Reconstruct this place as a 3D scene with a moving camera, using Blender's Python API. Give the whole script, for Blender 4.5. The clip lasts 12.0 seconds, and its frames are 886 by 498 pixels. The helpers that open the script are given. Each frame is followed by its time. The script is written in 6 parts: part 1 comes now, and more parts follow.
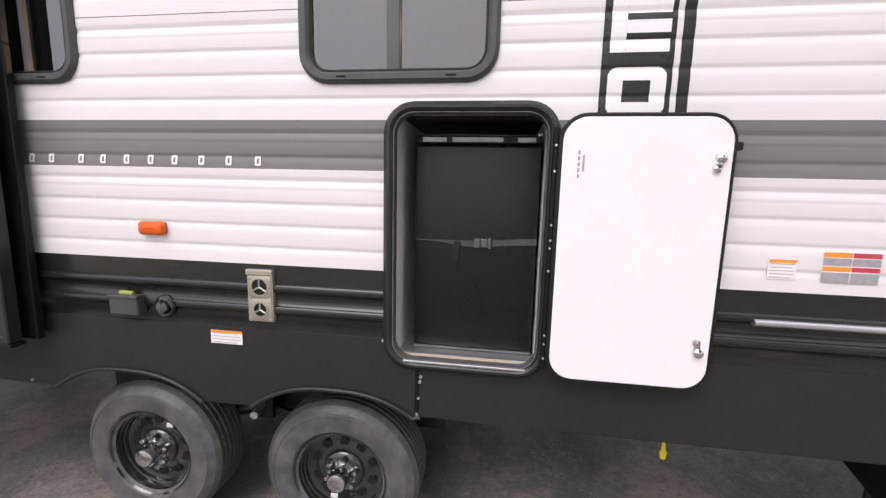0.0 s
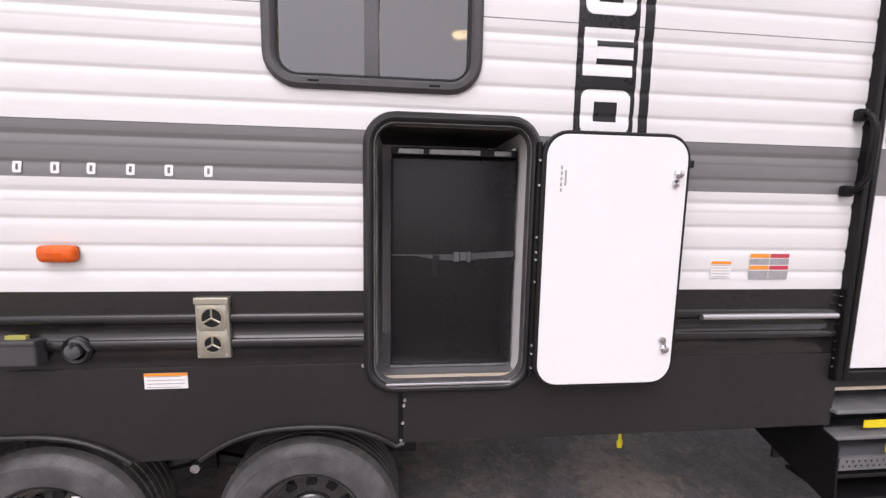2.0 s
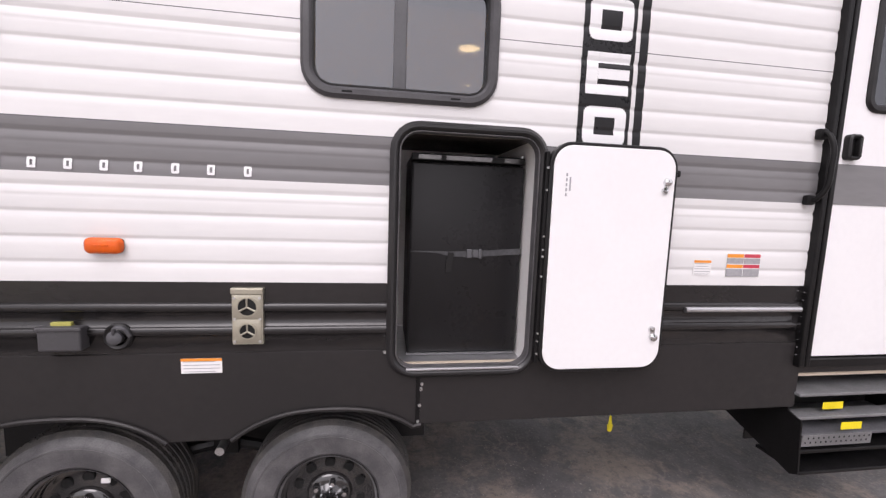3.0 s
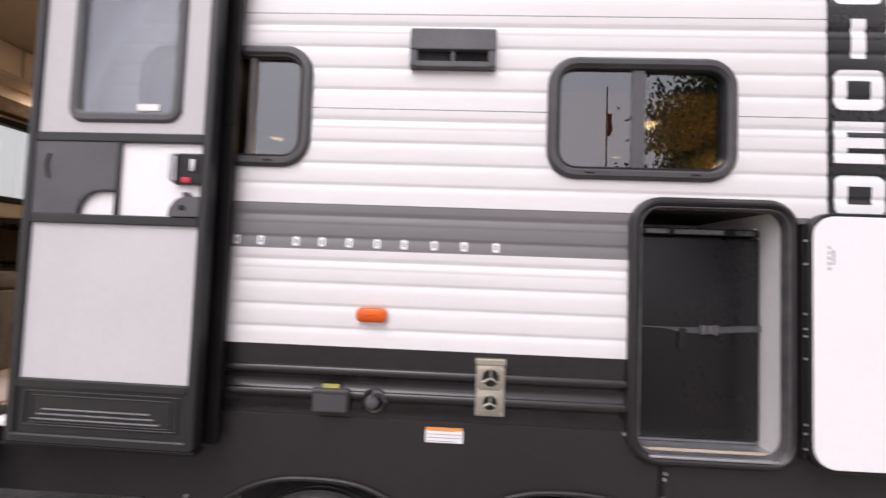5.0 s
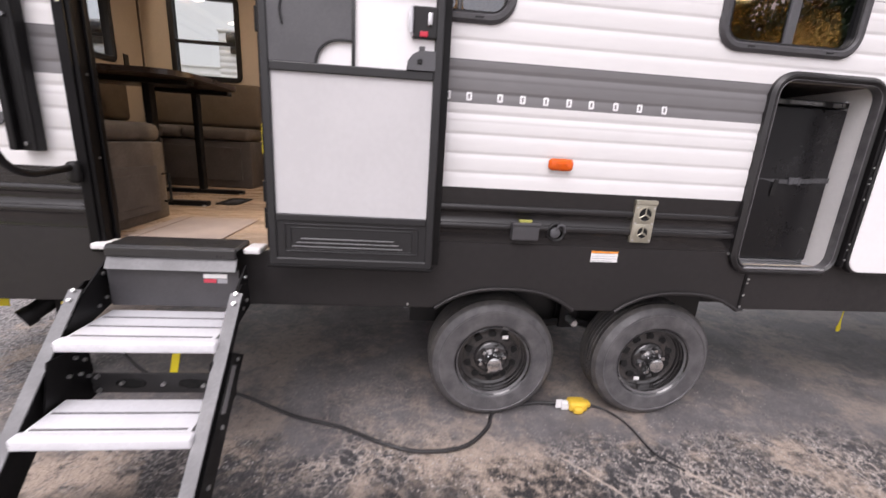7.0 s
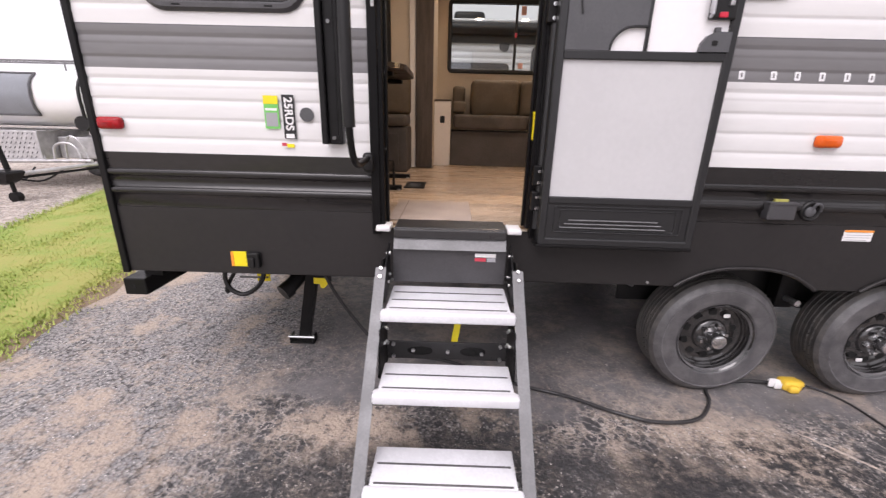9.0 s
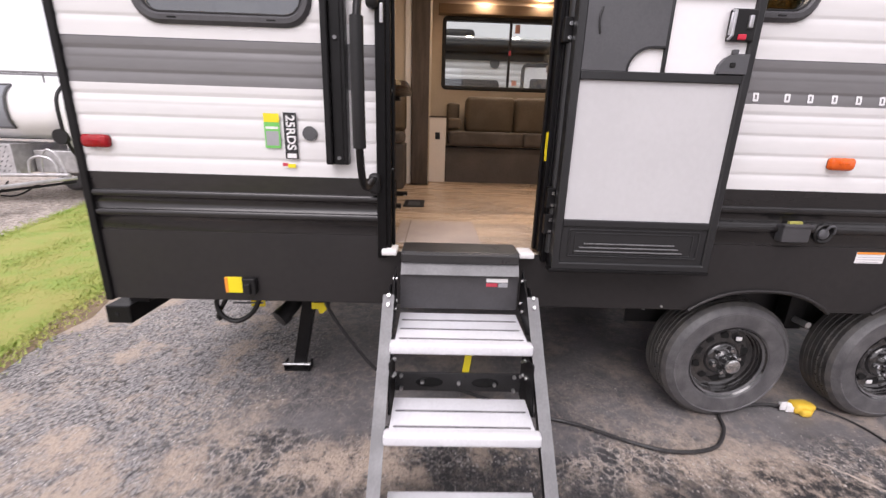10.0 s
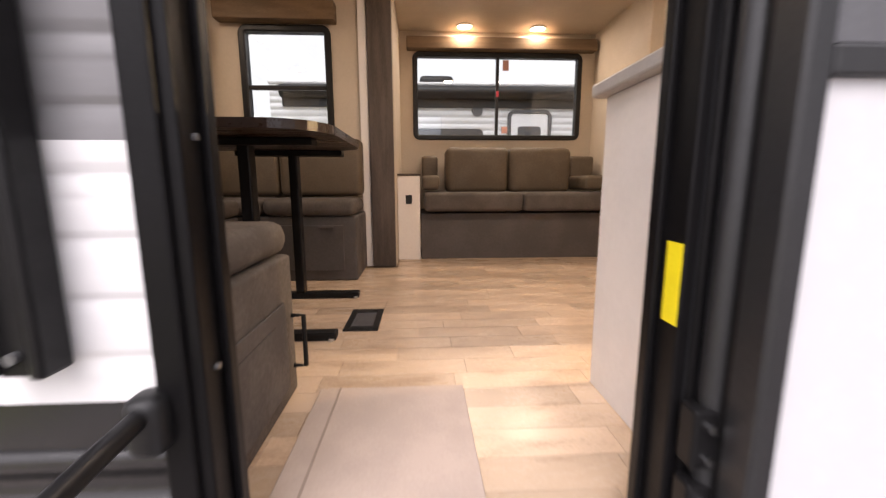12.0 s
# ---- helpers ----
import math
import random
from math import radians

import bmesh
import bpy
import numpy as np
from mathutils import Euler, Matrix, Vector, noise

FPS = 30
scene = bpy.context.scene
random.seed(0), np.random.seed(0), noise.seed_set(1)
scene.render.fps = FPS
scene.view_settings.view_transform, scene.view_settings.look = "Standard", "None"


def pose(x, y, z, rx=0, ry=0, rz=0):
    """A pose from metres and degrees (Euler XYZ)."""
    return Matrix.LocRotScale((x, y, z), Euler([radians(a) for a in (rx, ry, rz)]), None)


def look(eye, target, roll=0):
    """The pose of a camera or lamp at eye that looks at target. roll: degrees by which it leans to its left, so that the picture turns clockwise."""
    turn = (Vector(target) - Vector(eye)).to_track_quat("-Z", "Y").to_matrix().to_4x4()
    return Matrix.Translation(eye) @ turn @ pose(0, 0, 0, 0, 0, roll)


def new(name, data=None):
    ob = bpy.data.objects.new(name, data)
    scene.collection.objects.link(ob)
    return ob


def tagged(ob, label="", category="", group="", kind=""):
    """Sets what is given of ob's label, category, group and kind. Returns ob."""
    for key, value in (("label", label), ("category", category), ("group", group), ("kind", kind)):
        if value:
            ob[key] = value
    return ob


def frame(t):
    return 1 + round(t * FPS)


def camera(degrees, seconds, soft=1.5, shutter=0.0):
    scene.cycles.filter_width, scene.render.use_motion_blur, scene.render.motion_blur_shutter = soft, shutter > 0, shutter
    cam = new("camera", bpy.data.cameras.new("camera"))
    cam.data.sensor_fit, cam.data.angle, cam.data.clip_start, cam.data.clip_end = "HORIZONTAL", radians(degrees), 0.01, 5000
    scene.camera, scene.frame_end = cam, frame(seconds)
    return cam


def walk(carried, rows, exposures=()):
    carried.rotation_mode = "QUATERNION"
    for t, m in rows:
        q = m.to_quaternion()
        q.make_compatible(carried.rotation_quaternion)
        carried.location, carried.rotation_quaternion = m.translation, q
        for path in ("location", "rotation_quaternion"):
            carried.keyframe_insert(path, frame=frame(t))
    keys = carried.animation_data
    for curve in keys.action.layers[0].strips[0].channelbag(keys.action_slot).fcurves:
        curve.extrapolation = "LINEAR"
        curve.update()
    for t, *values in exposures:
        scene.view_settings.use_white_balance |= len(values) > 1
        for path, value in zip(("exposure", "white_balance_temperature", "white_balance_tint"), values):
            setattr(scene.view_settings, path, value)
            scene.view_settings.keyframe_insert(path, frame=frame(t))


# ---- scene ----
cam = camera(95.6, 12.0, 1.3, 0.5)
PATH = [
    (0, (-0.029, 0.065, 1.553), (-0.305, 2.024, 1.263), 1.4),
    (0.5, (-0.108, 0.034, 1.553), (-0.251, 2.008, 1.268), 1.2),
    (1, (-0.177, 0.126, 1.546), (-0.2, 2.109, 1.286), 0.9),
    (1.5, (-0.224, 0.164, 1.54), (-0.121, 2.144, 1.288), 0.8),
    (2, (-0.31, 0.104, 1.565), (-0.106, 2.079, 1.325), 1.1),
    (2.5, (-0.391, 0.014, 1.577), (-0.115, 1.981, 1.34), 1.8),
    (2.7, (-0.42, -0.012, 1.571), (-0.122, 1.952, 1.334), 2.1),
    (4.3, (-0.642, -0.033, 1.505), (-0.459, 1.958, 1.51), 2.4),
    (4.5, (-0.709, 0.003, 1.524), (-0.649, 2.002, 1.562), 2.4),
    (5, (-1.049, -0.03, 1.567), (-1.129, 1.966, 1.653), 2.1),
    (5.5, (-1.418, -0.206, 1.584), (-1.675, 1.775, 1.68), 2.2),
    (6, (-1.72, -0.332, 1.568), (-2.076, 1.636, 1.521), 1.2),
    (6.5, (-1.926, -0.319, 1.493), (-2.114, 1.641, 1.14), 0.8),
    (7, (-2.05, -0.348, 1.438), (-1.853, 1.578, 0.934), 3.5),
    (7.5, (-2.345, -0.422, 1.43), (-2.181, 1.472, 0.813), 3.6),
    (9.5, (-3.097, -0.398, 1.444), (-3.143, 1.507, 0.836), 1.1),
    (10, (-3.12, -0.314, 1.457), (-3.074, 1.607, 0.904), 1.8),
    (10.5, (-3.081, -0.015, 1.427), (-2.995, 1.921, 0.938), 1.6),
    (11, (-3.032, 0.349, 1.506), (-2.884, 2.306, 1.121), 1.3),
    (11.5, (-3.05, 0.619, 1.558), (-2.856, 2.577, 1.201), 1.0),
    (12, (-3.013, 0.906, 1.56), (-2.907, 2.876, 1.235), -0.1),
]
walk(cam, [(t, look(eye, target, roll)) for t, eye, target, roll in PATH], [(0.0, 0.26, 6480, 20), (6.5, 0.26, 6480, 20), (7.0, 0.31, 6480, 20), (7.5, 0.40, 6480, 20), (9.5, 0.26, 6480, 20), (10.5, 0.31, 6480, 20), (11.0, 0.37, 6480, 20), (11.5, 0.57, 6480, 20), (12.0, 0.90, 6480, 20)])

# ---- world and light: bright overcast ----
world = bpy.data.worlds.new("overcast")
scene.world = world
world.use_nodes = True
wn = world.node_tree
sky = wn.nodes.new("ShaderNodeTexSky")
sky.sky_type = 'NISHITA'
sky.sun_disc = False
sky.sun_elevation, sky.sun_rotation = radians(52), radians(200)
sky.dust_density = 4.0
pale = wn.nodes.new("ShaderNodeHueSaturation")
pale.inputs["Saturation"].default_value = 0.12
wn.links.new(sky.outputs[0], pale.inputs["Color"])
veil = wn.nodes.new("ShaderNodeMix")
veil.data_type = 'RGBA'
veil.inputs["Factor"].default_value = 0.6
veil.inputs["B"].default_value = (9.0, 9.0, 9.1, 1)
wn.links.new(pale.outputs[0], veil.inputs["A"])
wn.links.new(veil.outputs["Result"], wn.nodes["Background"].inputs[0])
wn.nodes["Background"].inputs[1].default_value = 0.15
sun = new("sun", bpy.data.lights.new("sun", 'SUN'))
sun.data.energy, sun.data.angle, sun.data.color = 1.3, radians(40), (1.0, 0.975, 0.96)
sun.matrix_world = look((-3.0, -7.0, 10.0), (0, 0, 0))


# ---- materials ----
def material(name, col, rough=0.5, metal=0.0, var=0.10, scale=6.0, bump=0.0, bscale=80.0, coat=0.0, spec=0.5, stretch=(1, 1, 1), col2=None, lo=0.42, hi=0.62, emit=0.0):
    """A surface with broad and fine variation of colour and gloss, and fine relief."""
    m = bpy.data.materials.new(name)
    m.use_nodes = True
    n, l = m.node_tree.nodes, m.node_tree.links
    p = n["Principled BSDF"]
    tc = n.new("ShaderNodeTexCoord")
    mp = n.new("ShaderNodeMapping")
    mp.inputs["Scale"].default_value = stretch
    l.new(tc.outputs["Object"], mp.inputs[0])
    broad, fine = n.new("ShaderNodeTexNoise"), n.new("ShaderNodeTexNoise")
    broad.inputs["Scale"].default_value, broad.inputs["Detail"].default_value = scale, 4
    fine.inputs["Scale"].default_value, fine.inputs["Detail"].default_value = scale * 14, 3
    l.new(mp.outputs[0], broad.inputs["Vector"])
    l.new(mp.outputs[0], fine.inputs["Vector"])
    ramp = n.new("ShaderNodeMapRange")
    ramp.inputs["From Min"].default_value, ramp.inputs["From Max"].default_value = lo, hi
    mixf = n.new("ShaderNodeMath")
    mixf.operation = 'MULTIPLY_ADD'
    mixf.inputs[1].default_value = 0.35
    l.new(fine.outputs[0], mixf.inputs[0])
    sc = n.new("ShaderNodeMath")
    sc.operation = 'MULTIPLY'
    sc.inputs[1].default_value = 0.65
    l.new(broad.outputs[0], sc.inputs[0])
    l.new(sc.outputs[0], mixf.inputs[2])
    l.new(mixf.outputs[0], ramp.inputs["Value"])
    mix = n.new("ShaderNodeMix")
    mix.data_type = 'RGBA'
    other = col2 or tuple(c * (1 - var) for c in col)
    mix.inputs["A"].default_value = (*other, 1)
    mix.inputs["B"].default_value = (*col, 1)
    l.new(ramp.outputs[0], mix.inputs["Factor"])
    l.new(mix.outputs["Result"], p.inputs["Base Color"])
    rr_ = n.new("ShaderNodeMapRange")
    rr_.inputs["To Min"].default_value, rr_.inputs["To Max"].default_value = min(1, rough * 1.2), rough * 0.85
    l.new(ramp.outputs[0], rr_.inputs["Value"])
    l.new(rr_.outputs[0], p.inputs["Roughness"])
    p.inputs["Metallic"].default_value = metal
    p.inputs["Coat Weight"].default_value = coat
    p.inputs["Specular IOR Level"].default_value = spec
    if emit:
        p.inputs["Emission Color"].default_value = (*col, 1)
        p.inputs["Emission Strength"].default_value = emit
    if bump:
        b, bn = n.new("ShaderNodeBump"), n.new("ShaderNodeTexNoise")
        bn.inputs["Scale"].default_value, bn.inputs["Detail"].default_value = bscale, 4
        b.inputs["Strength"].default_value, b.inputs["Distance"].default_value = bump, 0.004
        l.new(mp.outputs[0], bn.inputs["Vector"])
        l.new(bn.outputs[0], b.inputs["Height"])
        l.new(b.outputs[0], p.inputs["Normal"])
    return m


def glass(name, tint, gloss=0.12, rough=0.0):
    """A thin pane: it lets the view through, tinted, and mirrors more at grazing angles."""
    m = bpy.data.materials.new(name)
    m.use_nodes = True
    n, l = m.node_tree.nodes, m.node_tree.links
    n.remove(n["Principled BSDF"])
    tr, gl, mx, fr = n.new("ShaderNodeBsdfTransparent"), n.new("ShaderNodeBsdfGlossy"), n.new("ShaderNodeMixShader"), n.new("ShaderNodeFresnel")
    ad = n.new("ShaderNodeMath")
    ad.operation = 'ADD'
    ad.use_clamp = True
    ad.inputs[1].default_value = gloss
    fr.inputs["IOR"].default_value = 1.35
    tr.inputs[0].default_value = (*tint, 1)
    gl.inputs["Roughness"].default_value = rough
    gl.inputs["Color"].default_value = (0.78, 0.81, 0.86, 1)
    l.new(fr.outputs[0], ad.inputs[0])
    l.new(ad.outputs[0], mx.inputs[0])
    l.new(tr.outputs[0], mx.inputs[1])
    l.new(gl.outputs[0], mx.inputs[2])
    l.new(mx.outputs[0], n["Material Output"].inputs[0])
    return m


def asphalt_material():
    """Worn blacktop: dark binder, pale stone chips, tan patches where the surface has come off, fine cracks."""
    m = bpy.data.materials.new("worn_asphalt")
    m.use_nodes = True
    n, l = m.node_tree.nodes, m.node_tree.links
    p = n["Principled BSDF"]
    tc = n.new("ShaderNodeTexCoord")

    def nz(scale, detail=4, rough=0.55):
        t = n.new("ShaderNodeTexNoise")
        t.inputs["Scale"].default_value, t.inputs["Detail"].default_value, t.inputs["Roughness"].default_value = scale, detail, rough
        l.new(tc.outputs["Object"], t.inputs["Vector"])
        return t.outputs[0]

    def rng(v, a, b, c=0.0, d=1.0):
        r = n.new("ShaderNodeMapRange")
        for k, x in zip(("From Min", "From Max", "To Min", "To Max"), (a, b, c, d)):
            r.inputs[k].default_value = x
        l.new(v, r.inputs["Value"])
        return r.outputs[0]

    def mul(a, b):
        q = n.new("ShaderNodeMath")
        q.operation = 'MULTIPLY'
        l.new(a, q.inputs[0])
        l.new(b, q.inputs[1])
        return q.outputs[0]

    def blend(f, a, b):
        q = n.new("ShaderNodeMix")
        q.data_type = 'RGBA'
        l.new(f, q.inputs["Factor"])
        for k, v in (("A", a), ("B", b)):
            if isinstance(v, tuple):
                q.inputs[k].default_value = (*v, 1)
            else:
                l.new(v, q.inputs[k])
        return q.outputs["Result"]

    def cells(scale, feature='F1', warp=0.0, wscale=9):
        v = n.new("ShaderNodeTexVoronoi")
        v.feature = feature
        v.inputs["Scale"].default_value = scale
        if warp:
            w, q = n.new("ShaderNodeMix"), n.new("ShaderNodeTexNoise")
            w.data_type = 'VECTOR'
            w.inputs["Factor"].default_value = warp
            q.inputs["Scale"].default_value, q.inputs["Detail"].default_value = wscale, 5
            l.new(tc.outputs["Object"], q.inputs["Vector"])
            l.new(tc.outputs["Object"], w.inputs["A"])
            l.new(q.outputs["Color"], w.inputs["B"])
            l.new(w.outputs["Result"], v.inputs["Vector"])
        else:
            l.new(tc.outputs["Object"], v.inputs["Vector"])
        return v

    def pick(v):
        c = n.new("ShaderNodeSeparateColor")
        l.new(v.outputs["Color"], c.inputs[0])
        return c.outputs[0]

    def shifted(v, noise_, amount):
        q = n.new("ShaderNodeMath")
        q.operation = 'MULTIPLY_ADD'
        q.inputs[1].default_value = amount
        l.new(noise_, q.inputs[0])
        l.new(v, q.inputs[2])
        return q.outputs[0]

    def most(u, v):
        q = n.new("ShaderNodeMath")
        q.operation = 'MAXIMUM'
        l.new(u, q.inputs[0])
        l.new(v, q.inputs[1])
        return q.outputs[0]

    sep = n.new("ShaderNodeSeparateXYZ")
    l.new(tc.outputs["Object"], sep.inputs[0])
    xw, yw = shifted(sep.outputs["X"], nz(1.3, 6, 0.62), 1.6), shifted(sep.outputs["Y"], nz(1.7, 7, 0.68), 1.0)
    old = rng(xw, -2.7, -3.7)                              # the older, paler lane by the lawn
    coat = mul(rng(yw, 1.72, 1.90), rng(xw, -3.5, -2.9))   # smooth resealed strip
    stony = rng(coat, 0.0, 1.0, 1.0, 0.10)
    binder = blend(rng(nz(0.7, 5), 0.40, 0.60), (0.036, 0.035, 0.037), (0.112, 0.108, 0.111))
    binder = blend(old, binder, (0.255, 0.248, 0.252))
    binder = blend(coat, binder, blend(rng(nz(3.2, 7, 0.65), 0.35, 0.65), (0.105, 0.099, 0.103), (0.195, 0.185, 0.188)))
    stone, small = cells(58), cells(120)
    bare = mul(most(rng(nz(1.0, 7, 0.68), 0.40, 0.60), rng(old, 0.0, 1.0, 0.0, 0.8)), stony)   # where the binder has worn off
    c1 = blend(mul(rng(pick(small), 0.35, 1.0, 0.0, 0.8), bare), binder, (0.39, 0.37, 0.36))
    c1 = blend(mul(mul(mul(rng(pick(stone), 0.50, 0.95), rng(stone.outputs["Distance"], 0.62, 0.30)), rng(nz(2.6, 6, 0.7), 0.38, 0.58)), stony), c1, (0.49, 0.455, 0.44))
    c1 = blend(mul(rng(stone.outputs["Distance"], 0.45, 0.75), bare), c1, (0.034, 0.032, 0.034))
    specks = mul(rng(pick(small), 0.955, 0.97), rng(small.outputs["Distance"], 0.5, 0.3))
    c1 = blend(mul(specks, rng(stony, 0.1, 1.0, 0.25, 1.0)), c1, (0.80, 0.76, 0.74))
    # pale cracks round small plates, tan grit in a broken network, and whole tan patches
    net, fine = cells(10, 'DISTANCE_TO_EDGE', 0.30, 7), cells(15, 'DISTANCE_TO_EDGE', 0.30, 9)
    cracked = mul(mul(rng(nz(0.9, 5, 0.6), 0.38, 0.50), stony), rng(old, 0.0, 1.0, 1.0, 0.25))
    crackmask = mul(mul(rng(fine.outputs["Distance"], 0.10, 0.015), cracked), rng(nz(11, 7, 0.75), 0.36, 0.52))
    plates = blend(mul(mul(rng(fine.outputs["Distance"], 0.06, 0.22), cracked), rng(nz(5, 7, 0.75), 0.36, 0.50, 0.0, 0.9)), c1, (0.036, 0.034, 0.036))
    c2 = blend(crackmask, plates, (0.50, 0.435, 0.39))
    netmask = mul(mul(rng(net.outputs["Distance"], 0.16, 0.01), rng(nz(1.2, 7, 0.7), 0.45, 0.58)), rng(nz(42, 5, 0.8), 0.40, 0.58))
    c2 = blend(mul(netmask, rng(stony, 0.1, 1.0, 0.45, 1.0)), c2, (0.47, 0.39, 0.325))
    tanmask = mul(rng(nz(1.5, 9, 0.70), 0.500, 0.57), rng(nz(22, 7, 0.8), 0.36, 0.50))
    c2 = blend(mul(tanmask, rng(stony, 0.1, 1.0, 0.5, 1.0)), c2, (0.44, 0.355, 0.29))
    # dry litter and grit gathered in thin branching lines
    vein = n.new("ShaderNodeTexNoise")
    vein.noise_type = 'RIDGED_MULTIFRACTAL'
    vein.inputs["Scale"].default_value, vein.inputs["Detail"].default_value = 4.2, 7
    l.new(tc.outputs["Object"], vein.inputs["Vector"])
    litter = mul(mul(rng(vein.outputs[0], 0.60, 0.80), rng(nz(1.1, 5, 0.6), 0.44, 0.60)), rng(nz(60, 4, 0.8), 0.38, 0.55))
    c2 = blend(litter, c2, (0.50, 0.405, 0.315))
    blackmask = mul(mul(mul(rng(nz(0.8, 7, 0.68), 0.52, 0.57), rng(nz(20, 7, 0.8), 0.40, 0.54)), stony), rng(old, 0.0, 1.0, 1.0, 0.0))
    # a black oval patch in front of the doorway, ragged at its rim
    oval_dist = n.new("ShaderNodeVectorMath")
    oval_dist.operation = 'LENGTH'
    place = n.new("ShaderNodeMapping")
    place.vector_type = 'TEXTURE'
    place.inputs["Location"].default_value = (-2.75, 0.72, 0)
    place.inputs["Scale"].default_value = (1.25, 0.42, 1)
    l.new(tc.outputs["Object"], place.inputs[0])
    l.new(place.outputs[0], oval_dist.inputs[0])
    black_oval = mul(rng(shifted(oval_dist.outputs["Value"], nz(3.0, 7, 0.7), 1.6), 2.0, 1.6), rng(nz(24, 7, 0.8), 0.36, 0.50))
    c2 = blend(rng(black_oval, 0.0, 1.0, 0.0, 0.85), c2, (0.028, 0.027, 0.029))
    c3 = blend(blackmask, c2, (0.022, 0.021, 0.023))
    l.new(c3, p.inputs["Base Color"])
    l.new(rng(coat, 0.0, 1.0, 0.72, 0.46), p.inputs["Roughness"])
    b = n.new("ShaderNodeBump")
    b.inputs["Strength"].default_value, b.inputs["Distance"].default_value = 0.55, 0.010
    hsum = n.new("ShaderNodeMath")
    hsum.operation = 'ADD'
    l.new(nz(48, 6, 0.8), hsum.inputs[0])
    l.new(stone.outputs["Distance"], hsum.inputs[1])
    l.new(hsum.outputs[0], b.inputs["Height"])
    l.new(rng(coat, 0.0, 1.0, 0.55, 0.12), b.inputs["Strength"])
    l.new(b.outputs[0], p.inputs["Normal"])
    return m


def plank_material():
    """Wood-look vinyl: each plank its own tone, grain along x."""
    m = material("wood_look_vinyl", (0.56, 0.43, 0.315), 0.30, 0, 0.3, 5, 0.06, 60, stretch=(1.1, 3.2, 1), col2=(0.36, 0.255, 0.175), lo=0.34, hi=0.56)
    n, l = m.node_tree.nodes, m.node_tree.links
    p = n["Principled BSDF"]
    src = p.inputs["Base Color"].links[0].from_socket
    oi, hs, mr = n.new("ShaderNodeObjectInfo"), n.new("ShaderNodeHueSaturation"), n.new("ShaderNodeMapRange")
    mr.inputs["To Min"].default_value, mr.inputs["To Max"].default_value = 0.80, 1.18
    l.new(oi.outputs["Random"], mr.inputs["Value"])
    l.new(mr.outputs[0], hs.inputs["Value"])
    l.new(src, hs.inputs["Color"])
    l.new(hs.outputs[0], p.inputs["Base Color"])
    return m


WHITE = material("white_painted_aluminium", (0.74, 0.73, 0.73), 0.33, 0, 0.05, 2.5, 0.03, 12, stretch=(0.3, 1, 1.5))
GREY = material("grey_graphic_film", (0.19, 0.185, 0.19), 0.35, 0, 0.10, 3, 0.03, 12, stretch=(0.3, 1, 1.5))
BLACKSIDE = material("black_painted_aluminium", (0.0215, 0.0200, 0.0205), 0.21, 0, 0.25, 3, 0.03, 14, stretch=(0.4, 1, 1))
SKIRTM = material("black_skirt_panel", (0.0235, 0.0212, 0.0215), 0.42, 0, 0.2, 2.2, 0.05, 20, spec=0.35)
DECAL = material("black_vinyl_film", (0.020, 0.020, 0.022), 0.3, 0, 0.2, 5)
WHITEFILM = material("white_vinyl_film", (0.80, 0.80, 0.81), 0.35, 0, 0.04, 5)
LEAFM = material("dark_door_frame_metal", (0.016, 0.016, 0.0175), 0.38, 0, 0.2, 9, 0.05, 200)
FRAMEM = material("dark_grey_window_frame", (0.066, 0.064, 0.069), 0.45, 0, 0.2, 9, 0.08, 200)
COMPF = material("black_compartment_frame", (0.020, 0.019, 0.020), 0.34, 0, 0.25, 9, 0.06, 200)
BLACKM = material("black_powder_coated_metal", (0.010, 0.0095, 0.010), 0.36, 0.0, 0.3, 8, 0.08, 240, spec=0.2)
JAMBM = material("black_jamb_paint", (0.0065, 0.006, 0.0065), 0.34, 0, 0.3, 8, 0.08, 240, spec=0.14)
SATINB = material("satin_black_step_plate", (0.034, 0.033, 0.034), 0.32, 0, 0.25, 8, 0.06, 240, spec=0.5)
STEPBACK = material("satin_grey_step_back", (0.060, 0.058, 0.062), 0.36, 0, 0.2, 8, 0.05, 240)
BLACKP = material("black_moulded_plastic", (0.012, 0.0115, 0.012), 0.40, 0, 0.25, 9, 0.08, 180, spec=0.35)
DGREYP = material("dark_grey_plastic", (0.085, 0.085, 0.092), 0.5, 0, 0.12, 7, 0.06, 200)
WPANEL = material("smooth_white_panel", (0.83, 0.82, 0.83), 0.38, 0, 0.03, 3)
DOORIN = material("pale_grey_door_skin", (0.51, 0.505, 0.515), 0.45, 0, 0.06, 3, 0.05, 300)
MESHM = material("insect_screen", (0.55, 0.545, 0.555), 0.6, 0, 0.05, 3, 0.03, 700)
ALU = material("brushed_aluminium", (0.62, 0.62, 0.64), 0.35, 0.85, 0.12, 9, 0.04, 120, stretch=(0.3, 3, 3))
STEPM = material("silver_step_tread", (0.74, 0.74, 0.77), 0.5, 0.0, 0.12, 6, 0.12, 300)
RAILM = material("grey_step_rail", (0.20, 0.20, 0.205), 0.5, 0.2, 0.18, 8, 0.08, 200)
CHROME = material("polished_chrome", (0.72, 0.72, 0.73), 0.14, 1.0, 0.1, 12)
DULLSCREW = material("dull_screw", (0.20, 0.20, 0.205), 0.4, 0.7, 0.15, 40)
ZINC = material("zinc_bolt", (0.72, 0.72, 0.72), 0.3, 0.9, 0.15, 40)
BRASSY = material("champagne_metal", (0.52, 0.49, 0.40), 0.36, 0.75, 0.15, 20, 0.05, 160)
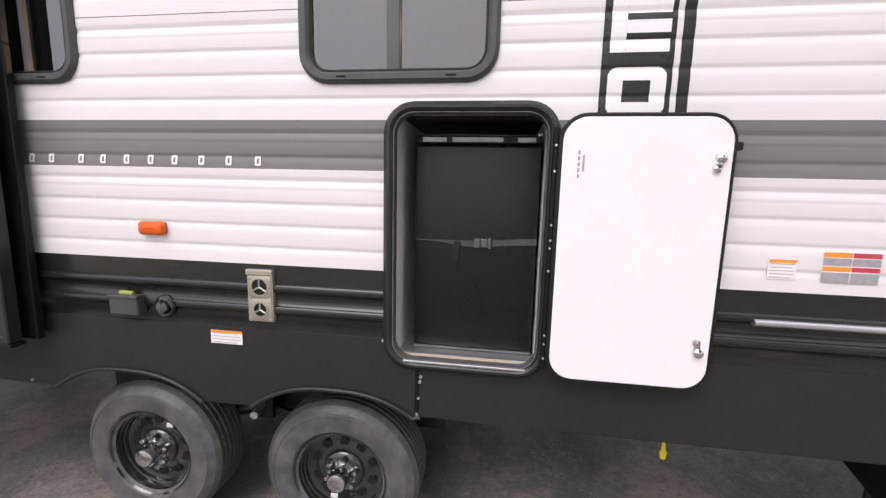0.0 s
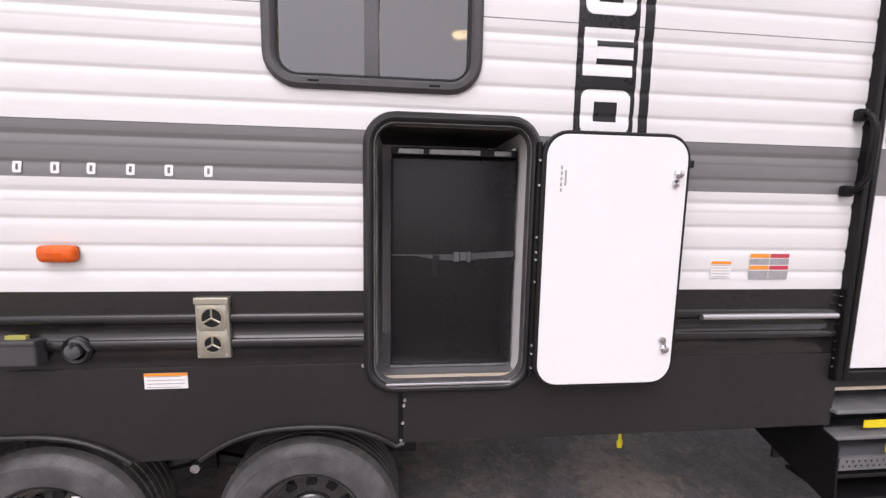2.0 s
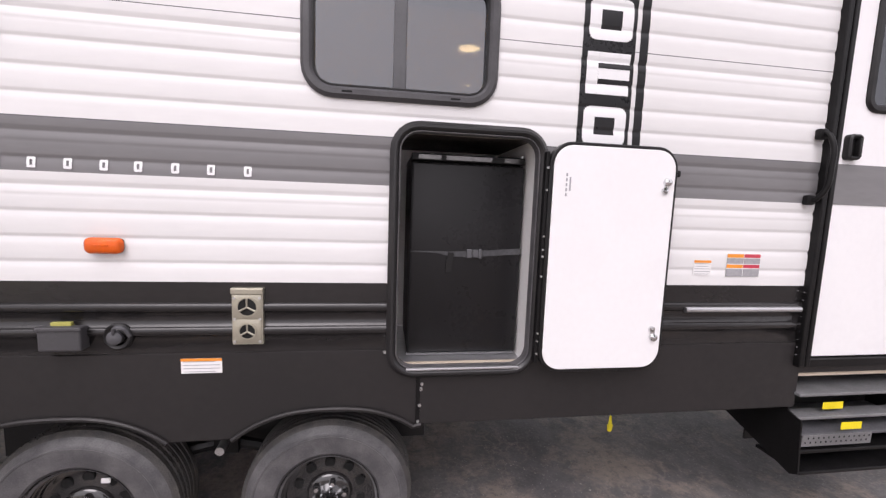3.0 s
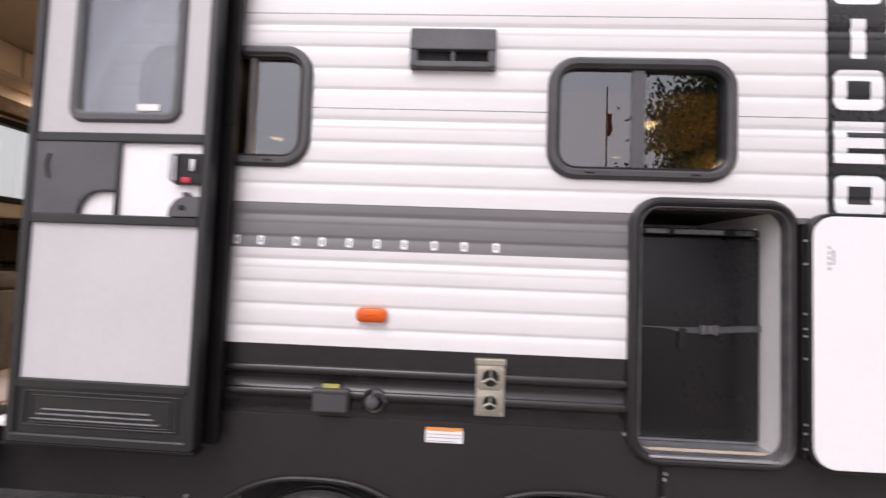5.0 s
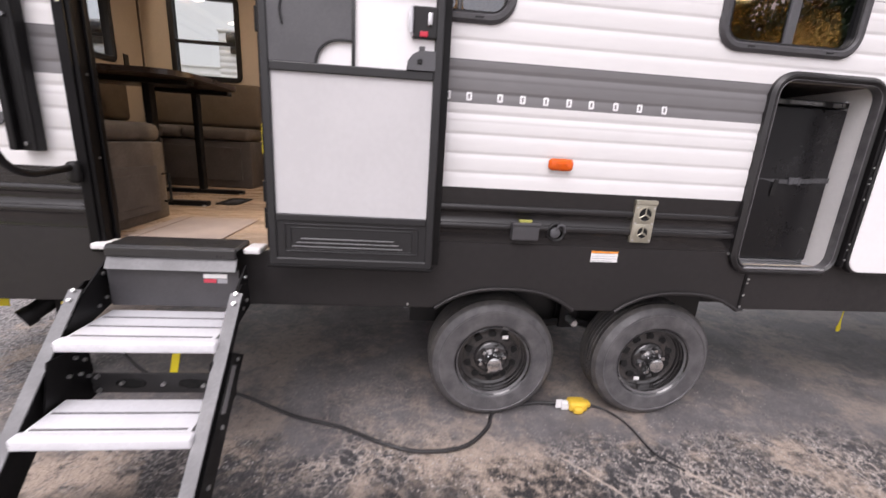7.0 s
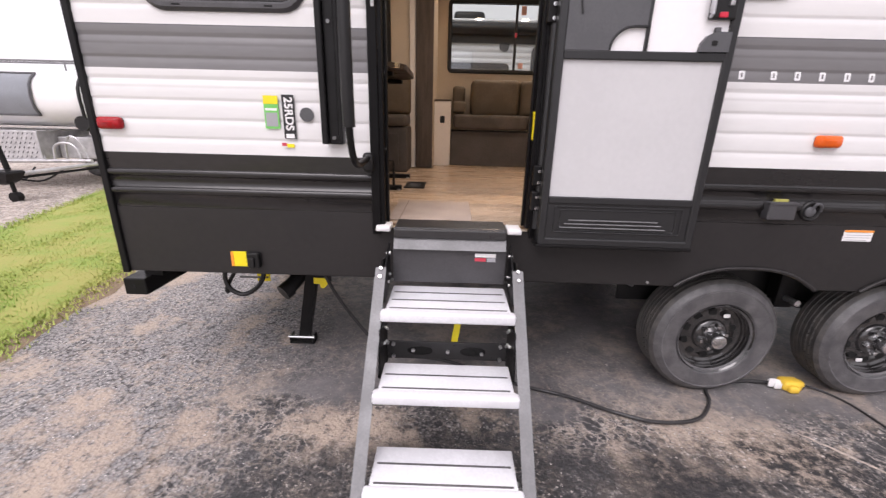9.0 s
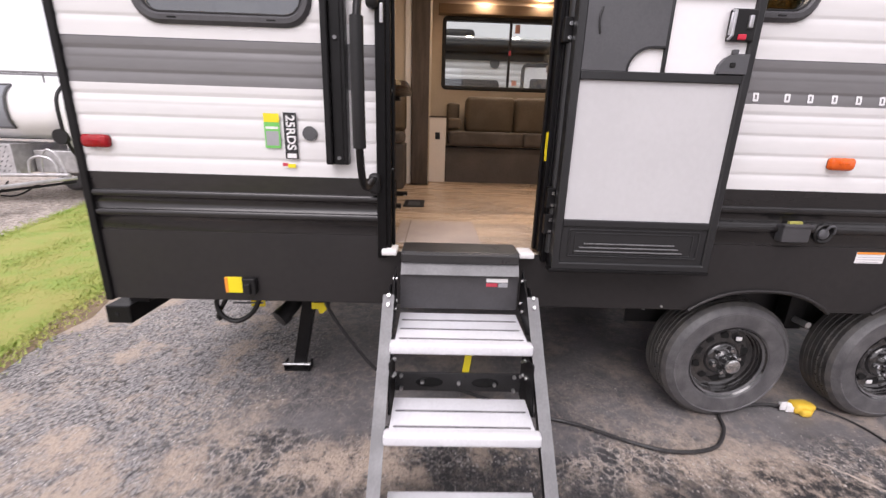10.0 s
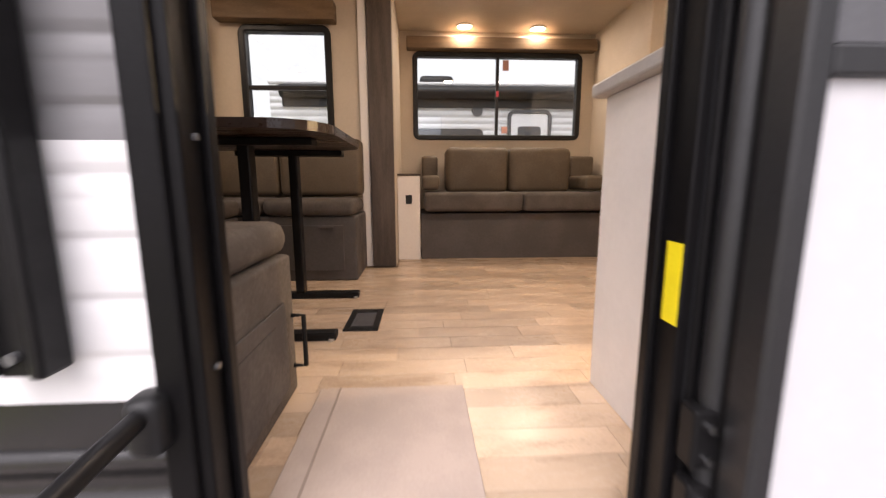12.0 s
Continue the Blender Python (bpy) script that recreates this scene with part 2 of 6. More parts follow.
RUBBER = material("dusty_tyre_rubber", (0.066, 0.064, 0.068), 0.42, 0, 0.35, 16, 0.3, 160, col2=(0.142, 0.136, 0.139), lo=0.30, hi=0.60)
TREADM = material("worn_tyre_tread", (0.036, 0.034, 0.035), 0.6, 0, 0.3, 20, 0.4, 160, col2=(0.085, 0.078, 0.072), lo=0.36, hi=0.60)
RIMM = material("black_painted_rim", (0.026, 0.0245, 0.025), 0.13, 0, 0.3, 10, coat=1.0)
HOLE = material("dark_cavity", (0.006, 0.006, 0.006), 0.9)
AMBER = material("amber_lens", (0.85, 0.13, 0.01), 0.25, 0, 0.25, 30, 0.15, 150, coat=0.1, spec=0.3)
RED = material("red_lens", (0.40, 0.008, 0.014), 0.25, 0, 0.3, 30, 0.15, 150, coat=0.1, spec=0.3)
YELLOW = material("yellow_tape", (0.86, 0.70, 0.01), 0.45, 0, 0.08, 12)
YPLUG = material("yellow_plug_plastic", (0.80, 0.52, 0.05), 0.5, 0, 0.12, 20)
ORANGE = material("orange_print", (0.85, 0.30, 0.03), 0.5, 0, 0.05, 20)
REDP = material("red_print", (0.55, 0.05, 0.08), 0.5, 0, 0.05, 20)
GREEN = material("green_print", (0.16, 0.55, 0.12), 0.5, 0, 0.05, 20)
PAPER = material("white_label", (0.80, 0.79, 0.79), 0.5, 0, 0.03, 20)
INK = material("grey_print", (0.35, 0.35, 0.37), 0.6, 0, 0.05, 20)
PALEINK = material("pale_grey_print", (0.36, 0.355, 0.37), 0.6, 0, 0.15, 60)
GLOSSY = material("glossy_dark_trim", (0.18, 0.175, 0.175), 0.15, 0.7, 0.3, 30)
FRIDGEM = material("satin_black_fridge_door", (0.0105, 0.010, 0.011), 0.32, 0, 0.12, 3, 0.02, 300, spec=0.3)
LINER = material("grey_compartment_liner", (0.80, 0.785, 0.775), 0.35, 0.1, 0.06, 4)
LINERTOP = material("dark_brown_liner", (0.034, 0.026, 0.024), 0.6, 0, 0.2, 4)
STRAP = material("grey_webbing_strap", (0.065, 0.065, 0.070), 0.7, 0, 0.2, 60, 0.3, 500)
WALLIN = material("beige_wall_board", (0.55, 0.47, 0.37), 0.6, 0, 0.06, 4, 0.05, 300)
CEILIN = material("cream_ceiling_board", (0.47, 0.41, 0.33), 0.65, 0, 0.04, 3, 0.05, 200)
CABIN = material("cream_cabinet_board", (0.62, 0.55, 0.46), 0.5, 0, 0.05, 4)
CABW = material("white_cabinet_board", (0.79, 0.75, 0.72), 0.5, 0, 0.05, 4)
DARKWOOD = material("grey_brown_weathered_wood", (0.10, 0.075, 0.060), 0.55, 0, 0.4, 5, 0.15, 60, stretch=(5, 5, 0.5))
VALANCE = material("brown_valance_wood", (0.20, 0.13, 0.07), 0.55, 0, 0.3, 6, 0.08, 80, stretch=(0.6, 4, 4))
SOFAM = material("olive_brown_leatherette", (0.118, 0.088, 0.058), 0.55, 0, 0.20, 6, 0.2, 160)
SEATM = material("taupe_fabric", (0.092, 0.077, 0.068), 0.75, 0, 0.22, 7, 0.3, 320)
BASEM = material("grey_brown_base_panel", (0.082, 0.072, 0.069), 0.6, 0, 0.18, 5, 0.05, 100)
TABLEM = material("dark_walnut_table", (0.034, 0.020, 0.015), 0.28, 0, 0.35, 6, 0.05, 80, stretch=(0.5, 5, 1))
MATM = material("beige_door_mat", (0.44, 0.36, 0.31), 0.85, 0, 0.08, 9, 0.3, 500)
PLANK = plank_material()
ASPHALT = asphalt_material()
GRASSM = material("lawn_soil", (0.23, 0.32, 0.06), 0.9, 0, 0.3, 3, 0.3, 60, col2=(0.34, 0.33, 0.10))
BLADEM = material("grass_blade", (0.26, 0.38, 0.065), 0.7, 0, 0.3, 1.6, col2=(0.44, 0.42, 0.13), lo=0.36, hi=0.58)
GRAVELM = material("pale_gravel", (0.56, 0.49, 0.44), 0.9, 0, 0.5, 9, 0.9, 45, col2=(0.28, 0.235, 0.20), lo=0.40, hi=0.60)
STONEM = material("loose_stone", (0.55, 0.50, 0.46), 0.8, 0, 0.4, 30, col2=(0.25, 0.22, 0.20))
CABLEM = material("black_cable_sheath", (0.036, 0.034, 0.035), 0.42, 0, 0.25, 12)
BARK = material("tree_bark", (0.10, 0.075, 0.055), 0.9, 0, 0.4, 8, 0.6, 40, stretch=(4, 4, 1))
LEAF = material("tree_leaf", (0.045, 0.085, 0.025), 0.6, 0, 0.4, 3)
LAMPM = material("warm_lamp_diffuser", (1.0, 0.78, 0.45), 0.5, emit=14.0)
TINT = glass("tinted_window_acrylic", (0.21, 0.205, 0.18), 0.16)
CLEAR = glass("clear_window_pane", (0.76, 0.78, 0.765), 0.045)
FROST = glass("grey_screen_pane", (0.64, 0.64, 0.65), 0.16, 0.12)


# ---- mesh helpers ----
def adopt(ob, parent):
    ob.parent = parent
    if parent and parent.type == 'EMPTY':
        ob.matrix_parent_inverse = Matrix.Translation(-parent.location)


SINGLE = {"wall_opposite", "slide_out", "upper_panel", "flap_rim", "graphic_shape", "side_bolt", "rail_bolt", "bracket_bolt", "brace_bolt", "vent_screw", "hinge_screw", "skirt_screw", "frame_screw", "arm_bolt", "hinge_bolt", "shackle_bolt", "chassis_rail", "axle", "step_side", "print_mark", "window_sticker"}


def islands(bm):
    """Splits a mesh into its separate pieces."""
    left, out = set(bm.verts), []
    while left:
        todo, got = [left.pop()], []
        while todo:
            v = todo.pop()
            got.append(v)
            for e in v.link_edges:
                o = e.other_vert(v)
                if o in left:
                    left.discard(o)
                    todo.append(o)
        nb = bmesh.new()
        m = {v: nb.verts.new(v.co) for v in got}
        for f in {f for v in got for f in v.link_faces}:
            nb.faces.new([m[v] for v in f.verts])
        out.append(nb)
    bm.free()
    return out


def part(name, bm, mat, parent=None, label="", smooth=False, angle=40):
    if name in SINGLE:
        SINGLE.discard(name)
        obs = [part(name, p, mat, parent, label, smooth, angle) for p in islands(bm)]
        SINGLE.add(name)
        return obs[0]
    me = bpy.data.meshes.new(name)
    bmesh.ops.recalc_face_normals(bm, faces=bm.faces)
    bm.to_mesh(me)
    bm.free()
    for m in (mat if isinstance(mat, (list, tuple)) else [mat]):
        me.materials.append(m)
    if smooth:
        me.polygons.foreach_set("use_smooth", [True] * len(me.polygons))
        me.set_sharp_from_angle(angle=radians(angle))
    ob = new(name, me)
    adopt(ob, parent)
    if label:
        ob["label"] = label
    return ob


def thing(name, label, category, group="", kind="", at=(0, 0, 0)):
    ob = new(name)
    ob.location = at
    ob.empty_display_size = 0.1
    return tagged(ob, label, category, group, kind)


def B():
    return bmesh.new()


def box(bm, x0, x1, y0, y1, z0, z1, bevel=0.0, seg=2):
    vs = [bm.verts.new((x, y, z)) for x in (x0, x1) for y in (y0, y1) for z in (z0, z1)]
    fs = [bm.faces.new([vs[i] for i in f]) for f in ((0, 1, 3, 2), (4, 6, 7, 5), (0, 4, 5, 1), (2, 3, 7, 6), (0, 2, 6, 4), (1, 5, 7, 3))]
    if bevel:
        es = list({e for f in fs for e in f.edges})
        bmesh.ops.bevel(bm, geom=es, offset=bevel, segments=seg, profile=0.5, affect='EDGES')
    return bm


def rrect(a0, a1, b0, b1, r, n=6):
    """A rounded rectangle as points (a, b), going round once."""
    out = []
    for ca, cb, s in ((a1 - r, b1 - r, 0), (a0 + r, b1 - r, 90), (a0 + r, b0 + r, 180), (a1 - r, b0 + r, 270)):
        for k in range(n + 1):
            q = radians(s + 90 * k / n)
            out.append((ca + r * math.cos(q), cb + r * math.sin(q)))
    return out


def loops(bm, rings, close=True, cap0=False, cap1=False):
    """Skins a list of equal closed rings of 3D points."""
    vv = [[bm.verts.new(p) for p in ring] for ring in rings]
    for a, b in zip(vv, vv[1:]):
        for i in range(len(a)):
            k = (i + 1) % len(a)
            if not close and k == 0:
                continue
            bm.faces.new((a[i], a[k], b[k], b[i]))
    if cap0:
        bm.faces.new(vv[0][::-1])
    if cap1:
        bm.faces.new(vv[-1])
    return bm


def frame_xz(bm, x0, x1, z0, z1, r, width, y0, y1, lip=0.006):
    """A rounded frame in a wall along x: outer flange at y0 (front) with a soft edge, back at y1."""
    def R(d, y):
        return [(a, y, b) for a, b in rrect(x0 + d, x1 - d, z0 + d, z1 - d, max(0.004, r - d))]
    return loops(bm, [R(0, y1), R(0, y0 + lip), R(lip, y0), R(width - lip, y0), R(width, y0 + lip), R(width, y1), R(0, y1)])


def slab_xz(bm, x0, x1, z0, z1, r, y0, y1, soft=0.004):
    def R(d, y):
        return [(a, y, b) for a, b in rrect(x0 + d, x1 - d, z0 + d, z1 - d, max(0.003, r - d))]
    return loops(bm, [R(0, y1), R(0, y0 + soft), R(soft, y0)], cap0=True, cap1=True)


def tube(bm, pts, r, n=10, caps=True):
    pts = [Vector(p) for p in pts]
    rings, up = [], Vector((0.31, 0.17, 0.93))
    for i, p in enumerate(pts):
        d = (pts[min(i + 1, len(pts) - 1)] - pts[max(i - 1, 0)]).normalized()
        if i == 0:
            side = d.cross(up).normalized()
        side = (side - d * side.dot(d)).normalized()
        oth = d.cross(side)
        rad = r[i] if isinstance(r, (list, tuple)) else r
        rings.append([p + rad * (math.cos(2 * math.pi * k / n) * side + math.sin(2 * math.pi * k / n) * oth) for k in range(n)])
    return loops(bm, rings, cap0=caps, cap1=caps)


def smooth_path(pts, n=6):
    """A round curve through the given points."""
    P = [Vector(p) for p in pts]
    P = [2 * P[0] - P[1]] + P + [2 * P[-1] - P[-2]]
    out = []
    for i in range(1, len(P) - 2):
        for k in range(n):
            t = k / n
            a, b, c, d = P[i - 1:i + 3]
            out.append(0.5 * ((2 * b) + (c - a) * t + (2 * a - 5 * b + 4 * c - d) * t * t + (3 * b - a - 3 * c + d) * t ** 3))
    return out + [P[-2]]


def rod(bm, p0, p1, r, n=12):
    return tube(bm, [p0, p1], r, n)


def lathe_y(bm, cx, cz, prof, n=40):
    """Turns (radius, y) points about an axis along y."""
    rings = [[(cx + r * math.cos(2 * math.pi * k / n), y, cz + r * math.sin(2 * math.pi * k / n)) for k in range(n)] for r, y in prof]
    return loops(bm, rings)


def disc_z(bm, x, y, z, r, h, n=24):
    return loops(bm, [[(x + q * math.cos(2 * math.pi * k / n), y + q * math.sin(2 * math.pi * k / n), zz) for k in range(n)] for q, zz in ((r, z + h), (r, z + 0.3 * h), (r * 0.85, z))], cap0=True, cap1=True)


def lettering(name, text, size, m, mat, parent, depth=0.0015):
    cu = bpy.data.curves.new(name, 'FONT')
    cu.body, cu.size, cu.align_x, cu.align_y, cu.extrude, cu.offset = text, size, 'CENTER', 'CENTER', depth, size * 0.022
    tmp = new(name + "_tmp", cu)
    dg = bpy.context.evaluated_depsgraph_get()
    me = bpy.data.meshes.new_from_object(tmp.evaluated_get(dg))
    bpy.data.objects.remove(tmp)
    me.transform(m)
    me.materials.clear()
    me.materials.append(mat)
    ob = new(name, me)
    adopt(ob, parent)
    return ob

# ---- the travel trailer: shell ----
W = 1.457            # outer face of the door-side wall
REAR, FRONT = -4.62, 4.3
FLOOR, CEIL, ROOF = 0.945, 3.03, 3.12
FAR = 3.90           # inner face of the opposite wall
SEAMS = (1.614, 1.783, 2.150, 2.517, 2.884)       # laps between the siding sheets
BAND0, BAND1, DARK, SKIRT = 1.614, 1.783, 1.258, 1.004
GROOVES = [(top - o, o < 0.05) for low, top in zip((DARK, *SEAMS), (*SEAMS, 3.251)) for o in (0.042, 0.126, 0.209, 0.291) if low + 0.015 < top - o < ROOF]
NOTCH = [(-0.030, 0.0), (-0.022, 0.0003), (-0.014, 0.0012), (-0.006, 0.0030), (0.0, 0.0040), (0.002, 0.0035), (0.009, 0.0006), (0.013, 0.0)]
DEEP = [(-0.042, 0.0), (-0.036, 0.0002), (-0.030, 0.0008), (-0.028, 0.0003), (-0.022, 0.0004), (-0.012, 0.0017), (-0.004, 0.0042), (0.0, 0.0050), (0.003, 0.0043), (0.013, 0.0008), (0.018, 0.0)]


def relief(z):
    """How far the siding stands out at a height."""
    if z >= DARK:
        for zg, deep in GROOVES:
            pts = DEEP if deep else NOTCH
            if pts[0][0] < z - zg < pts[-1][0]:
                for (a, p), (b, q) in zip(pts, pts[1:]):
                    if z - zg <= b:
                        return 0.006 - p - (q - p) * (z - zg - a) / (b - a)
        return 0.006
    for c in (1.167, 1.082):
        d = abs(z - c) / 0.017
        if d < 1:
            return 0.002 + 0.012 * math.sqrt(1 - d * d)
    return 0.002


def heights(z0, z1):
    """Heights at which the siding's profile bends, between two heights."""
    zs = {round(z0, 4), round(z1, 4)}
    for zg, deep in GROOVES:
        for u, _ in DEEP if deep else NOTCH:
            zs.add(round(zg + u, 4))
    for s in (BAND0, BAND1, *SEAMS, *(q + 0.003 for q in SEAMS)):
        zs.add(round(s, 4))
    zs = {z for z in zs if z >= DARK}
    zs.add(DARK)
    for c in (1.167, 1.082):
        for k in range(-4, 5):
            zs.add(round(c + 0.017 * math.sin(k * math.pi / 8), 4))
    zs.update((SKIRT, round(z0, 4), round(z1, 4)))
    return sorted(z for z in zs if z0 - 1e-4 <= z <= z1 + 1e-4)


def patch(bm, x0, x1, z0, z1, lift=0.0016, mi=0):
    """A film that lies on the siding and follows its ribs."""
    zs = heights(z0, z1)
    cols = [[bm.verts.new((x, W - relief(z) - lift, z)) for z in zs] for x in (x0, x1)]
    for i in range(len(zs) - 1):
        f = bm.faces.new((cols[0][i], cols[1][i], cols[1][i + 1], cols[0][i + 1]))
        f.material_index = mi


def ring_patch(bm, x0, x1, z0, z1, w, wz, mi=0, r=0.03, n=5):
    """A white block with rounded corners and a rectangular hole, laid on the siding."""
    r = min(r, w * 0.8)
    cuts = [x0 + r * (1 - math.cos(k * math.pi / 2 / n)) for k in range(n + 1)]
    edges = cuts + [x0 + w, x1 - w] + [x0 + x1 - c for c in cuts[::-1]]
    for a, c in zip(edges, edges[1:]):
        if c - a < 1e-6:
            continue
        q = (a + c) / 2
        d = max(0.0, r - min(q - x0, x1 - q))
        e = r - math.sqrt(max(0.0, r * r - d * d))
        if x0 + w - 1e-6 <= a and c <= x1 - w + 1e-6:
            patch(bm, a, c, z0, z0 + wz, 0.0030, mi)
            patch(bm, a, c, z1 - wz, z1, 0.0030, mi)
        else:
            patch(bm, a, c, z0 + e, z1 - e, 0.0030, mi)


DOOR = (-3.335, -2.625, 0.93, 2.74)
DOOR2 = (1.40, 2.10, 0.90, 2.74)
FRIDGE = (-0.402, 0.118, 0.932, 1.811)
WINS = [(-4.306, -3.615, 1.835, 2.656), (-2.300, -1.626, 1.920, 2.385), (-0.740, -0.056, 1.905, 2.360)]
holes = [DOOR, DOOR2, FRIDGE] + [(a + 0.035, b - 0.035, c + 0.035, d - 0.035) for a, b, c, d in WINS]

trailer = thing("travel_trailer", "white ribbed travel trailer with grey stripe and black skirt", "travel trailer", at=(-0.2, 2.7, 0))


def siding():
    bm = B()
    xs = sorted({REAR, FRONT} | {v for h in holes for v in h[:2]})
    for a, b in zip(xs, xs[1:]):
        cuts = sorted((h[2], h[3]) for h in holes if h[0] <= a + 1e-6 and h[1] >= b - 1e-6)
        spans, lo = [], SKIRT
        for c, d in cuts:
            if c > lo:
                spans.append((lo, c))
            lo = max(lo, d)
        spans.append((lo, ROOF))
        for z0, z1 in spans:
            zs = heights(z0, z1)
            cols = [[bm.verts.new((x, W - relief(z), z)) for z in zs] for x in (a, b)]
            for i in range(len(zs) - 1):
                f = bm.faces.new((cols[0][i], cols[1][i], cols[1][i + 1], cols[0][i + 1]))
                zm = (zs[i] + zs[i + 1]) / 2
                f.material_index = 2 if zm < DARK else 1 if BAND0 < zm < BAND1 else 3 if any(q < zm < q + 0.003 for q in SEAMS) else 0
    bmesh.ops.remove_doubles(bm, verts=bm.verts, dist=1e-5)
    return part("side_wall", bm, [WHITE, GREY, BLACKSIDE, DGREYP], trailer, "white ribbed aluminium siding with a grey band and black lower ribs", True, 75)


wall = siding()

WHEELS = (-1.555, -0.655)
ARCHES = (-1.545, -0.640)


def skirt_foot(x):
    z = 0.672 if x < -0.31 else 0.860 if DOOR2[0] - 0.001 < x < DOOR2[1] + 0.001 else 0.700
    for c in ARCHES:
        d = abs(x - c) / 0.375
        if d < 1:
            z = max(z, 0.645 + 0.132 * (1 - d ** 2.6))
    return z


def skirt():
    bm = B()
    xs = sorted({REAR, FRONT, -0.31, -0.3099, DOOR2[0] - 0.003, DOOR2[1] + 0.003, FRIDGE[0], FRIDGE[1], DOOR[0], DOOR[1], DOOR2[0], DOOR2[1]} | {-2.0 + 0.02 * k for k in range(90)})
    for a, b in zip(xs, xs[1:]):
        top = SKIRT
        for h in (DOOR, DOOR2, FRIDGE):
            if h[0] <= a + 1e-6 and h[1] >= b - 1e-6:
                top = h[2]
        v = []
        for x in (a, b):
            zf = skirt_foot(x if x != -0.31 else -0.311)
            v.append([bm.verts.new(p) for p in ((x, W + 0.03, zf), (x, W - 0.002, zf), (x, W - 0.005, zf + 0.006), (x, W - 0.005, top - 0.004), (x, W + 0.002, top))])
        for i in range(4):
            bm.faces.new((v[0][i], v[1][i], v[1][i + 1], v[0][i + 1]))
    bmesh.ops.remove_doubles(bm, verts=bm.verts, dist=1e-4)
    ob = part("skirt", bm, SKIRTM, trailer, "flat black metal skirt panel with wheel arches")
    for c in ARCHES:
        b2 = B()
        tube(b2, [(c + 0.375 * math.sin(a), W - 0.012, skirt_foot(c + 0.3749 * math.sin(a)) + 0.002) for a in [math.pi * (k / 28 - 0.5) * 0.74 for k in range(29)]], 0.009, 8)
        part("arch_flare", b2, SKIRTM, ob, "rolled black edge of the wheel arch", True)
    b2 = B()
    box(b2, -0.318, -0.302, W - 0.009, W - 0.004, 0.69, 0.93, 0.002)
    part("joint_strip", b2, BLACKM, ob)
    return ob


skirt_ob = skirt()
b = B()
for x, z in ((-0.296, 0.865), (-0.299, 0.845), (-0.303, 0.78), (-0.308, 0.715), (-0.44, 0.995), (-2.02, 0.69)):
    rod(b, (x, W - 0.004, z), (x, W - 0.012, z), 0.006, 8)
part("skirt_screw", b, ZINC, skirt_ob, "small zinc screw heads")

# shell: opposite wall with the slide-out, ends, roof, underside
SL0, SL1, SLY, SLTOP = -3.20, -1.36, 4.86, 2.93     # slide-out: ends, inner face of its outer wall, ceiling
b = B()
T = 0.05
WR = (-4.22, -3.64, 1.90, 2.60)      # window in the opposite wall
for x0, x1, z0, z1 in ((REAR, WR[0], 0.67, ROOF), (WR[0], WR[1], 0.67, WR[2]), (WR[0], WR[1], WR[3], ROOF), (WR[1], SL0, 0.67, ROOF), (SL0, SL1, SLTOP, ROOF), (SL1, FRONT, 0.67, ROOF)):
    box(b, x0, x1, FAR, FAR + T, z0, z1)
part("wall_opposite", b, WALLIN, trailer, "beige inner wall board with a window")
RW = (2.42, 3.47, 1.945, 2.53)       # rear window, along y
RIN = 0.150          # thickness of the rear wall
b = B()
for y0, y1, z0, z1 in ((W + 0.004, RW[0], 0.67, ROOF), (RW[0], RW[1], 0.67, RW[2]), (RW[0], RW[1], RW[3], ROOF), (RW[1], FAR, 0.67, ROOF)):
    box(b, REAR, REAR + RIN, y0, y1, z0, z1)
part("wall_rear", b, WALLIN, trailer, "beige rear wall board with a wide window")
b = B()
box(b, FRONT, FRONT + T, W + 0.004, FAR + T, 0.67, ROOF)
part("wall_front", b, WHITE, trailer)
b = B()
box(b, REAR - 0.02, FRONT + T, W - 0.03, FAR + T + 0.03, ROOF, ROOF + 0.06, 0.02)
part("roof", b, WHITE, trailer, "white rubber roof sheet")
# inner lining of the door-side wall
b = B()
xs = sorted({REAR + T, FRONT} | {v for h in holes for v in h[:2]})
for a, c in zip(xs, xs[1:]):
    lo = 0.67
    for d, e in sorted((h[2], h[3]) for h in holes if h[0] <= a + 1e-6 and h[1] >= c - 1e-6):
        if d > lo:
            box(b, a, c, W + 0.008, W + 0.05, lo, d)
        lo = max(lo, e)
    box(b, a, c, W + 0.008, W + 0.05, lo, ROOF)
# openings over the wheels stay free; a dark well stands behind them
lining = part("inner_lining", b, WALLIN, trailer)
bmx = bmesh.new()
bmx.from_mesh(lining.data)
for v in bmx.verts:
    if v.co.z < 0.68:
        v.co.z = 0.84
bmx.to_mesh(lining.data)
bmx.free()
b = B()
box(b, REAR + 0.02, FRONT, W + 0.06, FAR, 0.84, 0.90)
part("underfloor", b, BLACKP, trailer, "black underfloor membrane")
b = B()
for y in (1.98, 3.35):
    box(b, REAR + 0.05, FRONT, y, y + 0.05, 0.60, 0.84, 0.004)
part("chassis_rail", b, BLACKM, trailer, "black steel chassis rails")
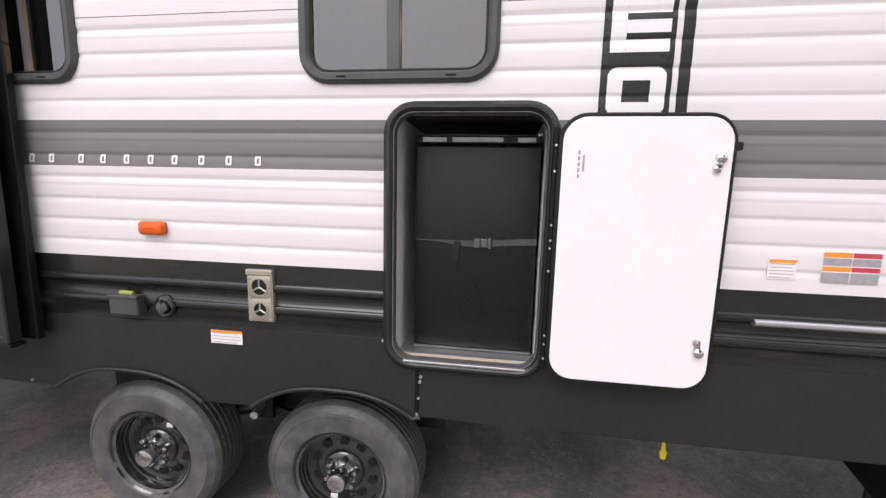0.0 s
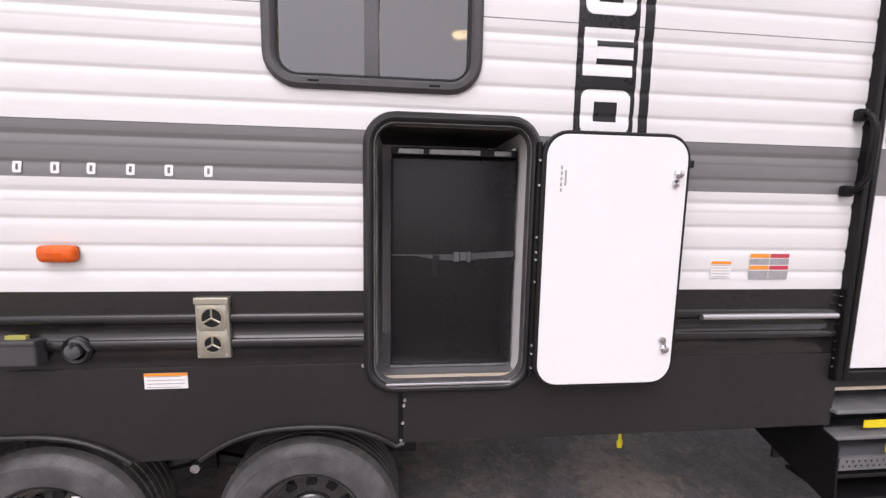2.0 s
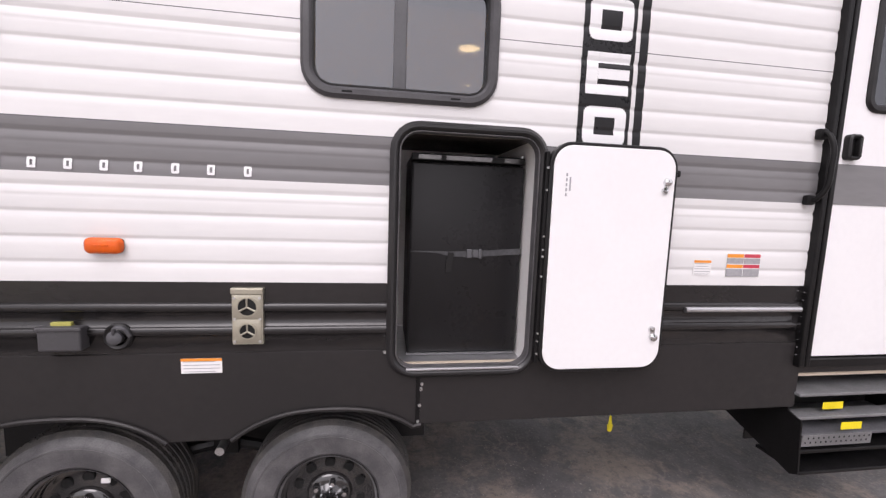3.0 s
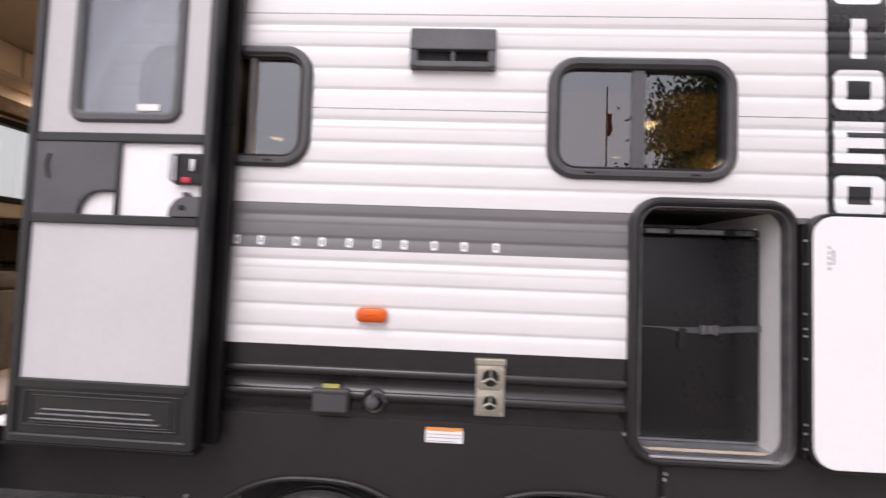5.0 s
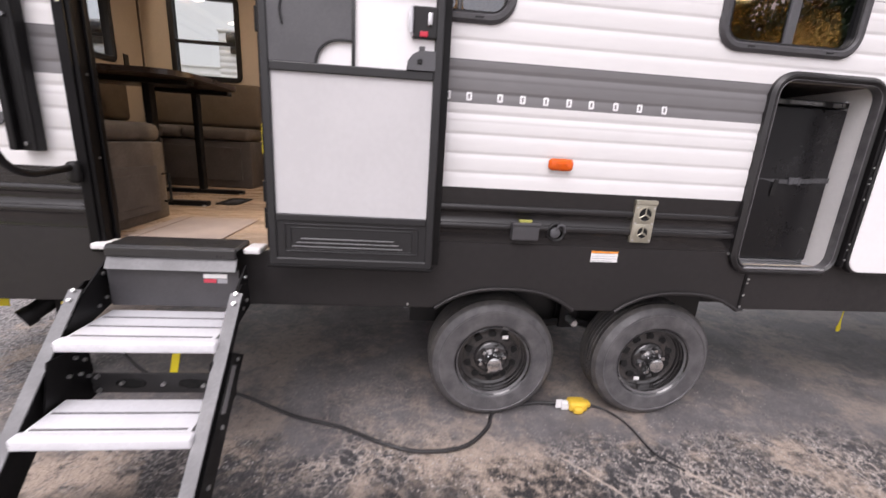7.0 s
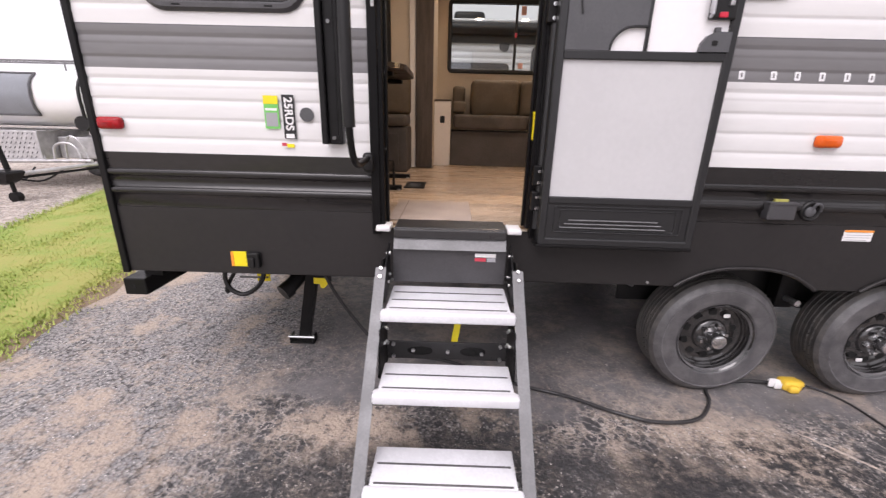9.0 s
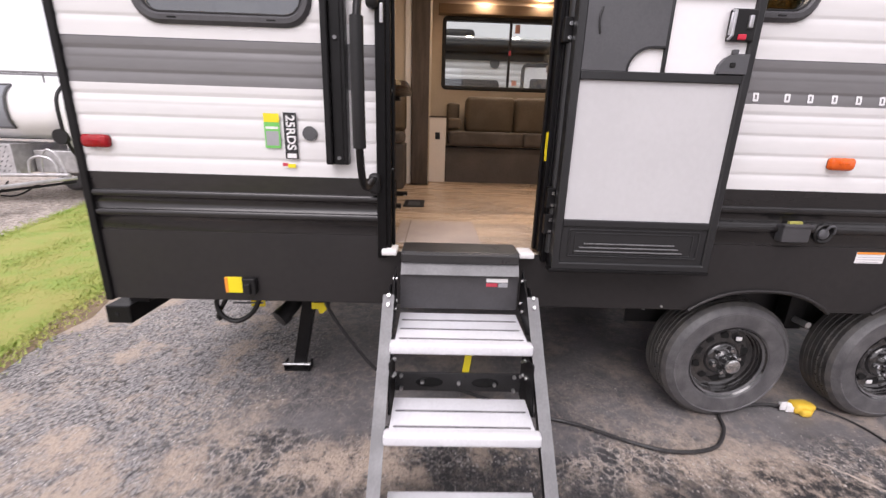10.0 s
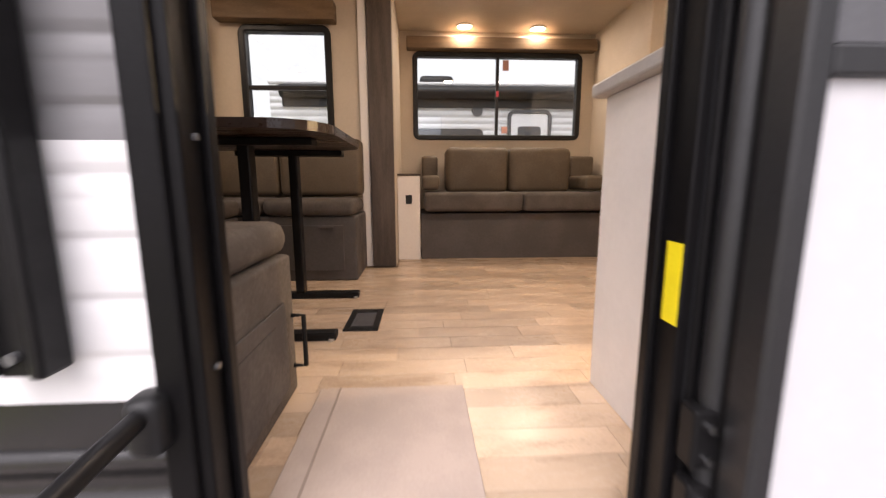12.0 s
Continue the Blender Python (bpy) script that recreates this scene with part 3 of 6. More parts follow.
# slide-out box
b2 = B()
box(b2, SL0 - T, SL0, FAR + T, SLY, 0.80, SLTOP + 0.05)
box(b2, SL1, SL1 + T, FAR + T, SLY, 0.80, SLTOP + 0.05)
box(b2, SL0, SL1, FAR, SLY, SLTOP, SLTOP + 0.05)
SW = (-3.06, -1.50, 1.985, 2.735)
for x0, x1, z0, z1 in ((SL0 - T, SW[0], 0.80, SLTOP + 0.05), (SW[0], SW[1], 0.80, SW[2]), (SW[0], SW[1], SW[3], SLTOP + 0.05), (SW[1], SL1 + T, 0.80, SLTOP + 0.05)):
    box(b2, x0, x1, SLY, SLY + T, z0, z1)
part("slide_out", b2, WALLIN, trailer, "beige slide-out box with a wide window")
b = B()
box(b, SL0, SL1, FAR, SLY, 0.86, 0.925)
part("slide_floor", b, BLACKP, trailer)

# corner trim, drip edge
b = B()
box(b, REAR - 0.016, REAR + 0.016, W - 0.020, W + 0.03, 0.665, ROOF, 0.005)
part("corner_trim", b, BLACKM, trailer, "black metal corner trim")


# ---- wheels ----
def wheel(cx):
    cz, R, face = 0.338, 0.340, 1.530
    b = B()
    lathe_y(b, cx, cz, [(0.196, face + 0.006), (0.204, face - 0.004), (0.202, face + 0.010), (0.194, face + 0.014), (0.190, face + 0.030), (0.184, face + 0.032), (0.181, face + 0.046), (0.176, face + 0.048), (0.172, face + 0.062), (0.160, face + 0.066), (0.150, face + 0.070), (0.130, face + 0.066), (0.092, face + 0.058), (0.060, face + 0.056), (0.050, face + 0.056), (0.050, face + 0.12), (0.18, face + 0.13), (0.19, face + 0.19)], 48)
    w = part("wheel", b, RIMM, trailer, "black steel wheel with a dusty tyre", True, 35)
    b = B()
    prof = [(0.188, face + 0.012), (0.200, face + 0.002), (0.210, face - 0.003), (0.213, face - 0.007), (0.222, face - 0.008), (0.255, face - 0.014), (0.286, face - 0.011), (0.289, face - 0.014), (0.295, face - 0.012), (0.298, face - 0.007), (0.312, face + 0.002), (0.322, face + 0.012), (0.333, face + 0.020)]
    for k in range(6):
        y = face + 0.030 + k * 0.027
        prof += [(0.3395, y), (0.340, y + 0.017), (0.3365, y + 0.019), (0.3365, y + 0.025)]
    prof += [(0.325, face + 0.20), (0.29, face + 0.212), (0.20, face + 0.20)]
    lathe_y(b, cx, cz, prof, 72)
    for f in b.faces:
        if f.calc_center_median().y > face + 0.016:
            f.material_index = 1
    part("tyre", b, [RUBBER, TREADM], w, "dusty black trailer tyre with worn tread", True, 30)
    b = B()
    for k in range(72):      # tread blocks at the shoulder
        a = 2 * math.pi * k / 72
        for r0, r1, y0, y1 in ((0.318, 0.3400, face + 0.013, face + 0.034), (0.330, 0.3425, face + 0.042, face + 0.058), (0.330, 0.3425, face + 0.070, face + 0.088)):
            q = [(cx + r * math.cos(a + d), y, cz + r * math.sin(a + d)) for r, y in ((r0, y0), (r1, y0 + 0.014), (r1, y1), (r0, y1)) for d in (-0.028, 0.020)]
            vs = [b.verts.new(p) for p in q]
            for f in ((0, 1, 3, 2), (2, 3, 5, 4), (4, 5, 7, 6), (0, 2, 4, 6), (1, 7, 5, 3)):
                b.faces.new([vs[i] for i in f])
    part("tread_block", b, TREADM, w)
    for k in range(10):      # round vent holes in the disc
        a = 2 * math.pi * (k + 0.5) / 10
        b = B()
        x, z = cx + 0.128 * math.cos(a), cz + 0.128 * math.sin(a)
        lathe_y(b, x, z, [(0.0225, face + 0.0665), (0.0210, face + 0.0605), (0.0195, face + 0.063), (0.0195, face + 0.0655)], 14)
        loops(b, [[(x + 0.020 * math.cos(2 * math.pi * j / 14), face + 0.0628, z + 0.020 * math.sin(2 * math.pi * j / 14)) for j in range(14)]], cap1=True)
        part("vent_hole", b, HOLE, w)
    b = B()
    lathe_y(b, cx, cz, [(0.050, face + 0.06), (0.049, face + 0.034), (0.044, face + 0.030), (0.043, face + 0.004), (0.045, face + 0.001), (0.045, face - 0.004), (0.043, face - 0.008), (0.042, face - 0.028), (0.038, face - 0.037), (0.025, face - 0.042), (0.001, face - 0.043)], 28)
    part("hub_cap", b, CHROME, w, "chrome grease cap", True, 35)
    b = B()
    lathe_y(b, cx, cz, [(0.094, face + 0.058), (0.090, face + 0.046), (0.080, face + 0.038), (0.056, face + 0.034), (0.044, face + 0.020), (0.030, face + 0.018)], 32)
    part("hub", b, RIMM, w, "glossy black domed hub", True, 40)
    for k in range(6):
        a = 2 * math.pi * k / 6 + 0.3
        b = B()
        lathe_y(b, cx + 0.066 * math.cos(a), cz + 0.066 * math.sin(a), [(0.016, face + 0.05), (0.015, face + 0.018), (0.010, face + 0.009), (0.001, face + 0.007)], 6)
        part("lug_nut", b, CHROME, w, "", True, 40)
    b = B()
    a = 1.05 if cx < -1 else -1.9
    x, z = cx + 0.135 * math.cos(a), cz + 0.135 * math.sin(a)
    box(b, x - 0.016, x + 0.016, face + 0.046, face + 0.052, z - 0.010, z + 0.010, 0.002)
    part("balance_tag", b, PAPER, w, "small white paper tag")


for x in WHEELS:
    wheel(x)
b = B()
box(b, -2.00, -0.24, 1.800, 1.815, 0.44, 0.838)
box(b, -0.236, 0.22, 1.800, 1.815, 0.60, 0.838)
part("wheel_well", b, BLACKP, trailer, "black inner wheel well panel")
b = B()
for x in WHEELS:
    rod(b, (x, 1.62, 0.338), (x, 3.72, 0.338), 0.035, 14)
part("axle", b, BLACKM, trailer, "black tube axles")
for y in (3.55,):
    for x in WHEELS:
        b = B()
        lathe_y(b, x, 0.338, [(0.10, y), (0.19, y), (0.25, y - 0.01), (0.31, y), (0.34, y + 0.03), (0.34, y + 0.17), (0.30, y + 0.2), (0.1, y + 0.2)], 36)
        part("far_tyre", b, RUBBER, trailer, "", True, 40)
b = B()
box(b, -1.15, -1.05, 1.70, 1.78, 0.46, 0.84, 0.006)
tube(b, [(-1.42, 1.75, 0.42), (-1.10, 1.74, 0.50), (-0.78, 1.75, 0.42)], 0.026, 8)
part("spring_hanger", b, BLACKM, trailer, "black spring hanger between the wheels", True)
b = B()
rod(b, (-1.104, 1.79, 0.496), (-1.104, 1.73, 0.496), 0.016, 8)
rod(b, (-1.101, 1.70, 0.522), (-1.095, 1.62, 0.522), 0.018, 10)
part("shackle_bolt", b, ZINC, trailer, "shiny shackle bolts")


# ---- windows, compartment, openings of the door side ----
def wall_window(x0, x1, z0, z1, split, at):
    b = B()
    frame_xz(b, x0, x1, z0, z1, 0.105, 0.041, W - 0.026, W + 0.05, 0.012)
    w = part("window", b, FRAMEM, trailer, "rounded dark grey window frame with tinted panes", True, 40)
    b = B()
    frame_xz(b, x0 + 0.036, x1 - 0.036, z0 + 0.036, z1 - 0.036, 0.070, 0.010, W - 0.018, W + 0.03, 0.003)
    part("gasket", b, BLACKP, w, "", True)
    b = B()
    if split == 'v':
        box(b, at - (0.026 if x0 > -1 else 0.008), at + (0.020 if x0 > -1 else 0.010), W - 0.012, W + 0.012, z0 + 0.042, z1 - 0.042, 0.004)
    else:
        box(b, x0 + 0.045, x1 - 0.045, W - 0.014, W + 0.012, at - 0.014, at + 0.014, 0.004)
    part("mullion", b, DGREYP, w)
    spans = ((x0 + 0.042, at - 0.014, z0 + 0.042, z1 - 0.042), (at + 0.014, x1 - 0.042, z0 + 0.042, z1 - 0.042)) if split == 'v' else ((x0 + 0.042, x1 - 0.042, z0 + 0.042, at - 0.012), (x0 + 0.042, x1 - 0.042, at + 0.012, z1 - 0.042))
    for k, (a, c, d, e) in enumerate(spans):
        b = B()
        slab_xz(b, a, c, d, e, 0.03, W - 0.004 + 0.008 * k, W + 0.0 + 0.008 * k, 0.001)
        p = part("pane", b, TINT, w)
        p.visible_shadow = x0 > -1
    for dx in (0.2, 0.75):       # drain slots
        b = B()
        box(b, x0 + dx * (x1 - x0), x0 + dx * (x1 - x0) + 0.035, W - 0.0275, W - 0.024, z0 + 0.018, z0 + 0.024, 0.001)
        part("drain_slot", b, HOLE, w)
    return w


wall_window(*WINS[0], 'h', 2.22)
wall_window(*WINS[1], 'v', -1.860)
wall_window(*WINS[2], 'v', -0.405)

# open service compartment with the outside refrigerator
b = B()
frame_xz(b, -0.436, 0.152, 0.898, 1.845, 0.105, 0.036, W - 0.036, W + 0.012, 0.014)
comp = part("compartment_frame", b, COMPF, trailer, "thick black rounded compartment frame", True, 40)
b = B()
frame_xz(b, -0.402, 0.118, 0.932, 1.811, 0.072, 0.005, W - 0.030, W + 0.012, 0.002)
part("seal", b, RUBBER, comp, "", True)
b = B()
box(b, -0.402, 0.118, 1.99, 2.00, 0.914, 1.828)
box(b, -0.410, -0.400, W + 0.014, 1.99, 0.914, 1.828)
box(b, 0.116, 0.124, W + 0.014, 1.99, 0.914, 1.828)
part("liner", b, LINER, comp, "grey compartment side liner")
b = B()
box(b, -0.400, 0.116, W + 0.014, 1.99, 1.812, 1.828)
part("liner_top", b, LINERTOP, comp, "dark brown compartment ceiling")
b = B()
box(b, -0.400, 0.116, W + 0.014, 1.99, 0.914, 0.930)
box(b, -0.36, 0.08, W - 0.034, W - 0.018, 0.928, 0.938, 0.003)
part("threshold", b, ALU, comp, "pale metal compartment threshold")

fridge = thing("mini_refrigerator", "black compact refrigerator with a strap across its door", "refrigerator", at=(-0.12, 1.75, 0.93))
b = B()
box(b, -0.348, 0.104, 1.605, 1.97, 0.932, 1.748, 0.006)
part("body", b, BLACKP, fridge)
b = B()
box(b, -0.350, 0.106, 1.556, 1.600, 0.948, 1.716, 0.010, 3)
part("door", b, FRIDGEM, fridge, "satin black refrigerator door", True, 30)
b = B()
box(b, -0.350, 0.106, 1.560, 1.600, 1.722, 1.750, 0.004)
trim_ = part("top_trim", b, BLACKM, fridge, "glossy black trim over the door")
for x0, x1 in ((-0.325, -0.235), (-0.215, -0.03), (0.02, 0.085)):
    b = B()
    box(b, x0, x1, 1.5585, 1.562, 1.727, 1.745, 0.001)
    part("trim_insert", b, GLOSSY, trim_)
b = B()
box(b, -0.352, 0.106, 1.57, 1.60, 0.932, 0.944, 0.002)
part("kick_strip", b, RAILM, fridge, "thin metal strip under the door")
b = B()
for z in (1.744,):
    rod(b, (0.098, 1.575, 1.748), (0.098, 1.575, 1.758), 0.008, 10)
part("hinge_pin", b, ALU, fridge)

strap = thing("luggage_strap", "grey webbing strap with a plastic buckle round the refrigerator", "strap", at=(-0.12, 1.55, 1.36))
b = B()
pts = [(-0.352, 1.366), (-0.25, 1.365), (-0.185, 1.358), (-0.10, 1.358), (0.0, 1.366), (0.106, 1.373)]
rings = [[(x, 1.5530, z - h), (x, 1.5530, z + h), (x, 1.5555, z + h), (x, 1.5555, z - h)] for (x, z), h in zip(pts, (0.002, 0.003, 0.010, 0.012, 0.012, 0.012))]
loops(b, rings, cap0=True, cap1=True)
part("webbing", b, STRAP, strap)
b = B()
loops(b, [[(-0.196 + d, 1.548, z), (-0.172 + d, 1.548, z), (-0.172 + d, 1.551, z), (-0.196 + d, 1.551, z)] for d, z in ((0, 1.365), (-0.004, 1.34), (-0.008, 1.31), (-0.007, 1.285))], cap0=True, cap1=True)
part("loose_end", b, BLACKP, strap, "hanging loose end of the strap")
b = B()
box(b, -0.122, -0.100, 1.542, 1.553, 1.343, 1.379, 0.003)
box(b, -0.098, -0.072, 1.543, 1.553, 1.346, 1.378, 0.003)
box(b, -0.072, -0.058, 1.542, 1.553, 1.341, 1.381, 0.003)
part("buckle", b, DGREYP, strap, "grey side-release plastic buckle")

# the compartment's door, folded right back against the siding
b = B()
slab_xz(b, 0.140, 0.652, 0.926, 1.798, 0.085, W - 0.074, W - 0.042, 0.004)
cdoor = part("compartment_door", b, BLACKP, trailer, "white compartment door folded open against the siding", True, 40)
b = B()
slab_xz(b, 0.153, 0.639, 0.939, 1.785, 0.072, W - 0.078, W - 0.072, 0.002)
part("door_skin", b, WPANEL, cdoor, "smooth white inner door skin", True, 40)
for z, s in ((1.655, 1), (1.075, -1)):
    b = B()
    lathe_y(b, 0.606, z + s * 0.012, [(0.016, W - 0.078), (0.015, W - 0.088), (0.008, W - 0.092), (0.001, W - 0.093)], 16)
    lathe_y(b, 0.598, z - s * 0.020, [(0.013, W - 0.078), (0.012, W - 0.086), (0.001, W - 0.088)], 14)
    box(b, 0.592, 0.612, W - 0.084, W - 0.078, z - 0.02, z + 0.012, 0.002)
    part("latch", b, CHROME, cdoor, "chrome cam latch", True)
b = B()
for k in range(5):
    box(b, 0.200, 0.206, W - 0.0792, W - 0.078, 1.60 + 0.018 * k, 1.612 + 0.018 * k)
box(b, 0.214, 0.220, W - 0.0792, W - 0.078, 1.62, 1.67)
part("print_mark", b, INK, cdoor, "small grey printed mark")
b = B()
box(b, 0.126, 0.141, W - 0.066, W - 0.038, 0.96, 1.76, 0.004)
hinge = part("piano_hinge", b, BLACKM, cdoor, "black piano hinge with screws")
b = B()
for z in (1.70, 1.62, 1.45, 1.40, 1.375, 1.30, 1.08, 1.05, 1.0):
    rod(b, (0.133, W - 0.065, z), (0.133, W - 0.071, z), 0.004, 8)
rod(b, (0.650, W - 0.058, 1.37), (0.658, W - 0.058, 1.37), 0.005, 8)
part("hinge_screw", b, ZINC, hinge)
b = B()
box(b, 0.650, 0.672, W - 0.066, W - 0.012, 1.690, 1.716, 0.005)
part("door_catch", b, BLACKP, cdoor)

# vertical film graphic: black blocks with white shapes
b = B()
patch(b, 0.262, 0.474, 1.78, 2.98)
patch(b, 0.492, 0.526, 1.78, 2.98)
graphic = part("wall_graphic", b, DECAL, wall, "black vertical film graphic with white block shapes", True, 75)
b = B()
ring_patch(b, 0.284, 0.458, 1.800, 1.945, 0.046, 0.040)
ring_patch(b, 0.284, 0.458, 2.182, 2.330, 0.046, 0.040)
patch(b, 0.284, 0.330, 1.988, 2.140, 0.0030)
for z in (1.988, 2.044, 2.102):
    patch(b, 0.3302, 0.458, z, z + 0.038, 0.0030)
patch(b, 0.345, 0.397, 2.372, 2.520, 0.0030)
ring_patch(b, 0.284, 0.458, 2.575, 2.720, 0.046, 0.040)
part("graphic_shape", b, WHITEFILM, wall, "white block shapes on the black film", True, 75)
# row of small white marks in the grey band
xs = [-1.886 + (-0.914 + 1.886) * f for f in (0, 0.094, 0.232, 0.334, 0.440, 0.547, 0.651, 0.766, 0.880, 1.0)]
for i, x in enumerate(xs):
    b = B()
    ring_patch(b, x - 0.0125, x + 0.0125, 1.624, 1.659, 0.0085, 0.0085, 0, 0.005, 3)
    part("band_mark", b, WHITEFILM, wall)


def marker(x, z, mat, word):
    b = B()
    slab_xz(b, x - 0.053, x + 0.053, z - 0.024, z + 0.024, 0.016, W - 0.012, W, 0.002)
    base = part("marker_light", b, BLACKP, trailer, word + " side marker light", True)
    b = B()
    slab_xz(b, x - 0.055, x + 0.055, z - 0.026, z + 0.026, 0.018, W - 0.034, W - 0.011, 0.008)
    part("lens", b, mat, base, word + " ribbed lens", True, 50)
    b = B()
    box(b, x - 0.024, x + 0.024, W - 0.0360, W - 0.033, z - 0.001, z + 0.006, 0.001)
    part("lens_bar", b, mat, base)


marker(-1.36, 1.380, AMBER, "orange")
marker(-4.535, 1.384, RED, "red")

# exhaust vent plate of the heater
b = B()
box(b, -0.972, -0.868, W - 0.034, W + 0.004, 1.036, 1.222, 0.003)
box(b, -0.974, -0.866, W - 0.040, W - 0.002, 1.218, 1.240, 0.003)
vent = part("heater_vent", b, BRASSY, trailer, "champagne metal heater exhaust plate")
for z, r in ((1.173, 0.031), (1.085, 0.026)):
    b = B()
    lathe_y(b, -0.920, z, [(r + 0.006, W - 0.033), (r + 0.005, W - 0.040), (r, W - 0.040), (r - 0.002, W - 0.033)], 24)
    box(b, -0.966, -0.874, W - 0.0365, W - 0.034, z - 0.043, z + 0.043, 0.001)
    part("vent_ring", b, BRASSY, vent, "", True)
    b = B()
    loops(b, [[(-0.920 + r * math.cos(2 * math.pi * k / 20), W - 0.0375, z + r * math.sin(2 * math.pi * k / 20)) for k in range(20)]], cap1=True)
    part("vent_opening", b, HOLE, vent)
    b = B()
    for a in (90, 210, 330):
        rod(b, (-0.920, W - 0.040, z), (-0.920 + r * math.cos(radians(a)), W - 0.040, z + r * math.sin(radians(a))), 0.0035, 6)
    part("vent_spoke", b, BRASSY, vent)
b = B()
for x in (-0.962, -0.878):
    for z in (1.205, 1.130, 1.048):
        rod(b, (x, W - 0.034, z), (x, W - 0.040, z), 0.005, 8)
part("vent_screw", b, ZINC, vent)

for o in (vent, *vent.children_recursive):
    for v in o.data.vertices:
        v.co.y += 0.015

# outdoor socket box and round cable inlet on the black ribs
b = B()
box(b, -1.556, -1.430, W - 0.046, W, 1.030, 1.108, 0.006)
box(b, -1.560, -1.426, W - 0.050, W - 0.02, 1.098, 1.113, 0.004)
sock = part("socket_box", b, FRAMEM, trailer, "black outdoor socket box with a hinged lid")
b = B()
box(b, -1.525, -1.465, W - 0.030, W - 0.016, 1.112, 1.124, 0.001)
part("socket_label", b, material("dull_yellow_label", (0.42, 0.40, 0.10), 0.5), sock, "dull yellow label")
b = B()
lathe_y(b, -1.338, 1.068, [(0.046, W), (0.046, W - 0.012), (0.040, W - 0.018), (0.034, W - 0.014), (0.030, W - 0.014)], 28)
inlet = part("cable_inlet", b, BLACKP, trailer, "round black cable inlet with a cap", True, 40)
b = B()
lathe_y(b, -1.345, 1.066, [(0.024, W), (0.024, W - 0.022), (0.018, W - 0.027), (0.001, W - 0.028)], 20)
tube(b, smooth_path([(-1.345, W - 0.024, 1.08), (-1.335, W - 0.032, 1.105), (-1.31, W - 0.028, 1.10), (-1.298, W - 0.018, 1.07)], 4), 0.006, 8)
part("inlet_cap", b, DGREYP, inlet, "", True)


def label(x0, x1, z0, z1, y, heads, body=PAPER, lines=0, name="warning_label", text="printed white warning label"):
    b = B()
    box(b, x0, x1, y - 0.0012, y, z0, z1)
    p = part(name, b, body, wall, text)
    for a, c, d, e, m in heads:
        q = B()
        box(q, x0 + a * (x1 - x0), x0 + c * (x1 - x0), y - 0.0022, y - 0.0010, z0 + d * (z1 - z0), z0 + e * (z1 - z0))
        part("label_bar", q, m, p)
    for k in range(lines):
        q = B()
        zz = z0 + (z1 - z0) * (0.08 + 0.68 * k / max(1, lines - 1))
        box(q, x0 + 0.06 * (x1 - x0), x1 - (0.06 + 0.1 * (k % 3 == 0)) * (x1 - x0), y - 0.0020, y - 0.0010, zz, zz + 0.0022)
        part("label_line", q, INK, p)


label(-1.147, -1.012, 0.930, 0.984, W - 0.006, [(0, 1, 0.82, 1.0, ORANGE)], lines=4, text="white label with an orange header")
label(0.815, 0.896, 1.300, 1.363, W - 0.0075, [(0.02, 0.98, 0.84, 1.0, ORANGE)], lines=5, text="white label with an orange header")
label(0.968, 1.125, 1.297, 1.392, W - 0.0075, [(0, 0.49, 0.84, 1.0, ORANGE), (0.51, 1, 0.84, 1.0, REDP), (0, 0.49, 0.38, 0.53, ORANGE), (0.51, 1, 0.38, 0.53, REDP), (0, 0.49, 0, 0.34, PALEINK), (0.51, 1, 0, 0.34, PALEINK), (0, 0.49, 0.57, 0.81, PALEINK), (0.51, 1, 0.57, 0.81, PALEINK)], text="pale grey label with orange and red headers")
label(-3.838, -3.774, 1.376, 1.500, W - 0.013, [(0.1, 0.9, 0.08, 0.55, INK), (0.1, 0.9, 0.62, 0.70, PAPER), (0, 1, 0.84, 1.12, YELLOW)], GREEN, text="green and yellow printed sticker")
label(-3.757, -3.703, 1.333, 1.520, W - 0.013, [(0.15, 0.85, 0.02, 0.12, PAPER)], DECAL, text="black sticker with a white model number")
lettering("model_number", "25RDS", 0.050, Matrix.Translation((-3.730, W - 0.0155, 1.440)) @ pose(0, 0, 0, 90, 90, 0), PAPER, wall)
label(-3.772, -3.716, 1.296, 1.316, W - 0.013, [(0, 0.4, 0.3, 1.0, REDP), (0.4, 1, 0, 0.8, YELLOW)], PAPER, text="small yellow sticker")
b = B()
lathe_y(b, -3.651, 1.439, [(0.030, W - 0.010), (0.030, W - 0.014), (0.022, W - 0.0145), (0.022, W - 0.0140), (0.001, W - 0.0140)], 22)
box(b, -3.681, -3.621, W - 0.0155, W - 0.014, 1.430, 1.444)
part("round_badge", b, DGREYP, wall, "round grey badge sticker")

# range hood outlet high on the wall
b = B()
box(b, -1.256, -0.938, W - 0.042, W, 2.366, 2.446, 0.004)
box(b, -1.256, -1.228, W - 0.038, W, 2.306, 2.37, 0.003)
box(b, -0.966, -0.938, W - 0.038, W, 2.306, 2.37, 0.003)
box(b, -1.256, -0.938, W - 0.036, W, 2.304, 2.326, 0.003)
box(b, -1.103, -1.091, W - 0.034, W, 2.31, 2.37, 0.002)
hood = part("hood_vent", b, DGREYP, trailer, "dark grey range-hood outlet with a flap")
b = B()
box(b, -1.240, -0.960, W - 0.022, W - 0.008, 2.320, 2.368)
part("vent_cavity", b, HOLE, hood)

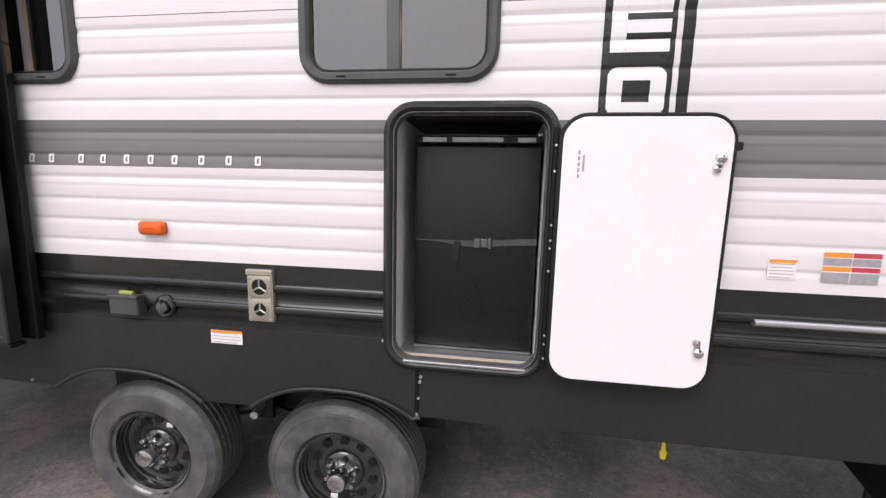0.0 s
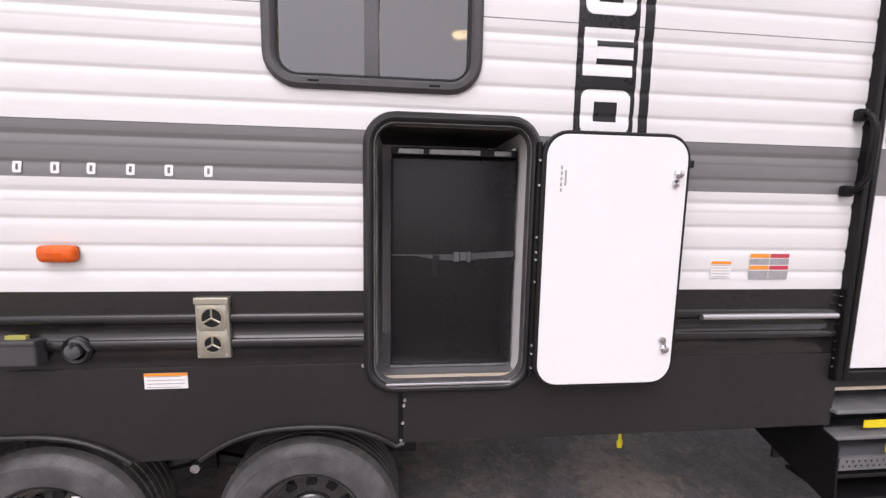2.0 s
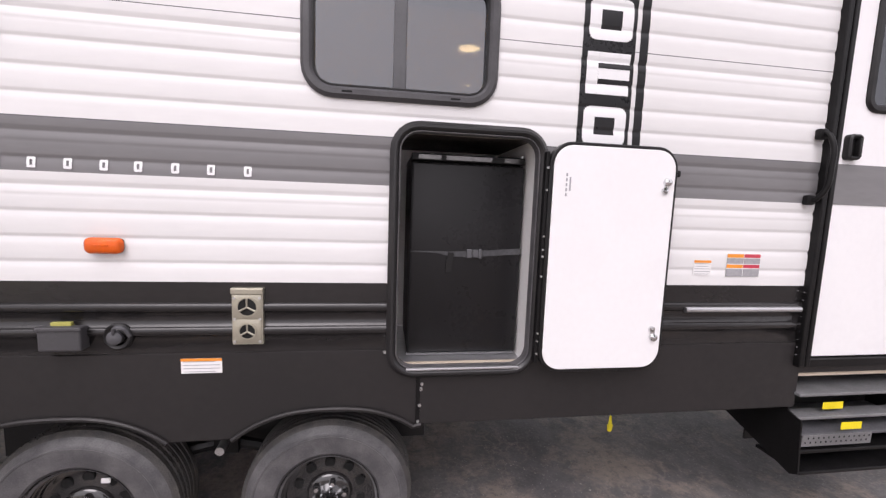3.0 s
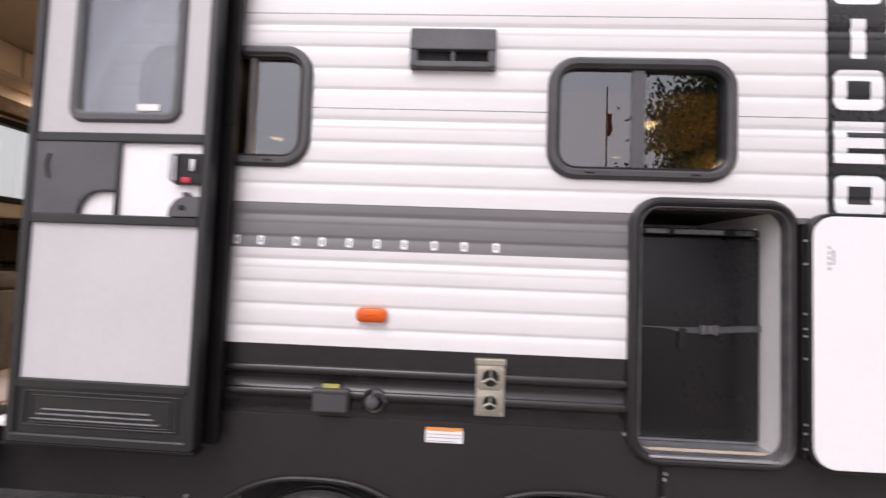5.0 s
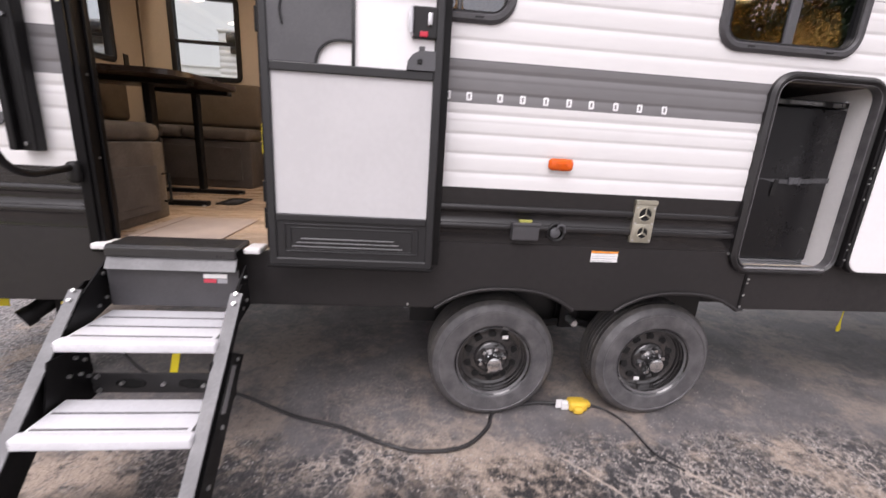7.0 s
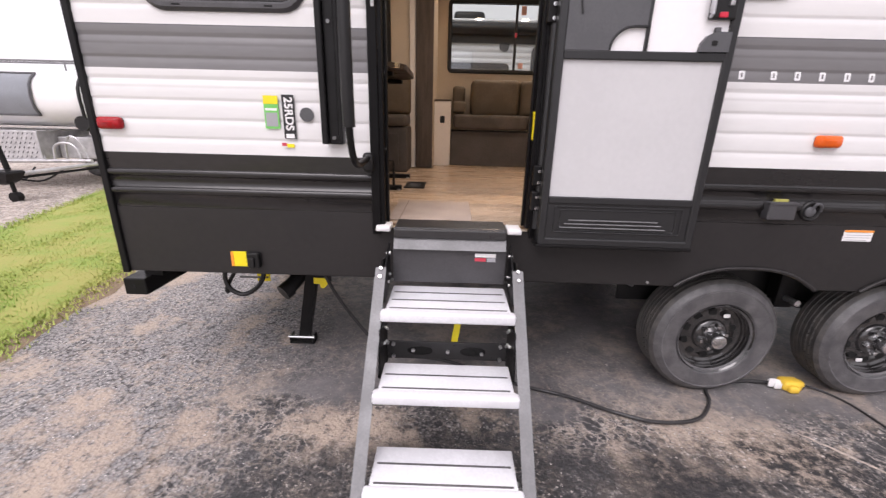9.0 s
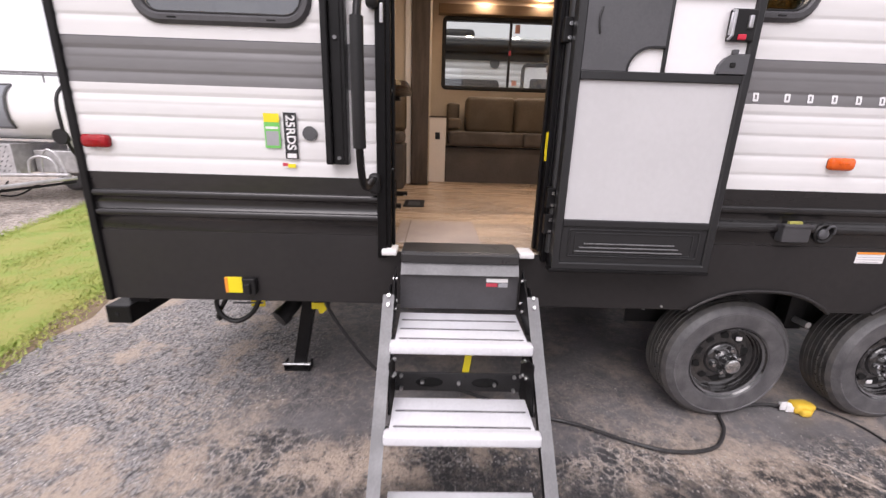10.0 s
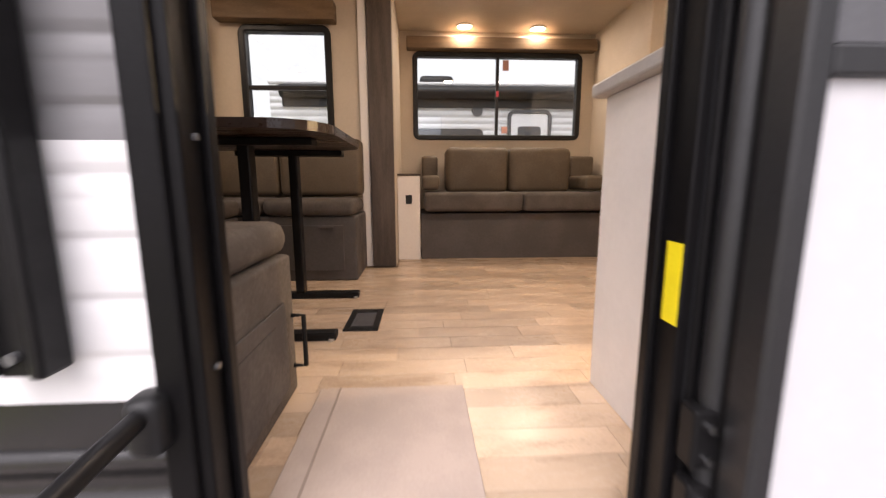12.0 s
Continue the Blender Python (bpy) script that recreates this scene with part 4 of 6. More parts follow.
# awning arm, folded against the wall
b = B()
box(b, -3.545, -3.500, W - 0.050, W - 0.012, 1.318, 2.98, 0.004)
arm = part("awning_arm", b, BLACKM, trailer, "black folded awning arm")
for x0, x1, d in ((-3.572, -3.545, 0.075), (-3.500, -3.482, 0.062)):
    b = B()
    box(b, x0, x1, W - d, W - 0.012, 1.318, 2.98, 0.006)
    part("arm_channel", b, BLACKM, arm)
b = B()
for z in (1.345, 1.80, 2.40):
    rod(b, (-3.522, W - 0.049, z), (-3.522, W - 0.058, z), 0.008, 10)
part("arm_bolt", b, DULLSCREW, arm)
# bright bar on the front black rib
b = B()
tube(b, [(0.79, W - 0.018, 1.157), (1.345, W - 0.018, 1.157)], 0.012, 10)
part("rail_bar", b, ALU, trailer, "bright metal rail on the black ribs", True)

# yellow reflector and socket low on the skirt
b = B()
box(b, -4.080, -4.004, W - 0.012, W - 0.004, 0.713, 0.790, 0.002)
refl = part("reflector_tape", b, YELLOW, skirt_ob, "yellow reflective square")
b = B()
box(b, -4.082, -4.069, W - 0.0135, W - 0.0115, 0.714, 0.789)
part("orange_edge", b, ORANGE, refl)
b = B()
box(b, -3.995, -3.935, W - 0.035, W - 0.004, 0.713, 0.792, 0.006)
box(b, -3.985, -3.955, W - 0.048, W - 0.03, 0.716, 0.770, 0.006)
part("plug_socket", b, BLACKP, trailer, "black trailer plug socket")


# ---- entry door, open and folded back against the siding ----
b = B()
for x0, x1, z0, z1 in ((-3.372, -3.330, 0.905, 2.80), (-2.630, -2.590, 0.905, 2.80), (-3.33, -2.63, 2.735, 2.80)):
    box(b, x0, x1, W - 0.030, W + 0.02, z0, z1, 0.005)
for x0, x1 in ((-3.334, -3.312), (-2.648, -2.628)):
    box(b, x0, x1, W - 0.020, W + 0.075, 0.95, 2.735, 0.004)
box(b, -3.312, -3.300, W + 0.030, W + 0.055, 0.95, 2.735, 0.003)
box(b, -2.660, -2.648, W + 0.030, W + 0.055, 0.95, 2.735, 0.003)
box(b, -3.33, -2.63, W - 0.02, W + 0.075, 2.715, 2.74, 0.004)
jamb = part("door_frame", b, JAMBM, trailer, "black metal entry door frame")
b = B()
box(b, -3.352, -3.338, W - 0.036, W - 0.029, 1.86, 1.93, 0.003)
box(b, -3.350, -3.340, W - 0.040, W - 0.034, 1.872, 1.918, 0.002)
part("strike_plate", b, ALU, jamb, "metal strike plate")
b = B()
box(b, -2.6495, -2.6478, W - 0.016, W + 0.018, 1.355, 1.475)
part("yellow_tape_strip", b, YELLOW, jamb, "strip of yellow tape on the frame")
b = B()
for z in (1.30, 1.62, 2.2, 2.5):
    rod(b, (-3.311, W + 0.01, z), (-3.305, W + 0.01, z), 0.005, 8)
for z in (1.22, 1.10, 1.14):
    rod(b, (-2.61, W - 0.03, z), (-2.61, W - 0.037, z), 0.006, 8)
part("frame_screw", b, DULLSCREW, jamb)

DX0, DX1, DZ0, DZ1 = -2.589, -1.925, 0.905, 2.72
DY0, DY1 = 1.319, 1.366
b = B()
frame_xz(b, DX0, DX1, DZ0, DZ1, 0.012, 0.032, DY0, DY1, 0.005)
edoor = part("entry_door", b, LEAFM, trailer, "grey framed screen entry door folded open")
for z0, z1 in ((1.095, 1.125), (1.672, 1.705), (1.965, 1.998)):
    b = B()
    box(b, DX0 + 0.032, DX1 - 0.032, DY0 + 0.002, DY1, z0, z1, 0.004)
    part("door_rail", b, LEAFM, edoor)
b = B()
box(b, DX0 + 0.03, DX1 - 0.03, DY0 + 0.014, DY0 + 0.020, 1.123, 1.674)
part("lower_panel", b, MESHM, edoor, "pale translucent lower screen panel")
b = B()
box(b, DX0 + 0.03, DX1 - 0.03, DY0 + 0.010, DY0 + 0.022, DZ0 + 0.028, 1.097)
kick = part("kick_panel", b, LEAFM, edoor, "dark grey ribbed kick panel")
for k in range(3):
    q = B()
    z = 0.985 + 0.017 * k
    box(q, DX0 + 0.09 + 0.018 * k, DX1 - 0.13 + 0.018 * (2 - k) - 0.03, DY0 + 0.003, DY0 + 0.012, z, z + 0.005, 0.002)
    part("kick_rib", q, RAILM, kick)
q = B()
frame_xz(q, DX0 + 0.06, DX1 - 0.06, 0.962, 1.085, 0.01, 0.007, DY0 + 0.005, DY0 + 0.012, 0.002)
frame_xz(q, DX0 + 0.085, DX1 - 0.085, 0.972, 1.070, 0.01, 0.005, DY0 + 0.006, DY0 + 0.012, 0.002)
part("kick_border", q, LEAFM, kick)
# lock zone: sliding grey flap and white panel with the latch
b = B()
box(b, DX0 + 0.03, DX1 - 0.03, DY0 + 0.018, DY0 + 0.024, 1.703, 1.967)
part("lock_panel", b, WPANEL, edoor, "white panel behind the latch")
b = B()
pts = [(DX0 + 0.032, 1.706), (DX0 + 0.200, 1.706)] + [(DX0 + 0.200 + 0.085 * (1 - math.cos(a)), 1.706 + 0.085 * math.sin(a)) for a in [k * math.pi / 16 for k in range(1, 9)]] + [(DX0 + 0.333, 1.791), (DX0 + 0.333, 1.964), (DX0 + 0.032, 1.964)]
loops(b, [[(x, DY0 + 0.016, z) for x, z in pts], [(x, DY0 + 0.006, z) for x, z in pts]], cap0=True, cap1=True)
flap = part("sliding_flap", b, DGREYP, edoor, "dark grey sliding flap of the screen door")
b = B()
tube(b, [(DX0 + 0.200 + 0.085 * (1 - math.cos(a)), DY0 + 0.006, 1.706 + 0.085 * math.sin(a)) for a in [k * math.pi / 16 for k in range(0, 9)]] + [(DX0 + 0.333, DY0 + 0.006, 1.791)], 0.005, 6)
tube(b, smooth_path([(DX0 + 0.085, DY0 + 0.004, 1.92), (DX0 + 0.077, DY0 + 0.002, 1.88), (DX0 + 0.085, DY0 + 0.004, 1.83)], 4), 0.004, 6)
box(b, DX0 + 0.329, DX0 + 0.341, DY0 + 0.004, DY0 + 0.018, 1.703, 1.967, 0.002)
part("flap_rim", b, LEAFM, flap, "", True)
b = B()
box(b, -2.044, -1.949, DY0 - 0.004, DY0 + 0.018, 1.818, 1.928, 0.006)
latch = part("latch_body", b, BLACKP, edoor, "black door latch with a metal guard and red tab")
b = B()
tube(b, [(-2.042, DY0 - 0.003, 1.826), (-2.046, DY0 - 0.022, 1.832), (-2.046, DY0 - 0.022, 1.915), (-2.042, DY0 - 0.003, 1.922)], 0.006, 8)
box(b, -2.056, -2.038, DY0 - 0.018, DY0 - 0.012, 1.835, 1.912, 0.003)
box(b, -1.986, -1.970, DY0 - 0.014, DY0 - 0.003, 1.862, 1.905, 0.003)
part("latch_guard", b, ALU, latch, "", True)
b = B()
box(b, -2.014, -1.984, DY0 - 0.012, DY0 - 0.003, 1.822, 1.842, 0.004)
part("red_tab", b, material("red_plastic_tab", (0.6, 0.02, 0.05), 0.4), latch)
b = B()
pts = [(-1.952, 1.706), (-2.059, 1.706), (-2.054, 1.738), (-2.036, 1.762), (-2.009, 1.776), (-1.952, 1.776)]
loops(b, [[(x, DY0 + 0.018, z) for x, z in pts], [(x, DY0 - 0.004, z) for x, z in pts]], cap0=True, cap1=True)
box(b, -2.014, -1.992, DY0 - 0.002, DY0 + 0.012, 1.776, 1.792, 0.003)
grip = part("inner_handle", b, DGREYP, edoor, "dark grey moulded inner handle")
b = B()
box(b, -2.019, -2.0, DY0 - 0.007, DY0 - 0.003, 1.728, 1.745, 0.004)
part("thumb_hole", b, HOLE, grip)
# window of the door
b = B()
for x0, x1, z0, z1 in ((DX0 + 0.03, -2.452, 1.996, DZ1 - 0.03), (-2.039, DX1 - 0.03, 1.996, DZ1 - 0.03), (-2.452, -2.039, 1.996, 2.07), (-2.452, -2.039, 2.64, DZ1 - 0.03)):
    box(b, x0, x1, DY0 + 0.012, DY0 + 0.030, z0, z1)
part("upper_panel", b, DOORIN, edoor, "pale grey upper door skin")
b = B()
frame_xz(b, -2.452, -2.039, 2.036, 2.670, 0.055, 0.038, DY0 + 0.000, DY0 + 0.034, 0.010)
dwin = part("door_window", b, DGREYP, edoor, "rounded grey door window frame", True)
b = B()
slab_xz(b, -2.420, -2.070, 2.068, 2.640, 0.03, DY0 + 0.016, DY0 + 0.020, 0.001)
pn = part("pane", b, FROST, dwin)
pn.visible_shadow = False
b = B()
box(b, -2.205, -2.125, DY0 + 0.0125, DY0 + 0.0145, 2.082, 2.106)
part("pane_label", b, PAPER, dwin, "small white label on the pane")
# hinge side: rounded post, closer rod and hinge leaves
b = B()
tube(b, [(-2.592, 1.405, 0.96), (-2.592, 1.405, 2.70)], 0.020, 12)
rod(b, (-2.612, 1.43, 1.22), (-2.612, 1.43, 2.2), 0.008, 8)
part("hinge_post", b, LEAFM, edoor, "round grey hinge post", True)
for z in (1.09, 1.205, 1.855, 2.5):
    b = B()
    box(b, -2.630, -2.590, 1.385, 1.42, z - 0.045, z + 0.045, 0.005)
    h = part("hinge", b, BLACKM, edoor)
    q = B()
    for dz in (-0.03, 0.02):
        rod(q, (-2.606, 1.388, z + dz), (-2.606, 1.378, z + dz), 0.008, 8)
        rod(q, (-2.575, 1.342, z + dz), (-2.575, 1.334, z + dz), 0.006, 8)
    part("hinge_bolt", q, CHROME, h)
b = B()
box(b, DX0 - 0.01, DX1 + 0.006, DY0 + 0.002, DY1 + 0.01, DZ0 - 0.014, DZ0 + 0.002, 0.004)
part("bottom_sweep", b, BLACKM, edoor, "black bottom sweep")
# outer leaf behind the screen door
b = B()
box(b, DX0 + 0.002, DX1 + 0.034, DY1 + 0.030, DY1 + 0.058, DZ0 - 0.002, 2.056, 0.003)
for x0, x1, z0, z1 in ((DX0 + 0.002, -2.44, 2.056, DZ1), (-2.05, DX1 + 0.034, 2.056, DZ1), (-2.44, -2.05, 2.65, DZ1)):
    box(b, x0, x1, DY1 + 0.030, DY1 + 0.058, z0, z1, 0.003)
box(b, DX0 + 0.002, DX0 + 0.03, DY1 + 0.001, DY1 + 0.031, DZ0, DZ1)
part("outer_leaf", b, BLACKM, edoor, "outer door leaf behind the screen")

# the leaf stands at a slight angle to the wall: its free edge is farther out than its hinge edge
for o in (edoor, *edoor.children_recursive):
    for v in o.data.vertices:
        f = (DX1 - v.co.x) / (DX1 - DX0)
        if o.name.startswith("hinge"):
            f = min(f, 0.55)
        v.co.x -= 0.020 * f
        v.co.y += 0.012 * f

# grab handle, swung out beside the doorway
hx = -3.380
b = B()
path = smooth_path([(hx, W - 0.03, 1.262), (hx, 1.34, 1.256), (hx, 1.22, 1.252), (hx, 1.135, 1.295), (hx, 1.095, 1.40), (hx, 1.090, 1.60), (hx, 1.095, 1.78), (hx, 1.15, 1.89), (hx, 1.26, 1.965), (hx, 1.36, 1.975), (hx, W - 0.03, 1.968)], 5)
tube(b, path, 0.0135, 12)
handle = part("grab_handle", b, BLACKM, trailer, "black folding grab handle beside the door", True)
b = B()
tube(b, [(hx, 1.0955, 1.40), (hx, 1.090, 1.50), (hx, 1.090, 1.70), (hx, 1.0955, 1.80)], 0.0225, 14)
part("foam_grip", b, BLACKP, handle, "soft black foam grip", True)
for z in (1.245, 1.955):
    b = B()
    box(b, hx - 0.024, hx + 0.026, W - 0.060, W - 0.006, z - 0.046, z + 0.040, 0.018, 4)
    part("handle_mount", b, BLACKP, handle, "", True)

# ---- folding entry steps ----
steps = thing("entry_steps", "folding entry steps with silver treads and grey rails", "steps", at=(-3.0, 0.9, 0))
SX0, SX1 = -3.289, -2.717
LEAN = 0.952         # forward run of the rails for each metre down
b = B()
box(b, SX0 + 0.03, SX1 - 0.03, 1.345, 1.50, 0.945, 0.966, 0.006)
box(b, SX0 + 0.03, SX1 - 0.03, 1.335, 1.36, 0.915, 0.960, 0.008, 3)
part("sill_cover", b, SATINB, steps, "black sill cover over the threshold")
b = B()
loops(b, [[(x, 1.350, 0.916), (x, 1.322, 0.868), (x, 1.330, 0.866), (x, 1.358, 0.914)] for x in (SX0 + 0.03, SX1 - 0.03)], cap0=True, cap1=True)
part("sloped_plate", b, RAILM, steps, "grey sloped top plate")
b = B()
box(b, SX0 + 0.025, SX1 - 0.025, 1.345, 1.352, 0.70, 0.868, 0.002)
ris = part("back_plate", b, STEPBACK, steps, "black back plate with a printed label")
b = B()
box(b, -2.885, -2.790, 1.3425, 1.3445, 0.832, 0.850)
part("label_white", b, PAPER, ris)
b = B()
box(b, -2.885, -2.835, 1.3425, 1.3445, 0.812, 0.828)
part("label_red", b, REDP, ris)
b = B()
box(b, -2.830, -2.790, 1.3425, 1.3445, 0.810, 0.829)
part("label_grey", b, INK, ris)
for x0, x1 in ((-3.352, -3.283), (-2.737, -2.668)):
    b = B()
    box(b, x0, x1, 1.395, 1.50, 0.926, 0.953, 0.008, 3)
    part("sill_bracket", b, PAPER, steps, "white plastic sill bracket", True)
TREADS = ((1.055, 0.681, 0.288), (0.835, 0.452, 0.215), (0.615, 0.223, 0.215))
for y0, z, d in TREADS:
    b = B()
    n = 3 if d > 0.25 else 2
    box(b, SX0 + 0.008, SX1 - 0.008, y0, y0 + 0.045, z - 0.045, z, 0.010, 3)
    w_ = (d - 0.045) / n
    box(b, SX0 + 0.026, SX1 - 0.026, y0 + 0.040, y0 + d, z - 0.030, z - 0.001, 0.003)
    tr_ = part("tread", b, STEPM, steps, "silver ribbed aluminium tread", True, 40)
    for k in range(n):
        b = B()
        yy = y0 + 0.046 + k * w_
        box(b, SX0 + 0.040, SX1 - 0.040, yy, yy + 0.008, z - 0.004, z + 0.0012, 0.001)
        part("grip_strip", b, RUBBER, tr_, "dark rubber grip strip")
    for x in (SX0 + 0.004, SX1 - 0.004):
        b = B()
        for dy, dz in ((0.09, -0.055), (0.13, -0.075)):
            sx = 1 if x < -3 else -1
            rod(b, (x - sx * 0.002, y0 + dy, z + dz), (x + sx * 0.010, y0 + dy, z + dz), 0.008, 8)
        part("side_bolt", b, ZINC, steps)
for x0, s in ((SX0 - 0.026, 1), (SX1 - 0.004, 1)):
    b = B()
    x1 = x0 + 0.030
    prof = [(1.272, 0.833), (1.236, 0.815), (1.236 - 0.795 * LEAN, 0.020), (1.346 - 0.795 * LEAN, 0.020), (1.340, 0.815)]
    loops(b, [[(x, y, z) for y, z in prof] for x in (x0 + 0.012, x0 + 0.018)], cap0=True, cap1=True)
    side = part("side_plate", b, BLACKM, steps, "black step side plate")
    b = B()
    loops(b, [[(x0 - 0.008, 1.222 + dy, 0.815 + dz), (x1 + 0.008, 1.222 + dy, 0.815 + dz), (x1 + 0.008, 1.2265 + dy, 0.8115 + dz), (x0 - 0.008, 1.2265 + dy, 0.8115 + dz)] for dy, dz in ((0, 0), (-0.800 * LEAN, -0.800))], cap0=True, cap1=True)
    part("rail", b, RAILM, steps, "grey step rail")
    b = B()
    for k in range(2):
        rod(b, (x0 + 0.016, 1.218 - 0.028 * k, 0.810 - 0.029 * k), (x0 + 0.016, 1.209 - 0.028 * k, 0.818 - 0.029 * k), 0.0075, 8)
    part("rail_bolt", b, ZINC, steps)
    # upper bracket to the frame
    b = B()
    prof = [(1.240, 0.800), (1.370, 0.885), (1.385, 0.70), (1.20, 0.655), (1.13, 0.69)]
    xa = x0 + (0.026 if x0 < -3 else -0.004)
    loops(b, [[(x, y, z) for y, z in prof] for x in (xa, xa + 0.007)], cap0=True, cap1=True)
    br = part("upper_bracket", b, BLACKM, steps, "black upper bracket")
    b = B()
    for y, z in ((1.345, 0.84), (1.345, 0.735), (1.30, 0.715)):
        rod(b, (xa - 0.006, y, z), (xa + 0.013, y, z), 0.008, 8)
    part("bracket_bolt", b, ZINC, br)
# rear brace with two oval openings between the upper treads
b = B()
box(b, SX0 + 0.015, SX1 - 0.015, 1.186, 1.194, 0.385, 0.475, 0.003)
brace = part("rear_brace", b, SATINB, steps, "black rear brace with oval openings")
for x in (-3.125, -2.885):
    q = B()
    loops(q, [[(x + 0.056 * math.cos(2 * math.pi * k / 20), 1.1845, 0.43 + 0.021 * math.sin(2 * math.pi * k / 20)) for k in range(20)]], cap1=True)
    part("oval_opening", q, HOLE, brace)
    q = B()
    tube(q, [(x + 0.056 * math.cos(2 * math.pi * k / 20), 1.184, 0.43 + 0.021 * math.sin(2 * math.pi * k / 20)) for k in range(21)], 0.0025, 6)
    part("oval_rim", q, BLACKM, brace)
q = B()
for x, z in ((-3.155, 0.434), (-2.999, 0.430), (-2.845, 0.424), (-3.245, 0.462), (-3.245, 0.400), (-2.762, 0.462), (-2.762, 0.396)):
    rod(q, (x, 1.187, z), (x, 1.174, z), 0.008, 8)
part("brace_bolt", q, ZINC, brace)
for x, s_ in ((SX0 + 0.010, 1), (SX1 - 0.016, -1)):
    b = B()
    prof = [(1.02, 0.62), (1.20, 0.60), (1.205, 0.37), (1.06, 0.36), (0.97, 0.43)]
    loops(b, [[(q, y, z) for y, z in prof] for q in (x, x + 0.006)], cap0=True, cap1=True)
    lp = part("link_plate", b, BLACKM, steps, "black link plate with bolts")
    q = B()
    for y, z in ((1.13, 0.575), (1.17, 0.545), (1.14, 0.50), (1.09, 0.52), (1.175, 0.47)):
        rod(q, (x + 0.003, y, z), (x + 0.003 + s_ * 0.012, y, z), 0.0075, 8)
    part("bracket_bolt", q, ZINC, lp)
b = B()
loops(b, [[(x, y, z), (x + 0.030, y, z), (x + 0.030, y + 0.005, z), (x, y + 0.005, z)] for x, y, z in ((-2.955, 1.235, 0.66), (-2.985, 1.205, 0.468))], cap0=True, cap1=True)
part("yellow_pull_tab", b, YELLOW, steps, "yellow pull tab under the tread")
for x in (SX0 - 0.034, SX1 + 0.016):
    # adjustable leg with its scale strip
    b = B()
    loops(b, [[(x, 1.10 + dy, 0.62 + dz), (x + 0.018, 1.10 + dy, 0.62 + dz), (x + 0.018, 1.19 + dy, 0.56 + dz), (x, 1.19 + dy, 0.56 + dz)] for dy, dz in ((0, 0), (-0.53, -0.555))], cap0=True, cap1=True)
    leg_ = part("adjusting_leg", b, BLACKM, steps, "black adjustable leg with a silver scale")
    b = B()
    xo = x + 0.0185 if x > -3 else x - 0.0015
    loops(b, [[(xo, 1.085 + dy, 0.575 + dz), (xo + 0.001, 1.085 + dy, 0.575 + dz), (xo + 0.001, 1.115 + dy, 0.555 + dz), (xo, 1.115 + dy, 0.555 + dz)] for dy, dz in ((0, 0), (-0.12, -0.126))], cap0=True, cap1=True)
    part("scale_strip", b, ALU, leg_, "silver scale strip")
    for dy in (0.0, -0.17, -0.30):
        b = B()
        rod(b, (xo - 0.003, 1.13 + dy, 0.575 + dy * 1.05), (xo + 0.006, 1.13 + dy, 0.575 + dy * 1.05), 0.008, 8)
        part("leg_bolt", b, ZINC, leg_)
for x in (SX0 - 0.012, SX1 + 0.012):
    b = B()
    box(b, x - 0.025, x + 0.025, 0.445, 0.60, 0.0, 0.024, 0.006)
    part("foot", b, RUBBER, steps, "black rubber foot")


# ---- ground ----
b = B()
v = [b.verts.new(p) for p in ((-900, -900, 0), (900, -900, 0), (900, 900, 0), (-900, 900, 0))]
b.faces.new(v)
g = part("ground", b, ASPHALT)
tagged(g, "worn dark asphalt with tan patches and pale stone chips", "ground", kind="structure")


# ---- second entry door at the front, closed, with its folded step ----
before = set(bpy.data.objects)
b = B()
for x0, x1 in ((1.392, 1.418), (1.424, 1.448)):
    box(b, x0, x1, W - 0.034, W + 0.02, 0.90, 2.80, 0.005)
box(b, 2.115, 2.160, W - 0.030, W + 0.02, 0.90, 2.80, 0.005)
box(b, 1.448, 2.115, W - 0.030, W + 0.02, 2.735, 2.80, 0.005)
box(b, 1.395, 2.16, W - 0.030, W + 0.02, 0.895, 0.935, 0.005)
part("door_frame", b, BLACKM, trailer, "black metal frame of the front entry door")
b = B()
slab_xz(b, 1.452, 2.110, 0.940, 2.730, 0.01, W - 0.016, W + 0.02, 0.004)
d2 = part("front_door", b, WPANEL, trailer, "closed white front entry door with a grey band")
b = B()
box(b, 1.453, 2.109, W - 0.0185, W - 0.015, BAND0, BAND1)
part("door_band", b, GREY, d2)
b = B()
frame_xz(b, 1.555, 1.985, 2.00, 2.66, 0.06, 0.034, W - 0.030, W - 0.010, 0.008)
dw = part("door_window", b, BLACKP, d2, "", True)
b = B()
slab_xz(b, 1.585, 1.955, 2.03, 2.63, 0.03, W - 0.020, W - 0.0165, 0.001)
part("pane", b, glass("bronze_door_pane", (0.30, 0.26, 0.18), 0.10), dw)
b = B()
frame_xz(b, 1.478, 1.545, 1.800, 1.905, 0.018, 0.016, W - 0.044, W - 0.014, 0.006)
box(b, 1.49, 1.535, W - 0.026, W - 0.014, 1.81, 1.895, 0.004)
box(b, 1.522, 1.534, W - 0.046, W - 0.02, 1.815, 1.89, 0.004)
part("door_lock", b, BLACKP, d2, "black door lock with a pull handle", True)
b = B()
tube(b, smooth_path([(1.362, W - 0.012, 1.900), (1.364, W - 0.045, 1.895), (1.368, W - 0.068, 1.84), (1.368, W - 0.070, 1.76), (1.364, W - 0.066, 1.68), (1.350, W - 0.042, 1.632), (1.344, W - 0.012, 1.628)], 5), 0.0105, 10)
box(b, 1.340, 1.382, W - 0.034, W - 0.006, 1.876, 1.920, 0.008)
box(b, 1.322, 1.362, W - 0.034, W - 0.006, 1.606, 1.648, 0.008)
